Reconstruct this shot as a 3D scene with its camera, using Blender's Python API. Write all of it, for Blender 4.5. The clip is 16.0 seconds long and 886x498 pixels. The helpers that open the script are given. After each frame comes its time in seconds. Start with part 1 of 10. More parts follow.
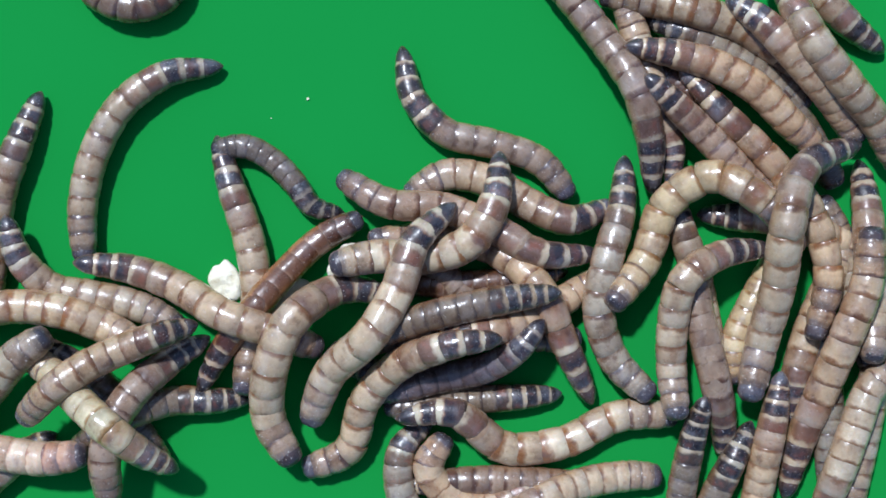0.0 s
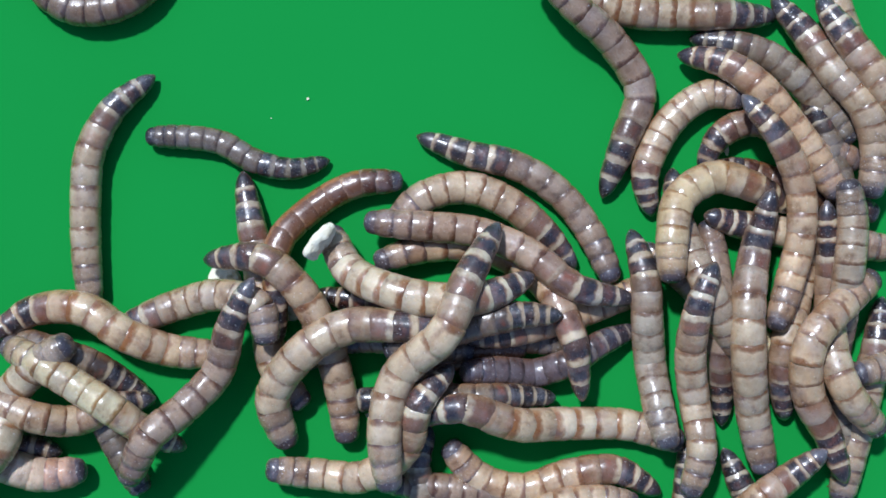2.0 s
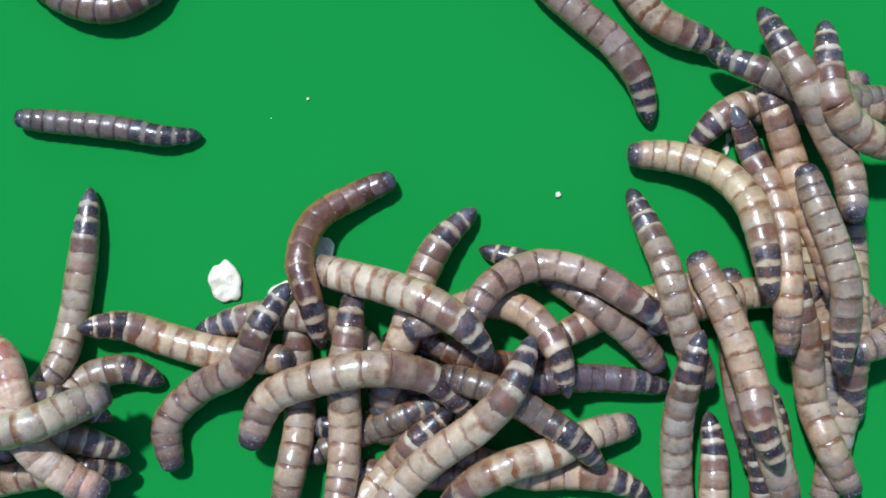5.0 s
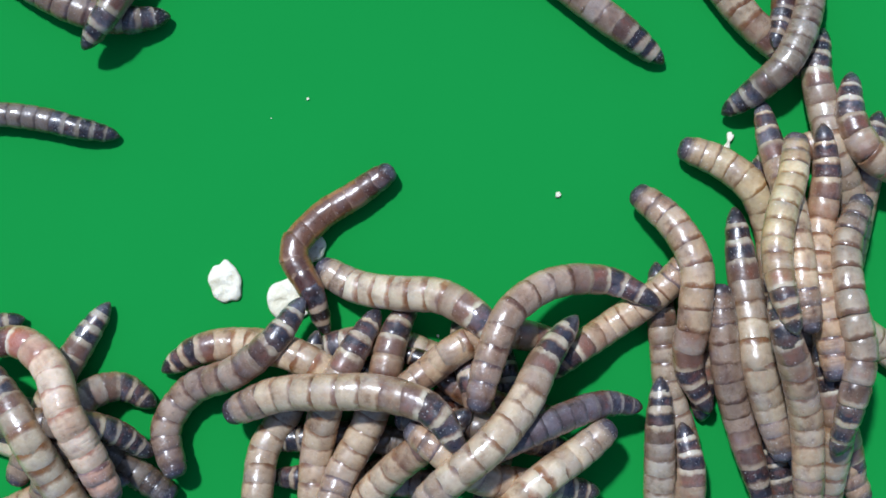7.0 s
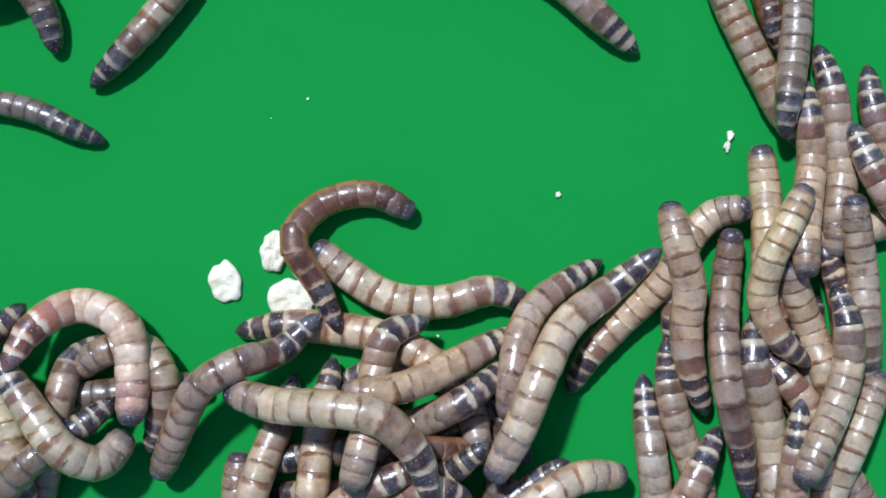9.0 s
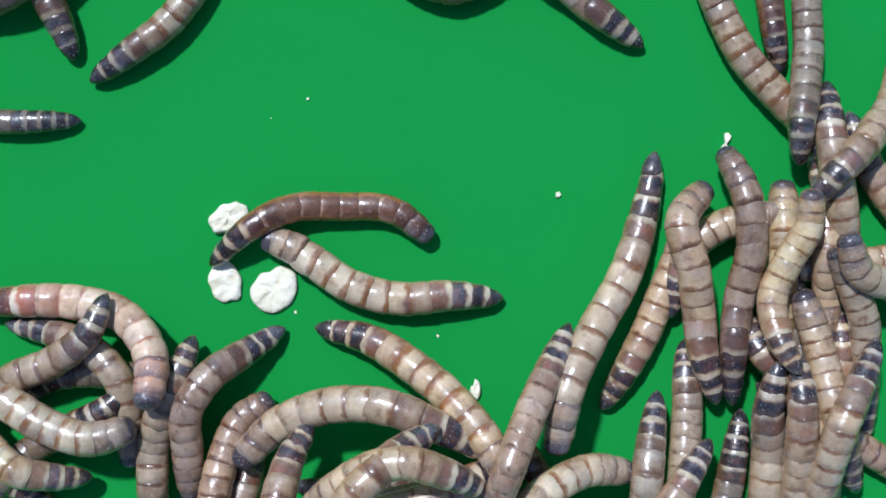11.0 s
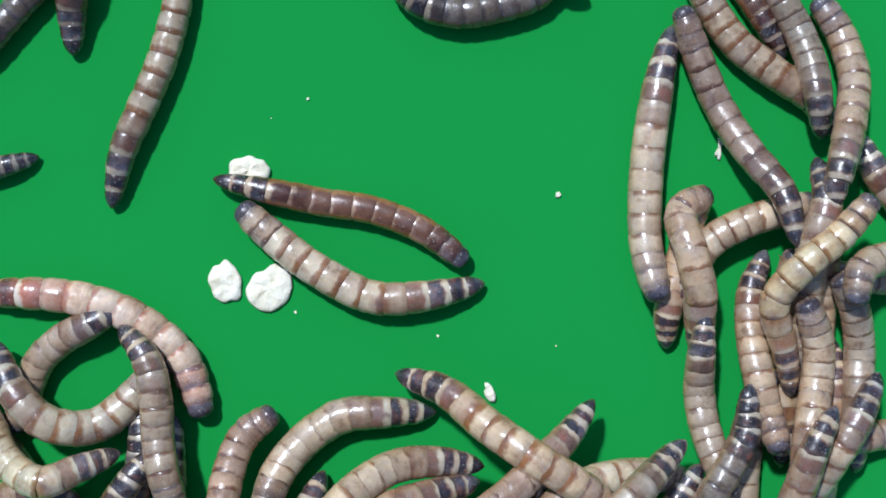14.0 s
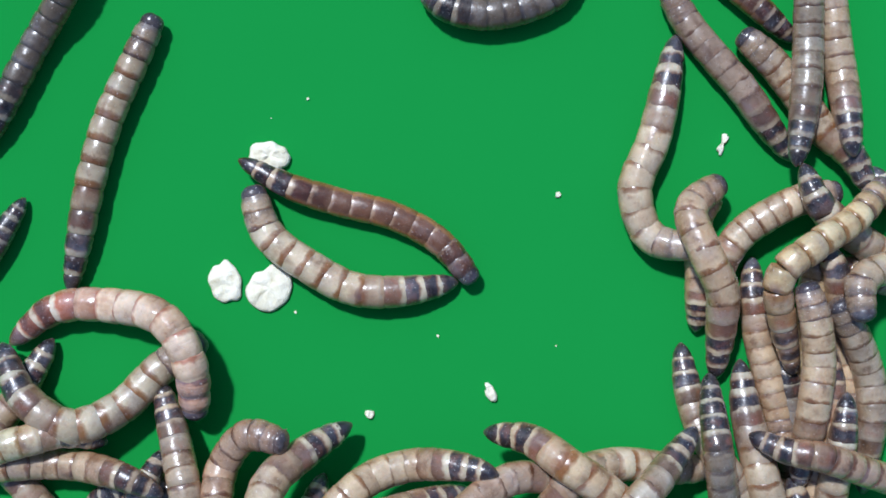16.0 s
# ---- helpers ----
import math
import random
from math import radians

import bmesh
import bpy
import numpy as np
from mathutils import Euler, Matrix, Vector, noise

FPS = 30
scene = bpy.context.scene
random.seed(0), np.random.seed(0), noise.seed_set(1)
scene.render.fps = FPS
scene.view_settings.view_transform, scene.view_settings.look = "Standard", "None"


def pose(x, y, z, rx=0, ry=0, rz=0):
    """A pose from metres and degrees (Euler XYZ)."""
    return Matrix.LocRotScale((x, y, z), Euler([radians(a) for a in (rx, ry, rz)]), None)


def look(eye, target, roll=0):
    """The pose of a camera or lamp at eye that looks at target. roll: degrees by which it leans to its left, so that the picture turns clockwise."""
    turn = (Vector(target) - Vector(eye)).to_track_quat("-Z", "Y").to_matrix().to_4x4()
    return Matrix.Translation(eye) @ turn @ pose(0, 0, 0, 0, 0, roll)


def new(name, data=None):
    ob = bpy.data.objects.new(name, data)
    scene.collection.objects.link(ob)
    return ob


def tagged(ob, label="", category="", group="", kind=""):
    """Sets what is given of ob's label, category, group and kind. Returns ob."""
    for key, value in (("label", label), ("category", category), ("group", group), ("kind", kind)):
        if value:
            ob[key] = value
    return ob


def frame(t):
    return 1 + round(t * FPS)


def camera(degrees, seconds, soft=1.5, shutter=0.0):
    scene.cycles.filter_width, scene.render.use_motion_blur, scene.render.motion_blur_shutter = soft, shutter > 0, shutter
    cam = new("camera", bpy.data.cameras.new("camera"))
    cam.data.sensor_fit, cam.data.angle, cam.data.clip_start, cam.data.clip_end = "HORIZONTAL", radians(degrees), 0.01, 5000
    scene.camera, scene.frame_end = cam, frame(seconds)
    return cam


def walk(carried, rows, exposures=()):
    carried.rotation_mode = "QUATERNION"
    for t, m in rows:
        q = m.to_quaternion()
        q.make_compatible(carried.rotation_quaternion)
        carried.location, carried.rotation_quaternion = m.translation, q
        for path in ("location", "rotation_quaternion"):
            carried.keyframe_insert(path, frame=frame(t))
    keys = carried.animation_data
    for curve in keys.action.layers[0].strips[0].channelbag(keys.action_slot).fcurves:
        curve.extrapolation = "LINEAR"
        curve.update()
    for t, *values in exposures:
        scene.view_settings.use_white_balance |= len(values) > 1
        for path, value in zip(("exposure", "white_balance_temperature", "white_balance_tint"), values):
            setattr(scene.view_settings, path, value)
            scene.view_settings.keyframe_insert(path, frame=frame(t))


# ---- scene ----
cam = camera(40, 16.0, soft=1.7)
EYE = 0.2198
walk(cam, [(0.0, look((0, 0, EYE), (0, 0, 0))), (16.0, look((0, 0, EYE), (0, 0, 0)))], exposures=[(0.0, 0.15, 5650, 10), (16.0, 0.15, 5650, 10)])

# ---- light: high sun from the upper left and a clear sky ----
SUN_AT = Vector((-0.33, 0.56, 1.0)).normalized()
world = bpy.data.worlds.new("sky")
scene.world = world
world.use_nodes = True
wn = world.node_tree.nodes
sky = wn.new("ShaderNodeTexSky")
sky.sky_type, sky.sun_disc = "NISHITA", False
sky.sun_elevation = math.asin(SUN_AT.z)
sky.sun_rotation = math.atan2(SUN_AT.x, SUN_AT.y)
wn["Background"].inputs["Strength"].default_value = 0.10
world.node_tree.links.new(sky.outputs["Color"], wn["Background"].inputs["Color"])
sun_data = bpy.data.lights.new("sun", "SUN")
sun_data.energy, sun_data.angle, sun_data.color = 4.1, radians(4.0), (1.0, 0.985, 0.975)
sun = new("sun", sun_data)
sun.matrix_world = look(SUN_AT, (0, 0, 0))


# ---- materials ----
def lin(r, g, b):
    """A linear colour from 0..255 display values."""
    f = lambda v: (v / 255 / 12.92) if v < 10.3 else ((v / 255 + 0.055) / 1.055) ** 2.4
    return (f(r), f(g), f(b), 1.0)


class Nodes:
    """Shorthand to write a node tree."""

    def __init__(self, name):
        self.material = bpy.data.materials.new(name)
        self.material.use_nodes = True
        self.tree = self.material.node_tree
        self.shader = self.tree.nodes["Principled BSDF"]

    def add(self, kind, **values):
        n = self.tree.nodes.new(kind)
        for key, value in values.items():
            n.inputs[key.replace("_", " ")].default_value = value
        return n

    def join(self, a, b):
        self.tree.links.new(a, b)

    def noise(self, scale, detail=3.0, rough=0.55, coords=None):
        n = self.add("ShaderNodeTexNoise", Scale=scale, Detail=detail, Roughness=rough)
        if coords is not None:
            self.join(coords, n.inputs["Vector"])
        return n.outputs["Fac"]

    def ramp(self, fac, stops):
        n = self.tree.nodes.new("ShaderNodeValToRGB")
        while len(n.color_ramp.elements) < len(stops):
            n.color_ramp.elements.new(0.5)
        for e, (p, c) in zip(n.color_ramp.elements, stops):
            e.position, e.color = p, c if len(c) == 4 else (*c, 1)
        self.join(fac, n.inputs["Fac"])
        return n.outputs["Color"]

    def mix(self, fac, a, b, blend="MIX"):
        n = self.tree.nodes.new("ShaderNodeMix")
        n.data_type, n.blend_type = "RGBA", blend
        for sock, v in ((n.inputs["Factor"], fac), (n.inputs["A"], a), (n.inputs["B"], b)):
            if isinstance(v, (int, float)):
                sock.default_value = v
            elif isinstance(v, tuple):
                sock.default_value = v
            else:
                self.join(v, sock)
        return n.outputs["Result"]

    def bump(self, height, strength, distance):
        n = self.add("ShaderNodeBump", Strength=strength, Distance=distance)
        self.join(height, n.inputs["Height"])
        self.join(n.outputs["Normal"], self.shader.inputs["Normal"])


def grey(v):
    return (v, v, v, 1.0)


def cuticle(name, plate, seam, ring, gloss=0.30, wide_seam=0.10, front=None, belly=None, wrinkle=0.65, dusty=0.67, core=None, ragged=0.22, low=0.60, clean=False):
    """The shell of one ring of the body: a plate with a seam at its rear rim, blotched and dusty, over a translucent flank."""
    m = Nodes(name)
    tc = m.tree.nodes.new("ShaderNodeTexCoord")
    sep = m.tree.nodes.new("ShaderNodeSeparateXYZ")
    m.join(tc.outputs["Generated"], sep.inputs["Vector"])
    info = m.tree.nodes.new("ShaderNodeObjectInfo")
    place = m.tree.nodes.new("ShaderNodeVectorMath")
    place.operation = "MULTIPLY_ADD"
    place.inputs[1].default_value = (1.0, 1.0, 1.0)
    m.join(tc.outputs["Object"], place.inputs[0])
    m.join(info.outputs["Random"], place.inputs[2])
    spot = place.outputs[0]

    def pushed(value, by, amount):
        n = m.tree.nodes.new("ShaderNodeMath")
        n.operation = "MULTIPLY_ADD"
        m.join(by, n.inputs[0])
        n.inputs[1].default_value = amount
        m.join(value, n.inputs[2])
        return n.outputs[0]

    # the rim of the plate wanders in long waves and fine teeth; both noises have a mean of one half
    edge = pushed(pushed(sep.outputs["X"], m.noise(520.0, 3.0, 0.6, spot), ragged), m.noise(260.0, 2.0, 0.5, spot), 0.26)
    e0 = 0.5 * ragged - 0.08 + 0.13
    paler, darker = tuple(min(1.0, 1.12 * v) for v in plate), front or tuple(0.80 * v for v in plate)
    k = wide_seam + 0.08 + e0
    deep = 1.0 if wrinkle >= 1 else 0.86 if clean or sum(seam) > sum(plate) else 0.62
    groove = tuple(deep * v for v in seam)
    stops = [(0.0, groove), (0.075 + e0, groove), (0.105 + e0, seam), (0.06 + k * 0.8 + e0 * 0.2, seam), (0.09 + k, ring), (0.14 + k, paler), (0.28 + k, plate), (max(0.78, 0.34 + k), plate), (0.98, darker)]
    along = m.ramp(edge, stops)
    if core:
        heart = m.ramp(m.noise(330.0, 3.0, 0.6, spot), [(0.50, grey(0.0)), (0.62, grey(0.75))])
        inside = m.ramp(edge, [(0.12 + k, grey(0.0)), (0.28 + k, grey(1.0)), (0.86, grey(1.0)), (0.98, grey(0.0))])
        along = m.mix(m.mix(1.0, heart, inside, "MULTIPLY"), along, core)
    side = pushed(sep.outputs["Z"], m.noise(420.0, 3.0, 0.6, spot), 0.22)
    flank = m.ramp(side, [(low, grey(1.0)), (low + 0.26, grey(0.0))])
    along = m.mix(flank, along, belly or tuple(0.9 * v for v in plate))
    blotch = m.ramp(m.noise(330.0, 3.0, 0.6, spot), [(0.26, (0.45, 0.36, 0.32)), (0.41, (0.87, 0.83, 0.80)), (0.54, (1.0, 0.99, 0.98)), (0.70, (1.15, 1.15, 1.13))])
    speck = m.ramp(m.noise(900.0, 4.0, 0.7, spot), [(0.24, (0.42, 0.34, 0.30)), (0.33, (0.92, 0.90, 0.88)), (0.40, (1.0, 1.0, 1.0)), (0.70, (1.05, 1.05, 1.05))])
    own = m.ramp(info.outputs["Random"], [(0.0, (0.80, 0.76, 0.75)), (0.35, (1.0, 0.965, 0.93)), (0.7, (0.97, 0.98, 1.0)), (1.0, (1.16, 1.15, 1.14))])
    smear = m.add("ShaderNodeMapping", Scale=(0.45, 1.0, 1.0))
    m.join(spot, smear.inputs["Vector"])
    stain = m.ramp(m.noise(210.0, 3.0, 0.55, smear.outputs["Vector"]), [(0.30, (0.64, 0.54, 0.49)), (0.45, (0.98, 0.96, 0.94)), (0.54, (1.0, 1.0, 1.0)), (0.70, (1.06, 1.10, 1.16))])
    colour = m.mix(1.0, m.mix(1.0, m.mix(1.0, along, blotch, "MULTIPLY"), speck, "MULTIPLY"), own, "MULTIPLY")
    colour = m.mix(1.0, m.mix(1.0, colour, stain, "MULTIPLY"), info.outputs["Color"], "MULTIPLY")
    # pale flecks: dust, along with pinprick glints put into the colour
    fleck = m.ramp(m.noise(2300.0, 3.0, 0.6, spot), [(dusty, grey(0.0)), (dusty + 0.06, grey(0.7))])
    veil = m.ramp(m.noise(170.0, 3.0, 0.6, spot), [(0.52, grey(0.0)), (0.70, grey(0.20 if dusty < 0.65 else 0.14))])
    dusted = m.mix(veil, colour, lin(160, 162, 174))
    m.join(m.mix(fleck, dusted, lin(206, 204, 200)), m.shader.inputs["Base Color"])
    dust = m.ramp(m.noise(620.0, 4.0, 0.65, spot), [(0.36, grey(gloss - 0.04)), (0.66, grey(gloss + 0.34))])
    m.join(dust, m.shader.inputs["Roughness"])
    m.shader.inputs["Specular IOR Level"].default_value = 0.25
    m.shader.inputs["Subsurface Weight"].default_value = 0.22
    m.shader.inputs["Subsurface Radius"].default_value = (0.0016, 0.0008, 0.0004)
    m.shader.inputs["Subsurface Scale"].default_value = 0.7
    m.shader.inputs["Coat Weight"].default_value = 0.25 if wrinkle > 1.1 else 1.0 if dusty > 0.63 else 0.6
    film = m.ramp(m.noise(360.0, 3.0, 0.6, spot), [(0.38, grey(0.19)), (0.66, grey(0.38))])
    m.join(film, m.shader.inputs["Coat Roughness"])
    crease = m.add("ShaderNodeMapping", Scale=(1.0, 0.22, 0.22))
    m.join(spot, crease.inputs["Vector"])
    both = m.mix(0.32 if wrinkle < 0.9 else 0.55, m.noise(800.0, 5.0, 0.65, spot), m.noise(1700.0, 2.0, 0.5, crease.outputs["Vector"]))
    m.bump(both, 0.45 if wrinkle < 0.9 else min(1.0, wrinkle), 0.00025 * max(1.0, wrinkle))
    dent = m.add("ShaderNodeBump", Strength=0.5, Distance=0.0004)
    m.join(m.noise(420.0, 2.0, 0.5, spot), dent.inputs["Height"])
    m.join(dent.outputs["Normal"], m.shader.inputs["Coat Normal"])
    return m.material


# colours of a body: middle plates, brown change-over plates, dark end plates, seam, soft ring, head
SHADES = {
    "tan": (lin(179, 155, 125), lin(114, 88, 76), lin(54, 50, 60), lin(122, 84, 53), lin(176, 160, 134), lin(76, 66, 70)),
    "banded": (lin(192, 170, 138), lin(118, 89, 74), lin(54, 49, 58), lin(138, 92, 50), lin(180, 164, 136), lin(74, 64, 66)),
    "yellow": (lin(184, 164, 127), lin(138, 110, 84), lin(64, 56, 60), lin(134, 98, 54), lin(186, 168, 134), lin(84, 72, 72)),
    "grey": (lin(158, 143, 122), lin(108, 92, 80), lin(58, 57, 68), lin(104, 76, 55), lin(164, 152, 130), lin(66, 61, 66)),
    "brown": (lin(157, 131, 108), lin(102, 78, 68), lin(52, 48, 58), lin(98, 64, 44), lin(170, 151, 126), lin(84, 69, 68)),
    "red": (lin(100, 66, 45), lin(72, 41, 31), lin(36, 25, 26), lin(152, 122, 96), lin(150, 122, 94), lin(38, 33, 38)),
    "small": (lin(132, 114, 98), lin(90, 77, 73), lin(56, 53, 62), lin(92, 72, 60), lin(150, 136, 118), lin(64, 60, 69)),
    "dark": (lin(112, 97, 80), lin(68, 57, 53), lin(39, 36, 42), lin(74, 60, 51), lin(138, 124, 102), lin(46, 43, 49)),
    "purple": (lin(106, 90, 90), lin(90, 76, 81), lin(60, 55, 67), lin(78, 64, 65), lin(128, 115, 110), lin(70, 65, 80)),
    "pink": (lin(202, 176, 150), lin(156, 98, 76), lin(108, 72, 66), lin(164, 112, 88), lin(200, 182, 160), lin(84, 77, 86)),
}
SKIN = {}
for shade, (mid, change, end, seam, ring, skull) in SHADES.items():
    change = (change[0] * 1.05, change[1] * 0.98, change[2] * 0.86, 1.0)
    end = (end[0] * 0.76, end[1] * 0.74, end[2] * 0.68, 1.0)
    clean = shade in ("banded", "red")
    low = 0.92 if shade == "red" else 0.70
    blend = lambda p, q, f: tuple(a + (b - a) * f for a, b in zip(p, q))
    amber = blend(mid, lin(158, 108, 62), 0.55 if shade == "red" else 0.45)
    neck = blend(mid, change, 0.5)
    pale = blend(ring, lin(204, 188, 162), 0.30)
    rust = blend(change, lin(124, 66, 48), 0.6)
    soft = 1.2 if shade == "pink" else 0.65
    SKIN[shade] = (
        cuticle(shade + "_plate", mid, seam, blend(mid, seam, 0.5), 0.36, {"banded": 0.19, "red": 0.05, "pink": 0.07}.get(shade, 0.11), None, amber, soft, low=low, clean=clean),
        cuticle(shade + "_change_plate", change, pale, blend(change, pale, 0.5), 0.30, 0.15, None, blend(change, amber, 0.75), 0.65, 0.68, rust, low=low),
        cuticle(shade + "_end_plate", end, pale, change, 0.26, 0.20, blend(end, change, 0.4), blend(change, amber, 0.45), 0.7, 0.645, blend(end, rust, 0.55)),
        cuticle(shade + "_head", skull, change, blend(skull, ring, 0.5), 0.42, 0.02, lin(60, 56, 64), blend(skull, amber, 0.3), 0.9, 0.625),
        cuticle(shade + "_neck_plate", neck, blend(seam, skull, 0.6), blend(neck, seam, 0.5), 0.36, 0.10, blend(neck, skull, 0.6), blend(neck, amber, 0.6), 1.2 if shade == "pink" else 1.0, 0.64),
        cuticle(shade + "_tail_tip", end, end, end, 0.28, 0.02, blend(end, change, 0.3), blend(end, amber, 0.3), 0.8, 0.64),
        cuticle(shade + "_fading_plate", blend(mid, change, 0.42), blend(seam, pale, 0.4), blend(change, pale, 0.6), 0.33, 0.12, blend(change, seam, 0.5), blend(change, amber, 0.8), 0.65, 0.68, blend(mid, rust, 0.7), low=low, clean=clean),
    )
leg_skin = cuticle("leg_skin", lin(120, 90, 66), lin(80, 58, 46), lin(120, 90, 66))


def sheet_green():
    m = Nodes("green_sheet")
    tc = m.tree.nodes.new("ShaderNodeTexCoord")
    c = m.mix(m.noise(40.0, 3.0, 0.5, tc.outputs["Object"]), lin(35, 127, 53), lin(36, 130, 55))
    m.join(c, m.shader.inputs["Base Color"])
    m.shader.inputs["Roughness"].default_value = 0.95
    m.shader.inputs["Specular IOR Level"].default_value = 0.0
    return m.material


def oat():
    m = Nodes("oat_flake")
    tc = m.tree.nodes.new("ShaderNodeTexCoord")
    c = m.ramp(m.noise(420.0, 6.0, 0.65, tc.outputs["Object"]), [(0.28, lin(188, 176, 140)), (0.42, lin(216, 210, 184)), (0.58, lin(228, 224, 204))])
    m.join(c, m.shader.inputs["Base Color"])
    m.shader.inputs["Roughness"].default_value = 0.8
    m.bump(m.noise(900.0, 6.0, 0.65, tc.outputs["Object"]), 0.8, 0.0006)
    m.shader.inputs["Subsurface Weight"].default_value = 0.3
    m.shader.inputs["Subsurface Radius"].default_value = (0.001, 0.0009, 0.0007)
    return m.material


GREEN, OAT = sheet_green(), oat()


# ---- ground ----
def ground():
    bm = bmesh.new()
    bmesh.ops.create_grid(bm, x_segments=40, y_segments=40, size=6.0)
    me = bpy.data.meshes.new("ground")
    bm.to_mesh(me)
    bm.free()
    me.materials.append(GREEN)
    return tagged(new("ground", me), "flat plain green sheet under the worms", "ground", kind="structure")


ground()


# ---- mealworms: rigid rings that slide along a bending body ----
def part(name, me, parent, label=""):
    ob = new(name, me)
    ob.parent = parent
    return tagged(ob, label)


def lathe(name, profile, material, around=26, flat=0.93, uneven=0.0, seed=0):
    """A closed ring turned round the x axis; the belly is a little flatter. profile: rows of x and radius. uneven: how far the rim and the girth stray."""
    bm = bmesh.new()
    rings = []
    size = max(r for x, r in profile)
    for x, r in profile:
        ring = []
        for k in range(around):
            a = 2 * math.pi * k / around
            u, v = math.cos(a), math.sin(a)
            q = r * (1 + uneven * 0.45 * noise.noise((1.6 * u + 9 * seed, 1.6 * v, x / size * 1.3)))
            y, z = q * u, q * v * (flat if v > 0 else flat * 0.9)
            wave = uneven * size * (noise.noise((1.3 * u, 1.3 * v + 7 * seed, 4)) + 0.5 * noise.noise((3.5 * u, 3.5 * v, 5 * seed)))
            ring.append(bm.verts.new((x + wave, y, z)))
        rings.append(ring)
    for r0, r1 in zip(rings, rings[1:]):
        for k in range(around):
            bm.faces.new((r0[k], r0[(k + 1) % around], r1[(k + 1) % around], r1[k]))
    bm.faces.new(list(reversed(rings[0])))
    bm.faces.new(rings[-1])
    bmesh.ops.recalc_face_normals(bm, faces=bm.faces)
    for f in bm.faces:
        f.smooth = len(f.verts) == 4
    me = bpy.data.meshes.new(name)
    bm.to_mesh(me)
    bm.free()
    me.materials.append(material)
    return me


# share of the body's length and girth of each ring, from the tail to the head
SHARE = [0.055, 0.072, 0.078, 0.082, 0.084, 0.084, 0.084, 0.084, 0.082, 0.080, 0.072, 0.066, 0.077 - 0.017, 0.05]
SHARE = [s / sum(SHARE) for s in SHARE]
GIRTH = [0.52, 0.72, 0.86, 0.94, 0.99, 1.0, 1.01, 1.01, 1.0, 0.99, 0.97, 0.94, 0.88, 0.76]
ZONE = [5, 2, 2, 1, 6, 0, 0, 0, 0, 0, 0, 4, 4, 3]
MESHES = {}


# how far a plate swells between its seams
SWELL = {"red": 0.012, "pink": 0.035, "small": 0.02, "dark": 0.015, "brown": 0.015}


def ring_mesh(shade, i, form):
    """Ring i at a nominal body of 6 mm girth and 50 mm length, in one of three forms."""
    if (shade, i, form) in MESHES:
        return MESHES[shade, i, form]
    h, r, zone = SHARE[i] * 0.050 / 2, 0.003, ZONE[i]
    if shade == "small" and i in (3, 4):
        zone = 2
    if shade == "dark" and i in (3, 4):
        zone = 2 if i == 3 else 1
    g, before, after = GIRTH[i], GIRTH[max(i - 1, 0)], GIRTH[min(i + 1, 13)]
    rear, fore = (g + before) / 2, (g + after) / 2
    w = SWELL.get(shade, 0.008) * (1.5 if i > 9 else 1.0)
    if i == 0:
        prof = [(-1.5, 0.05), (-1.38, 0.13), (-1.05, 0.26), (-0.6, 0.40), (0.0, 0.52), (0.6, 0.60), (1.15, 0.62), (1.75, 0.58)]
    elif i == 13:
        prof = [(-1.6, 0.70), (-1.0, 0.76), (-0.5, 0.77), (0.0, 0.74), (0.40, 0.67), (0.70, 0.56), (0.92, 0.41), (1.02, 0.22)]
    else:
        prof = [(-1.16, rear * 0.93), (-1.02, rear * 0.968), (-0.90, rear * 0.988), (-0.65, (rear + g) / 2 * (1.0 + w * 0.7)), (-0.2, g * (1.0 + w)), (0.3, g * (1.0 + w)),
                (0.65, (fore + g) / 2 * (1.0 + w * 0.7)), (0.88, fore * 0.99), (1.02, fore * 0.972), (1.25, fore * 0.93), (1.65, fore * 0.85)]
    me = lathe("ring", [(x * h, q * r) for x, q in prof], SKIN[shade][zone], uneven=0.07, seed=i + 14 * form)
    MESHES[shade, i, form] = me
    return me


def leg_mesh():
    me = MESHES.get("leg")
    if me is None:
        me = lathe("leg", [(0, 0.00026), (0.0004, 0.00030), (0.0008, 0.00022), (0.0012, 0.00016), (0.0015, 0.00004)], leg_skin, 6)
        MESHES["leg"] = me
    return me


LABELS = {
    "banded": "cream tan worm with broad brown bands and dark tail",
    "tan": "glossy tan worm with brown ring seams and dark banded tail",
    "yellow": "large yellowish tan worm with thin brown ring seams",
    "grey": "greyish tan worm with dull rings and dark tail",
    "brown": "brown worm with pale rings between dark end segments",
    "red": "reddish brown glossy worm with closely set rings",
    "small": "slender grey brown worm with dark ends",
    "dark": "dark brown worm with narrow cream rings",
    "purple": "dusky purple brown worm with dull rings",
    "pink": "pale pinkish freshly moulted worm with soft wrinkled rings",
}
WORMS = {}


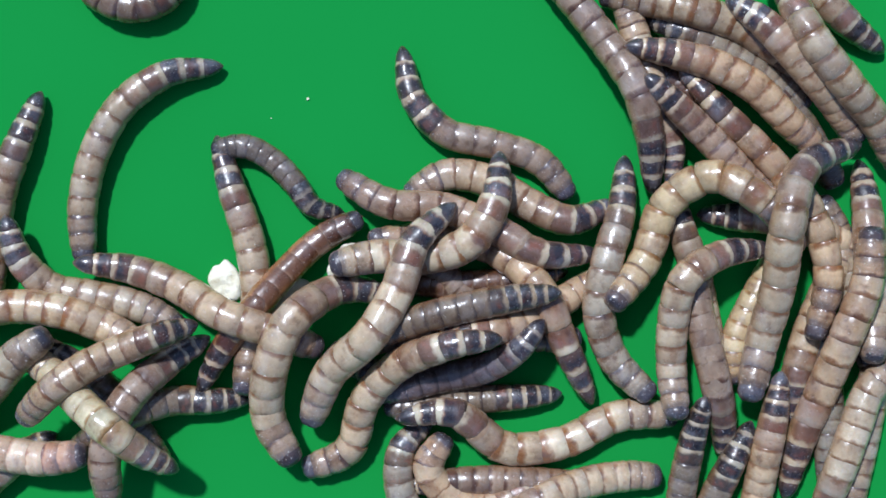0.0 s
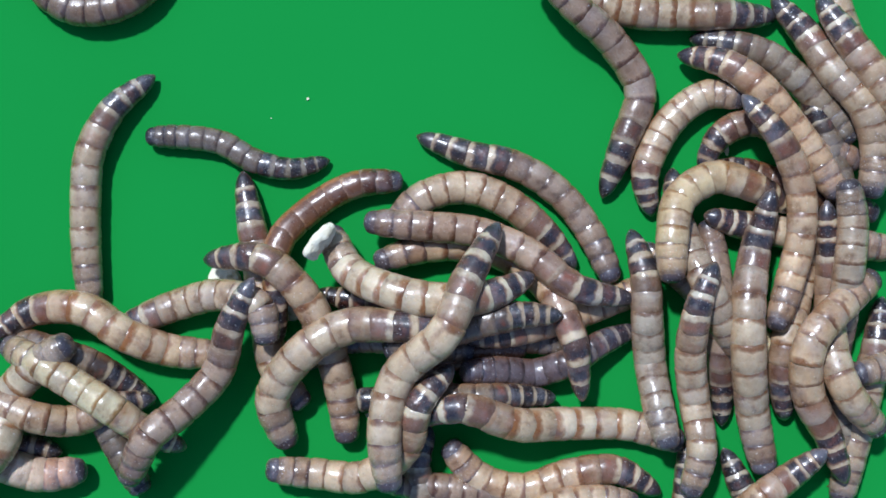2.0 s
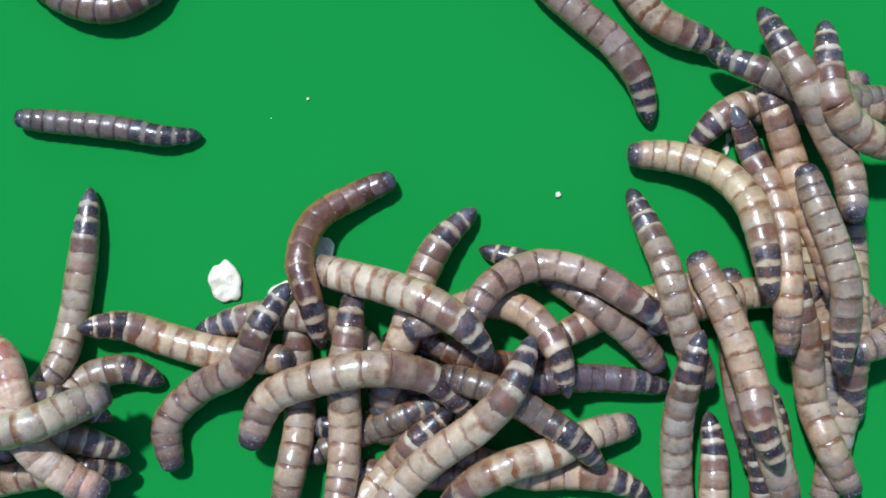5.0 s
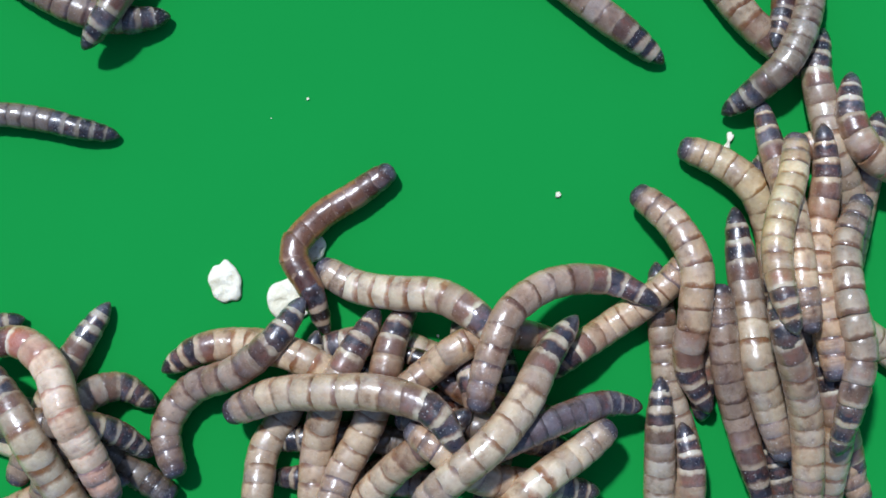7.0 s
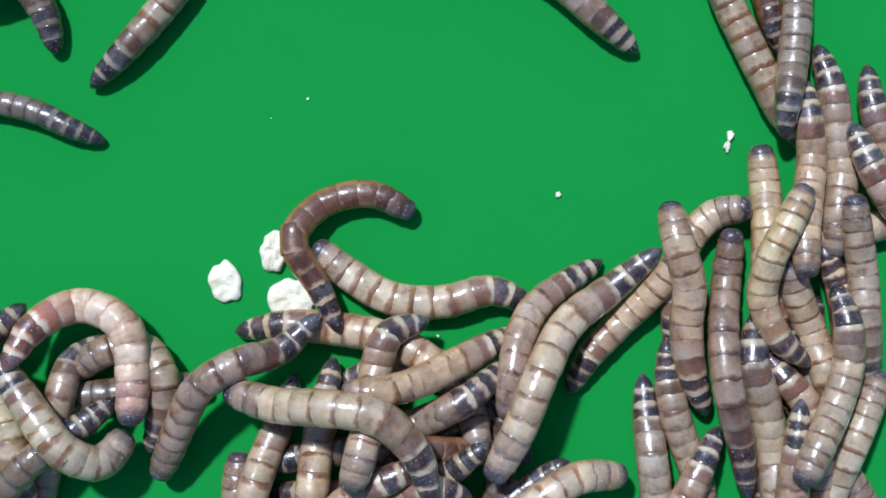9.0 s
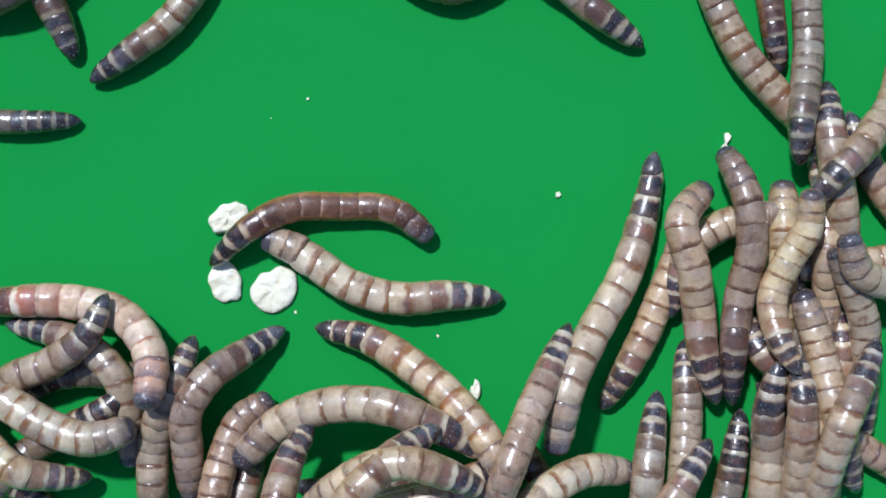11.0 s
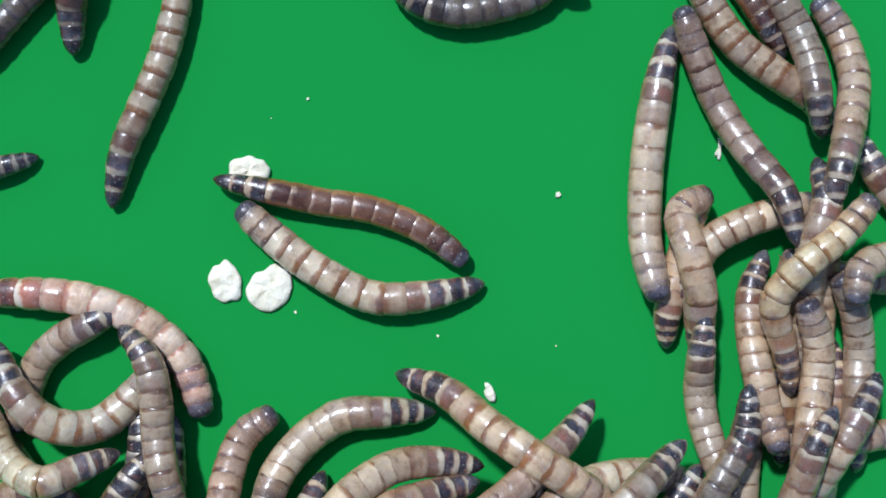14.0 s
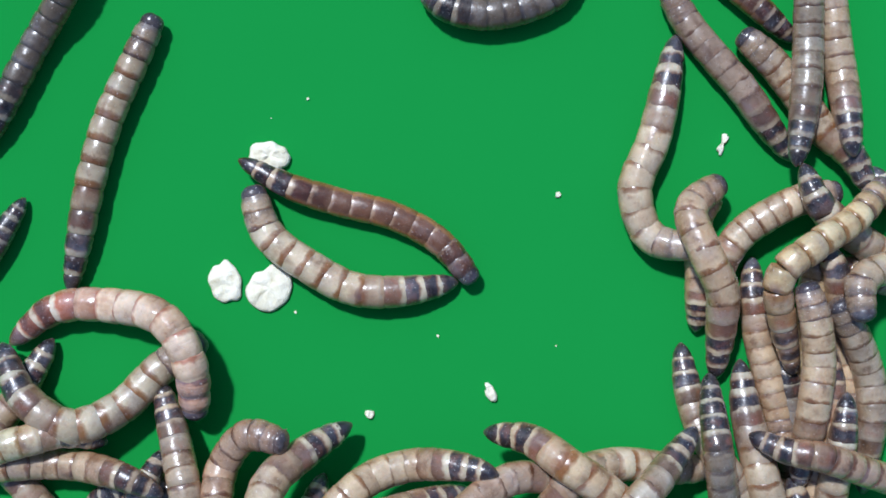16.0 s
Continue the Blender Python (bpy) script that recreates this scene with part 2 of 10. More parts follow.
def mealworm(key, shade, girth, length, tone=1.0):
    """girth and length in millimetres; tone: scales its colour, for its own darkness and for shade near the top edge.
    """
    worm = new("mealworm")
    tagged(worm, LABELS[shade], "worm", "worms on the green sheet")
    rnd = random.Random(key)
    warm, light = rnd.uniform(-0.06, 0.07), rnd.uniform(0.86, 1.0) * tone
    rings = []
    for i in range(14):
        name = "tail_tip" if i == 0 else "head" if i == 13 else "thorax_ring" if i > 9 else "abdomen_ring"
        ob = part(name, ring_mesh(shade, i, rnd.randrange(3)), worm, {0: "pointed dark tail tip", 13: "blunt dark head"}.get(i, ""))
        ob.scale = (length / 50.0, girth / 6.0, girth / 6.0)
        ob.color = (0.97 * light * (1 + warm), 1.02 * light, 1.05 * light * (1 - warm), 1.0)
        if 10 <= i <= 12:
            for side in (-1, 1):
                leg = part("leg", leg_mesh(), ob)
                leg.matrix_local = Matrix.Translation((0.0003, side * 0.0012, -0.0022)) @ pose(0, 0, 0, 0, 30, side * 40)
        rings.append(ob)
    WORMS[key] = (worm, rings, girth * 0.0005, [])
    return worm


# D1 to D3: worms added under the piles to fill and darken the gaps
mealworm('D1', 'dark', 5.3, 35)
mealworm('D2', 'dark', 5.5, 36)
mealworm('D3', 'small', 4.9, 32)
mealworm('W1', 'tan', 5.5, 46, 0.8)
mealworm('W2', 'tan', 5.9, 46, 0.9)
mealworm('W3', 'tan', 5.7, 45, 0.9)
# low tones of W4, W13, W14, V1, R0, R1, R27 hold top-edge shade
mealworm('W4', 'small', 4.4, 33, 0.64)
mealworm('W5', 'tan', 6.3, 52, 0.9)
mealworm('W6', 'tan', 6.1, 54, 1.08)
mealworm('W7', 'banded', 6.1, 47)
mealworm('W11', 'red', 5.1, 48)
mealworm('W13', 'brown', 5.9, 38, 0.55)
mealworm('W13b', 'banded', 5.5, 43, 0.62)
mealworm('W14', 'dark', 5.3, 36, 0.55)
mealworm('L1', 'tan', 5.7, 40, 0.82)
mealworm('L2', 'tan', 5.7, 38)
mealworm('L3', 'banded', 6.1, 47, 0.93)
mealworm('L4', 'tan', 5.5, 38, 0.85)
mealworm('L5', 'yellow', 5.7, 39)
mealworm('L6', 'grey', 5.8, 37, 0.95)
mealworm('P', 'pink', 6.1, 50, 0.94)
mealworm('L9', 'banded', 6.3, 48, 0.9)
mealworm('L10', 'brown', 5.7, 45, 0.85)
mealworm('L11', 'brown', 5.7, 38, 0.95)
mealworm('L12', 'dark', 5.3, 37)
mealworm('C1', 'small', 5.3, 44, 1.1)
mealworm('C2', 'tan', 5.9, 42, 0.94)
mealworm('C3', 'tan', 5.5, 51)
mealworm('C4', 'brown', 5.5, 50)
mealworm('C5', 'red', 4.9, 34)
mealworm('B1', 'banded', 5.9, 51)
mealworm('B2', 'dark', 4.9, 33)
mealworm('B3', 'purple', 5.1, 35, 0.78)
mealworm('B4', 'dark', 5.3, 36, 0.85)
mealworm('B5', 'grey', 5.5, 37)
mealworm('B6', 'tan', 5.7, 41)
mealworm('B7', 'tan', 5.7, 39)
mealworm('W8', 'tan', 5.7, 42, 0.92)
mealworm('H2', 'tan', 5.5, 37)
mealworm('R0', 'banded', 5.9, 43, 0.68)
mealworm('R1', 'brown', 5.7, 48, 0.86)
mealworm('V1', 'dark', 5.9, 38, 0.65)
mealworm('R2', 'grey', 5.7, 44)
mealworm('R3', 'tan', 5.5, 40)
mealworm('R4', 'brown', 5.5, 48, 0.8)
mealworm('R7', 'dark', 5.1, 33)
mealworm('R8', 'dark', 5.3, 36)
mealworm('R9', 'tan', 6.1, 51, 0.9)
mealworm('R5', 'tan', 5.5, 36)
mealworm('R6', 'yellow', 5.9, 44)
mealworm('R10', 'red', 4.9, 33, 0.85)
mealworm('R11', 'tan', 5.7, 42)
mealworm('R12', 'tan', 5.3, 45)
mealworm('R13', 'brown', 5.3, 36)
mealworm('R14', 'tan', 5.7, 35)
mealworm('R15', 'tan', 5.9, 44, 0.85)
mealworm('R16', 'tan', 5.9, 41)
mealworm('R17', 'tan', 5.7, 40, 0.78)
mealworm('R18', 'tan', 5.9, 47, 0.9)
mealworm('R20', 'tan', 5.7, 47, 0.88)
mealworm('R21', 'tan', 5.5, 37, 0.85)
mealworm('R22', 'tan', 5.7, 39)
mealworm('R23', 'grey', 5.5, 39, 0.9)
mealworm('R24', 'tan', 5.7, 42)
mealworm('Q8', 'yellow', 5.3, 37)
mealworm('K3', 'tan', 5.7, 39, 0.85)
mealworm('R26', 'grey', 5.5, 38)
mealworm('R27', 'grey', 5.5, 37, 0.68)
# U1 to U6: filler worms added below, dim in place of the piles' deep shade
mealworm('U1', 'brown', 5.3, 36, 0.8)
mealworm('U2', 'red', 5.1, 34, 0.9)
mealworm('U3', 'grey', 5.5, 36, 0.75)
mealworm('U4', 'dark', 5.5, 36, 0.85)
mealworm('U5', 'dark', 5.3, 35, 0.7)
mealworm('U6', 'brown', 5.3, 35, 0.7)


# ---- oat flakes and crumbs ----
def flake(name, label, wide, long, thick, seed, parts=28, rag=0.16, waist=0.0):
    """A pressed flake: a bumpy disc with an uneven rim."""
    rnd = random.Random(seed)
    wob = [(rnd.uniform(0, 6.28), rnd.uniform(0.3, 1.0) / k) for k in range(2, 10)]
    square = lambda a: (abs(math.cos(a)) ** 2.2 + abs(math.sin(a)) ** 2.2) ** (-1 / 2.2)
    rim = lambda a: square(a) * (1 + rag * sum(w * math.sin((k + 2) * a + p) for k, (p, w) in enumerate(wob)))
    bm = bmesh.new()
    rows = [(0.0, 1.0), (0.2, 1.0), (0.4, 1.0), (0.6, 1.0), (0.78, 0.95), (0.93, 0.75), (1.0, 0.40), (0.95, 0.0)]
    loops = []
    for f, h in rows[1:]:
        loop = []
        for k in range(parts):
            a = 2 * math.pi * k / parts
            q = rim(a) * f
            x, y = q * wide / 2 * math.cos(a) * (1 - waist * max(0.0, 1 - 1.5 * abs(math.sin(a)))), q * long / 2 * math.sin(a)
            z = thick * h * (1 + 0.38 * noise.noise((x * 700 + seed, y * 700, 0)) + 0.25 * noise.noise((x * 1700, y * 1700 + seed, 3)))
            loop.append(bm.verts.new((x, y, z if h else 0.0)))
        loops.append(loop)
    top = bm.verts.new((0, 0, thick * 0.9))
    for k in range(parts):
        bm.faces.new((top, loops[0][k], loops[0][(k + 1) % parts]))
    for l0, l1 in zip(loops, loops[1:]):
        for k in range(parts):
            bm.faces.new((l0[k], l1[k], l1[(k + 1) % parts], l0[(k + 1) % parts]))
    bm.faces.new(list(reversed(loops[-1])))
    bmesh.ops.recalc_face_normals(bm, faces=bm.faces)
    for f in bm.faces:
        f.smooth = True
    me = bpy.data.meshes.new(name)
    bm.to_mesh(me)
    bm.free()
    me.materials.append(OAT)
    return tagged(new(name, me), label, "oat flake" if "flake" in name else "crumb", "oat crumbs on the sheet")


def lie(ob, x, y, z=0.0, turn=0.0):
    """Rest on the sheet at x, y in millimetres."""
    ob.matrix_basis = pose(x / 1000, y / 1000, z / 1000, 0, 0, turn)
    return ob


lie(flake("oat_flake", "cream white rolled oat flake lying on green", 0.0056, 0.0078, 0.0011, 7, 36, 0.26), -39.2, -6.0, 0, 8)
flake_round = flake("oat_flake", "round cream oat flake pushed about by worms", 0.0084, 0.0080, 0.0012, 8, 36, 0.17)
flake_bitten = flake("oat_flake", "thick white oat flake gnawed by a worm", 0.0074, 0.0050, 0.0016, 12, 36, 0.22)
crumb_long = flake("oat_crumb", "ragged white oat crumb", 0.0016, 0.0042, 0.0010, 21, 18, 0.4)
crumb_thin = flake("oat_crumb", "small ragged white oat crumb", 0.0017, 0.0042, 0.0008, 25, 20, 0.3, 0.8)
for x, y, w, s in ((-24.4, 27.1, 0.0005, 31), (20.8, 9.8, 0.0010, 32), (-31.0, 23.6, 0.0002, 33), (-0.9, -15.7, 0.0005, 34),
                   (-26.6, -11.4, 0.0005, 35), (-13.2, -29.8, 0.0016, 36), (20.4, -17.5, 0.0003, 37)):
    lie(flake("oat_crumb", "tiny white oat crumb", w, w * 1.1, w * 0.5, s, 10, 0.3), x, y)


# ---- what moves ----
def bend(points, fractions):
    """Places and directions on a smooth curve through the points, at fractions of its length."""
    p = np.array(points, float) * 1e-4
    p = np.vstack([2 * p[0] - p[1], p, 2 * p[-1] - p[-2]])
    u = np.linspace(0, 1, 12, endpoint=False)[:, None]
    curve = []
    for a, b, c, d in zip(p, p[1:], p[2:], p[3:]):
        curve.append(0.5 * (2 * b + (c - a) * u + (2 * a - 5 * b + 4 * c - d) * u ** 2 + (3 * b - a - 3 * c + d) * u ** 3))
    curve = np.vstack(curve + [p[-2:-1]])
    far = np.concatenate([[0], np.cumsum(np.linalg.norm(np.diff(curve, axis=0), axis=1))])
    spot = lambda f: np.array([np.interp(f * far[-1], far, curve[:, k]) for k in range(3)])
    return [(spot(f), spot(min(f + 0.03, 1)) - spot(max(f - 0.03, 0))) for f in fractions]


MIDDLES = [sum(SHARE[:i]) + SHARE[i] / 2 for i in range(14)]


def crawl(worm, rings, rows, half):
    """Key the worm by its middle, and each ring along the bending body in the worm's space."""
    body, tracks = [], [[] for r in rings]
    for t, points in rows:
        mid = Vector([(a + b) * 0.5e-4 for a, b in zip(points[2], points[3])]) - Vector((0, 0, half))
        body.append((t, Matrix.Translation(mid)))
        for track, (place, way) in zip(tracks, bend(points, MIDDLES)):
            x = Vector(way).normalized()
            y = Vector((0, 0, 1)).cross(x).normalized()
            turn = Matrix((x, y, x.cross(y))).transposed().to_4x4()
            track.append((t, Matrix.Translation(Vector(place) - mid) @ turn))
    walk(worm, body)
    for ring, track in zip(rings, tracks):
        walk(ring, track)


def at(key, t, *line):
    """A worm's line from tail to head at t seconds: x, y, z of six points in tenths of a millimetre."""
    WORMS[key][3].append((t, [line[k:k + 3] for k in range(0, len(line), 3)]))


def slide(ob, *rows):
    """A flake that is pushed over the sheet: seconds, place in millimetres, turn in degrees."""
    walk(ob, [(t, pose(x / 1000, y / 1000, z / 1000, tip, 0, turn)) for t, x, y, z, tip, turn in rows])


def motions():
    at('D1', 0, -126,-161,16, -52,-139,27, 23,-129,27, 99,-137,27, 172,-157,27, 248,-160,27)
    at('D1', 2, -105,-151,16, -38,-141,27, 28,-143,27, 95,-152,27, 161,-161,27, 228,-170,27)
    at('D1', 3.5, -95,-212,16, -32,-182,27, 33,-158,27, 101,-146,27, 170,-146,27, 238,-160,27)
    at('D1', 4, -85,-222,16, -24,-190,27, 39,-165,27, 105,-151,27, 173,-151,27, 238,-170,27)
    at('D1', 4.8, -82,-174,16, -14,-182,27, 53,-199,27, 114,-228,27, 170,-266,27, 218,-315,27)
    at('D1', 5.7, -4,-139,16, 43,-188,27, 83,-244,27, 109,-307,27, 130,-372,27, 145,-439,27)
    at('D1', 6.5, 107,-161,16, 117,-228,27, 117,-297,27, 99,-363,27, 80,-429,27, 61,-496,27)
    at('D1', 8.2, 87,-161,16, 100,-228,27, 107,-296,27, 103,-365,27, 94,-433,27, 86,-501,27)
    at('D1', 9, 97,-202,16, 106,-269,27, 108,-338,27, 102,-406,27, 92,-474,27, 83,-542,27)
    at('D1', 11.5, 107,-465,16, 96,-531,27, 84,-598,27, 73,-666,27, 62,-734,27, 50,-802,27)
    at('D1', 16, 107,-485,16, 96,-551,27, 84,-619,27, 73,-686,27, 62,-754,27, 50,-822,27)
    at('D2', 0, -753,-161,17, -685,-191,28, -625,-229,28, -575,-279,28, -534,-338,28, -493,-396,28)
    at('D2', 1, -743,-171,17, -677,-205,28, -621,-249,28, -576,-304,28, -534,-362,28, -493,-419,28)
    at('D2', 2.5, -764,-161,17, -700,-200,28, -650,-250,28, -621,-315,28, -595,-381,28, -569,-447,28)
    at('D2', 4, -774,-202,17, -725,-256,28, -684,-314,28, -666,-383,28, -648,-452,28, -631,-521,28)
    at('D2', 6.5, -764,-252,17, -709,-301,28, -658,-351,28, -615,-408,28, -575,-467,28, -534,-525,28)
    at('D2', 7, -791,-273,17, -719,-294,28, -655,-324,28, -596,-364,28, -537,-405,28, -479,-445,28)
    at('D2', 7.5, -794,-304,17, -720,-291,28, -649,-300,28, -580,-317,28, -511,-335,28, -442,-353,28)
    at('D2', 8.2, -753,-343,17, -701,-290,28, -635,-266,28, -565,-250,28, -496,-233,28, -427,-216,28)
    at('D2', 9, -753,-333,17, -701,-279,28, -634,-262,28, -563,-256,28, -492,-248,28, -421,-240,28)
    at('D2', 11.5, -774,-252,17, -705,-222,28, -635,-210,28, -566,-229,28, -501,-256,28, -435,-284,28)
    at('D2', 12.2, -718,-209,17, -650,-239,28, -596,-285,28, -558,-345,28, -525,-408,28, -491,-471,28)
    at('D2', 13, -541,-252,17, -528,-321,28, -538,-392,28, -558,-460,28, -578,-529,28, -598,-597,28)
    at('D2', 14.5, -561,-262,17, -549,-332,28, -548,-403,28, -557,-474,28, -568,-544,28, -579,-615,28)
    at('D2', 15.3, -652,-337,17, -584,-363,28, -529,-409,28, -492,-470,28, -456,-531,28, -420,-593,28)
    at('D2', 16, -642,-465,17, -577,-429,28, -506,-425,28, -442,-455,28, -377,-486,28, -313,-516,28)
    at('D3', 0, -227,-222,15, -176,-181,26, -114,-161,50, -52,-150,64, 10,-142,65, 72,-134,66)
    at('D3', 2, -247,-212,15, -197,-171,25, -134,-160,34, -70,-164,56, -8,-173,56, 55,-182,54)
    at('D3', 2.5, -252,-204,15, -190,-182,25, -127,-184,32, -67,-204,36, -8,-228,25, 52,-252,25)
    at('D3', 3.5, -226,-185,15, -165,-205,25, -108,-233,27, -64,-279,25, -21,-327,25, 21,-374,25)
    at('D3', 4, -197,-181,15, -146,-220,25, -96,-260,25, -64,-315,25, -33,-371,25, -3,-427,25)
    at('D3', 6.5, -227,-202,15, -167,-224,25, -105,-241,25, -44,-259,25, 14,-285,25, 72,-310,34)
    at('D3', 8.2, -227,-252,15, -167,-274,25, -105,-291,25, -44,-309,25, 14,-335,26, 72,-358,44)
    at('D3', 9, -227,-263,15, -167,-284,25, -105,-301,25, -44,-320,25, 14,-345,26, 72,-369,42)
    at('D3', 11.5, -268,-455,15, -203,-461,25, -140,-469,25, -77,-477,25, -13,-485,25, 50,-493,25)
    at('D3', 16, -268,-516,15, -203,-521,25, -140,-529,25, -77,-537,25, -13,-545,25, 50,-551,32)
    at('W1', 0, -399,327,17, -494,311,28, -573,255,28, -621,170,28, -642,74,28, -639,-24,28)
    at('W1', 1, -465,330,17, -553,284,28, -616,206,28, -635,107,28, -633,6,28, -621,-95,28)
    at('W1', 2, -521,307,17, -589,248,28, -630,168,28, -637,77,28, -635,-14,28, -627,-105,28)
    at('W1', 2.5, -531,295,17, -598,238,28, -639,159,28, -639,69,28, -634,-20,28, -624,-110,28)
    at('W1', 3, -617,274,17, -647,198,28, -655,116,28, -641,34,28, -631,-48,28, -621,-129,37)
    at('W1', 3.5, -678,242,17, -668,144,28, -647,50,28, -624,-44,29, -634,-134,58, -688,-199,92)
    at('W1', 4, -688,188,17, -660,106,28, -639,23,28, -626,-61,28, -637,-141,47, -688,-196,79)
    at('W1', 4.8, -643,122,17, -641,41,28, -645,-40,28, -653,-120,31, -669,-193,61, -714,-247,88)
    at('W1', 5.7, -602,27,17, -625,-44,28, -654,-114,28, -683,-184,29, -714,-250,39, -765,-310,28)
    at('W1', 6.5, -578,-72,17, -618,-128,28, -664,-183,28, -702,-238,44, -743,-296,43, -789,-356,28)
    at('W1', 7, -602,-103,17, -639,-161,28, -675,-220,35, -697,-281,61, -731,-349,41, -763,-417,28)
    at('W1', 7.5, -627,-136,17, -661,-195,30, -681,-257,57, -695,-324,63, -718,-398,36, -734,-470,28)
    at('W1', 8.2, -616,-146,17, -659,-198,36, -676,-260,64, -688,-327,73, -708,-400,49, -728,-474,28)
    at('W1', 9, -607,-161,17, -657,-201,42, -672,-264,66, -691,-336,46, -709,-409,28, -722,-479,28)
    at('W1', 9.8, -682,-84,17, -681,-157,31, -655,-225,60, -646,-299,47, -652,-375,28, -658,-449,28)
    at('W1', 10.7, -768,-98,17, -702,-142,28, -635,-189,55, -592,-251,59, -585,-329,31, -584,-407,28)
    at('W1', 11.5, -779,-176,17, -699,-155,28, -614,-163,49, -547,-206,66, -521,-279,55, -517,-361,30)
    at('W1', 12.2, -817,-195,17, -741,-223,35, -670,-260,58, -612,-306,61, -571,-369,61, -541,-437,59)
    at('W1', 13, -814,-252,17, -782,-317,28, -745,-377,28, -694,-427,28, -642,-476,35, -584,-520,60)
    at('W1', 14.5, -821,-306,17, -774,-361,28, -731,-418,28, -683,-471,28, -633,-522,37, -579,-568,62)
    at('W1', 15.3, -823,-336,17, -769,-385,28, -723,-439,28, -677,-494,28, -631,-549,28, -586,-604,28)
    at('W1', 16, -824,-364,17, -765,-407,28, -716,-459,28, -672,-515,28, -628,-571,28, -584,-627,28)
    at('W2', 0, -645,-24,58, -558,-35,37, -469,-67,43, -382,-114,84, -296,-144,81, -213,-178,50)
    at('W2', 0.5, -597,-59,32, -516,-61,42, -438,-85,63, -362,-118,96, -291,-141,81, -223,-173,51)
    at('W2', 1, -535,-29,18, -452,-27,46, -370,-40,83, -300,-74,97, -245,-122,64, -192,-178,61)
    at('W2', 1.5, -488,-24,28, -383,-25,62, -293,-68,94, -234,-141,70, -193,-230,54, -165,-326,33)
    at('W2', 2, -418,-19,51, -319,-16,87, -248,-73,82, -207,-157,57, -182,-250,36, -170,-346,30)
    at('W2', 2.5, -356,-1,63, -268,-23,80, -215,-95,52, -177,-178,56, -155,-269,35, -144,-360,40)
    at('W2', 3, -301,11,64, -248,-68,94, -204,-150,76, -154,-229,61, -142,-317,95, -153,-402,131)
    at('W2', 3.5, -209,-1,18, -195,-91,30, -182,-178,55, -149,-260,65, -143,-347,74, -161,-427,105)
    at('W2', 4, -171,-45,18, -159,-126,34, -152,-205,70, -141,-284,80, -145,-367,65, -165,-438,94)
    at('W2', 4.8, -158,-57,49, -162,-139,81, -168,-222,79, -166,-307,62, -169,-388,72, -182,-463,100)
    at('W2', 5.7, -146,-79,46, -168,-159,80, -184,-240,96, -192,-329,62, -196,-412,78, -202,-493,94)
    at('W2', 6.5, -132,-103,69, -170,-177,104, -198,-256,115, -215,-347,76, -222,-437,61, -224,-528,48)
    at('W2', 7, -115,-110,63, -157,-181,97, -196,-258,95, -220,-347,56, -227,-433,60, -226,-517,75)
    at('W2', 7.5, -98,-118,63, -145,-186,94, -193,-259,79, -224,-345,46, -230,-427,70, -231,-512,74)
    at('W2', 8.2, -138,-158,61, -176,-223,63, -211,-292,48, -230,-364,53, -239,-434,74, -250,-514,49)
    at('W2', 9, -195,-200,31, -209,-272,50, -222,-348,44, -228,-418,73, -238,-496,56, -249,-578,31)
    at('W2', 9.8, -212,-244,20, -233,-313,43, -249,-386,47, -255,-456,73, -267,-537,48, -278,-617,30)
    at('W2', 10.7, -222,-283,95, -250,-345,125, -265,-408,160, -273,-477,168, -287,-557,134, -300,-639,104)
    at('W2', 11.5, -235,-322,119, -270,-379,150, -287,-440,184, -298,-511,180, -312,-592,144, -327,-673,114)
    at('W2', 12.2, -220,-344,133, -250,-403,163, -265,-464,198, -277,-534,194, -294,-615,158, -311,-695,128)
    at('W2', 13, -216,-392,25, -243,-458,50, -260,-535,36, -277,-611,30, -293,-686,30, -309,-760,30)
    at('W2', 16, -215,-409,18, -237,-475,44, -249,-550,44, -262,-629,30, -274,-704,30, -286,-780,30)
    at('W3', 0, -404,198,17, -376,107,29, -346,18,29, -332,-75,29, -341,-168,30, -353,-259,47)
    at('W3', 0.5, -441,175,17, -388,103,29, -357,21,29, -342,-65,29, -346,-153,29, -351,-241,29)
    at('W3', 1, -414,173,17, -375,87,29, -348,-3,29, -346,-96,29, -355,-189,29, -346,-281,29)
    at('W3', 1.5, -361,143,17, -347,62,29, -342,-19,29, -346,-100,29, -336,-180,29, -296,-251,29)
    at('W3', 2, -358,133,17, -342,46,29, -327,-41,29, -316,-127,29, -300,-212,29, -246,-281,29)
    at('W3', 2.5, -353,100,17, -335,-3,29, -324,-106,29, -293,-204,29, -227,-281,29, -199,-380,40)
    at('W3', 3, -374,47,17, -326,-44,29, -294,-140,46, -241,-222,68, -210,-314,71, -201,-414,71)
    at('W3', 3.5, -330,-1,17, -294,-90,29, -269,-181,37, -219,-262,46, -220,-350,77, -237,-446,61)
    at('W3', 4, -282,-29,17, -273,-117,29, -249,-201,29, -216,-282,29, -232,-368,29, -256,-452,29)
    at('W3', 4.8, -271,-55,17, -263,-140,29, -255,-224,29, -247,-308,35, -260,-386,62, -280,-471,45)
    at('W3', 5.7, -258,-95,47, -251,-175,55, -263,-257,31, -282,-334,41, -295,-409,62, -309,-492,47)
    at('W3', 6.5, -253,-139,51, -248,-215,57, -274,-292,31, -312,-355,42, -324,-427,66, -331,-504,64)
    at('W3', 7.5, -204,-164,45, -247,-228,35, -287,-293,29, -318,-361,34, -324,-430,62, -330,-503,69)
    at('W3', 8.2, -226,-206,24, -266,-267,29, -302,-331,31, -320,-397,57, -338,-468,55, -360,-545,30)
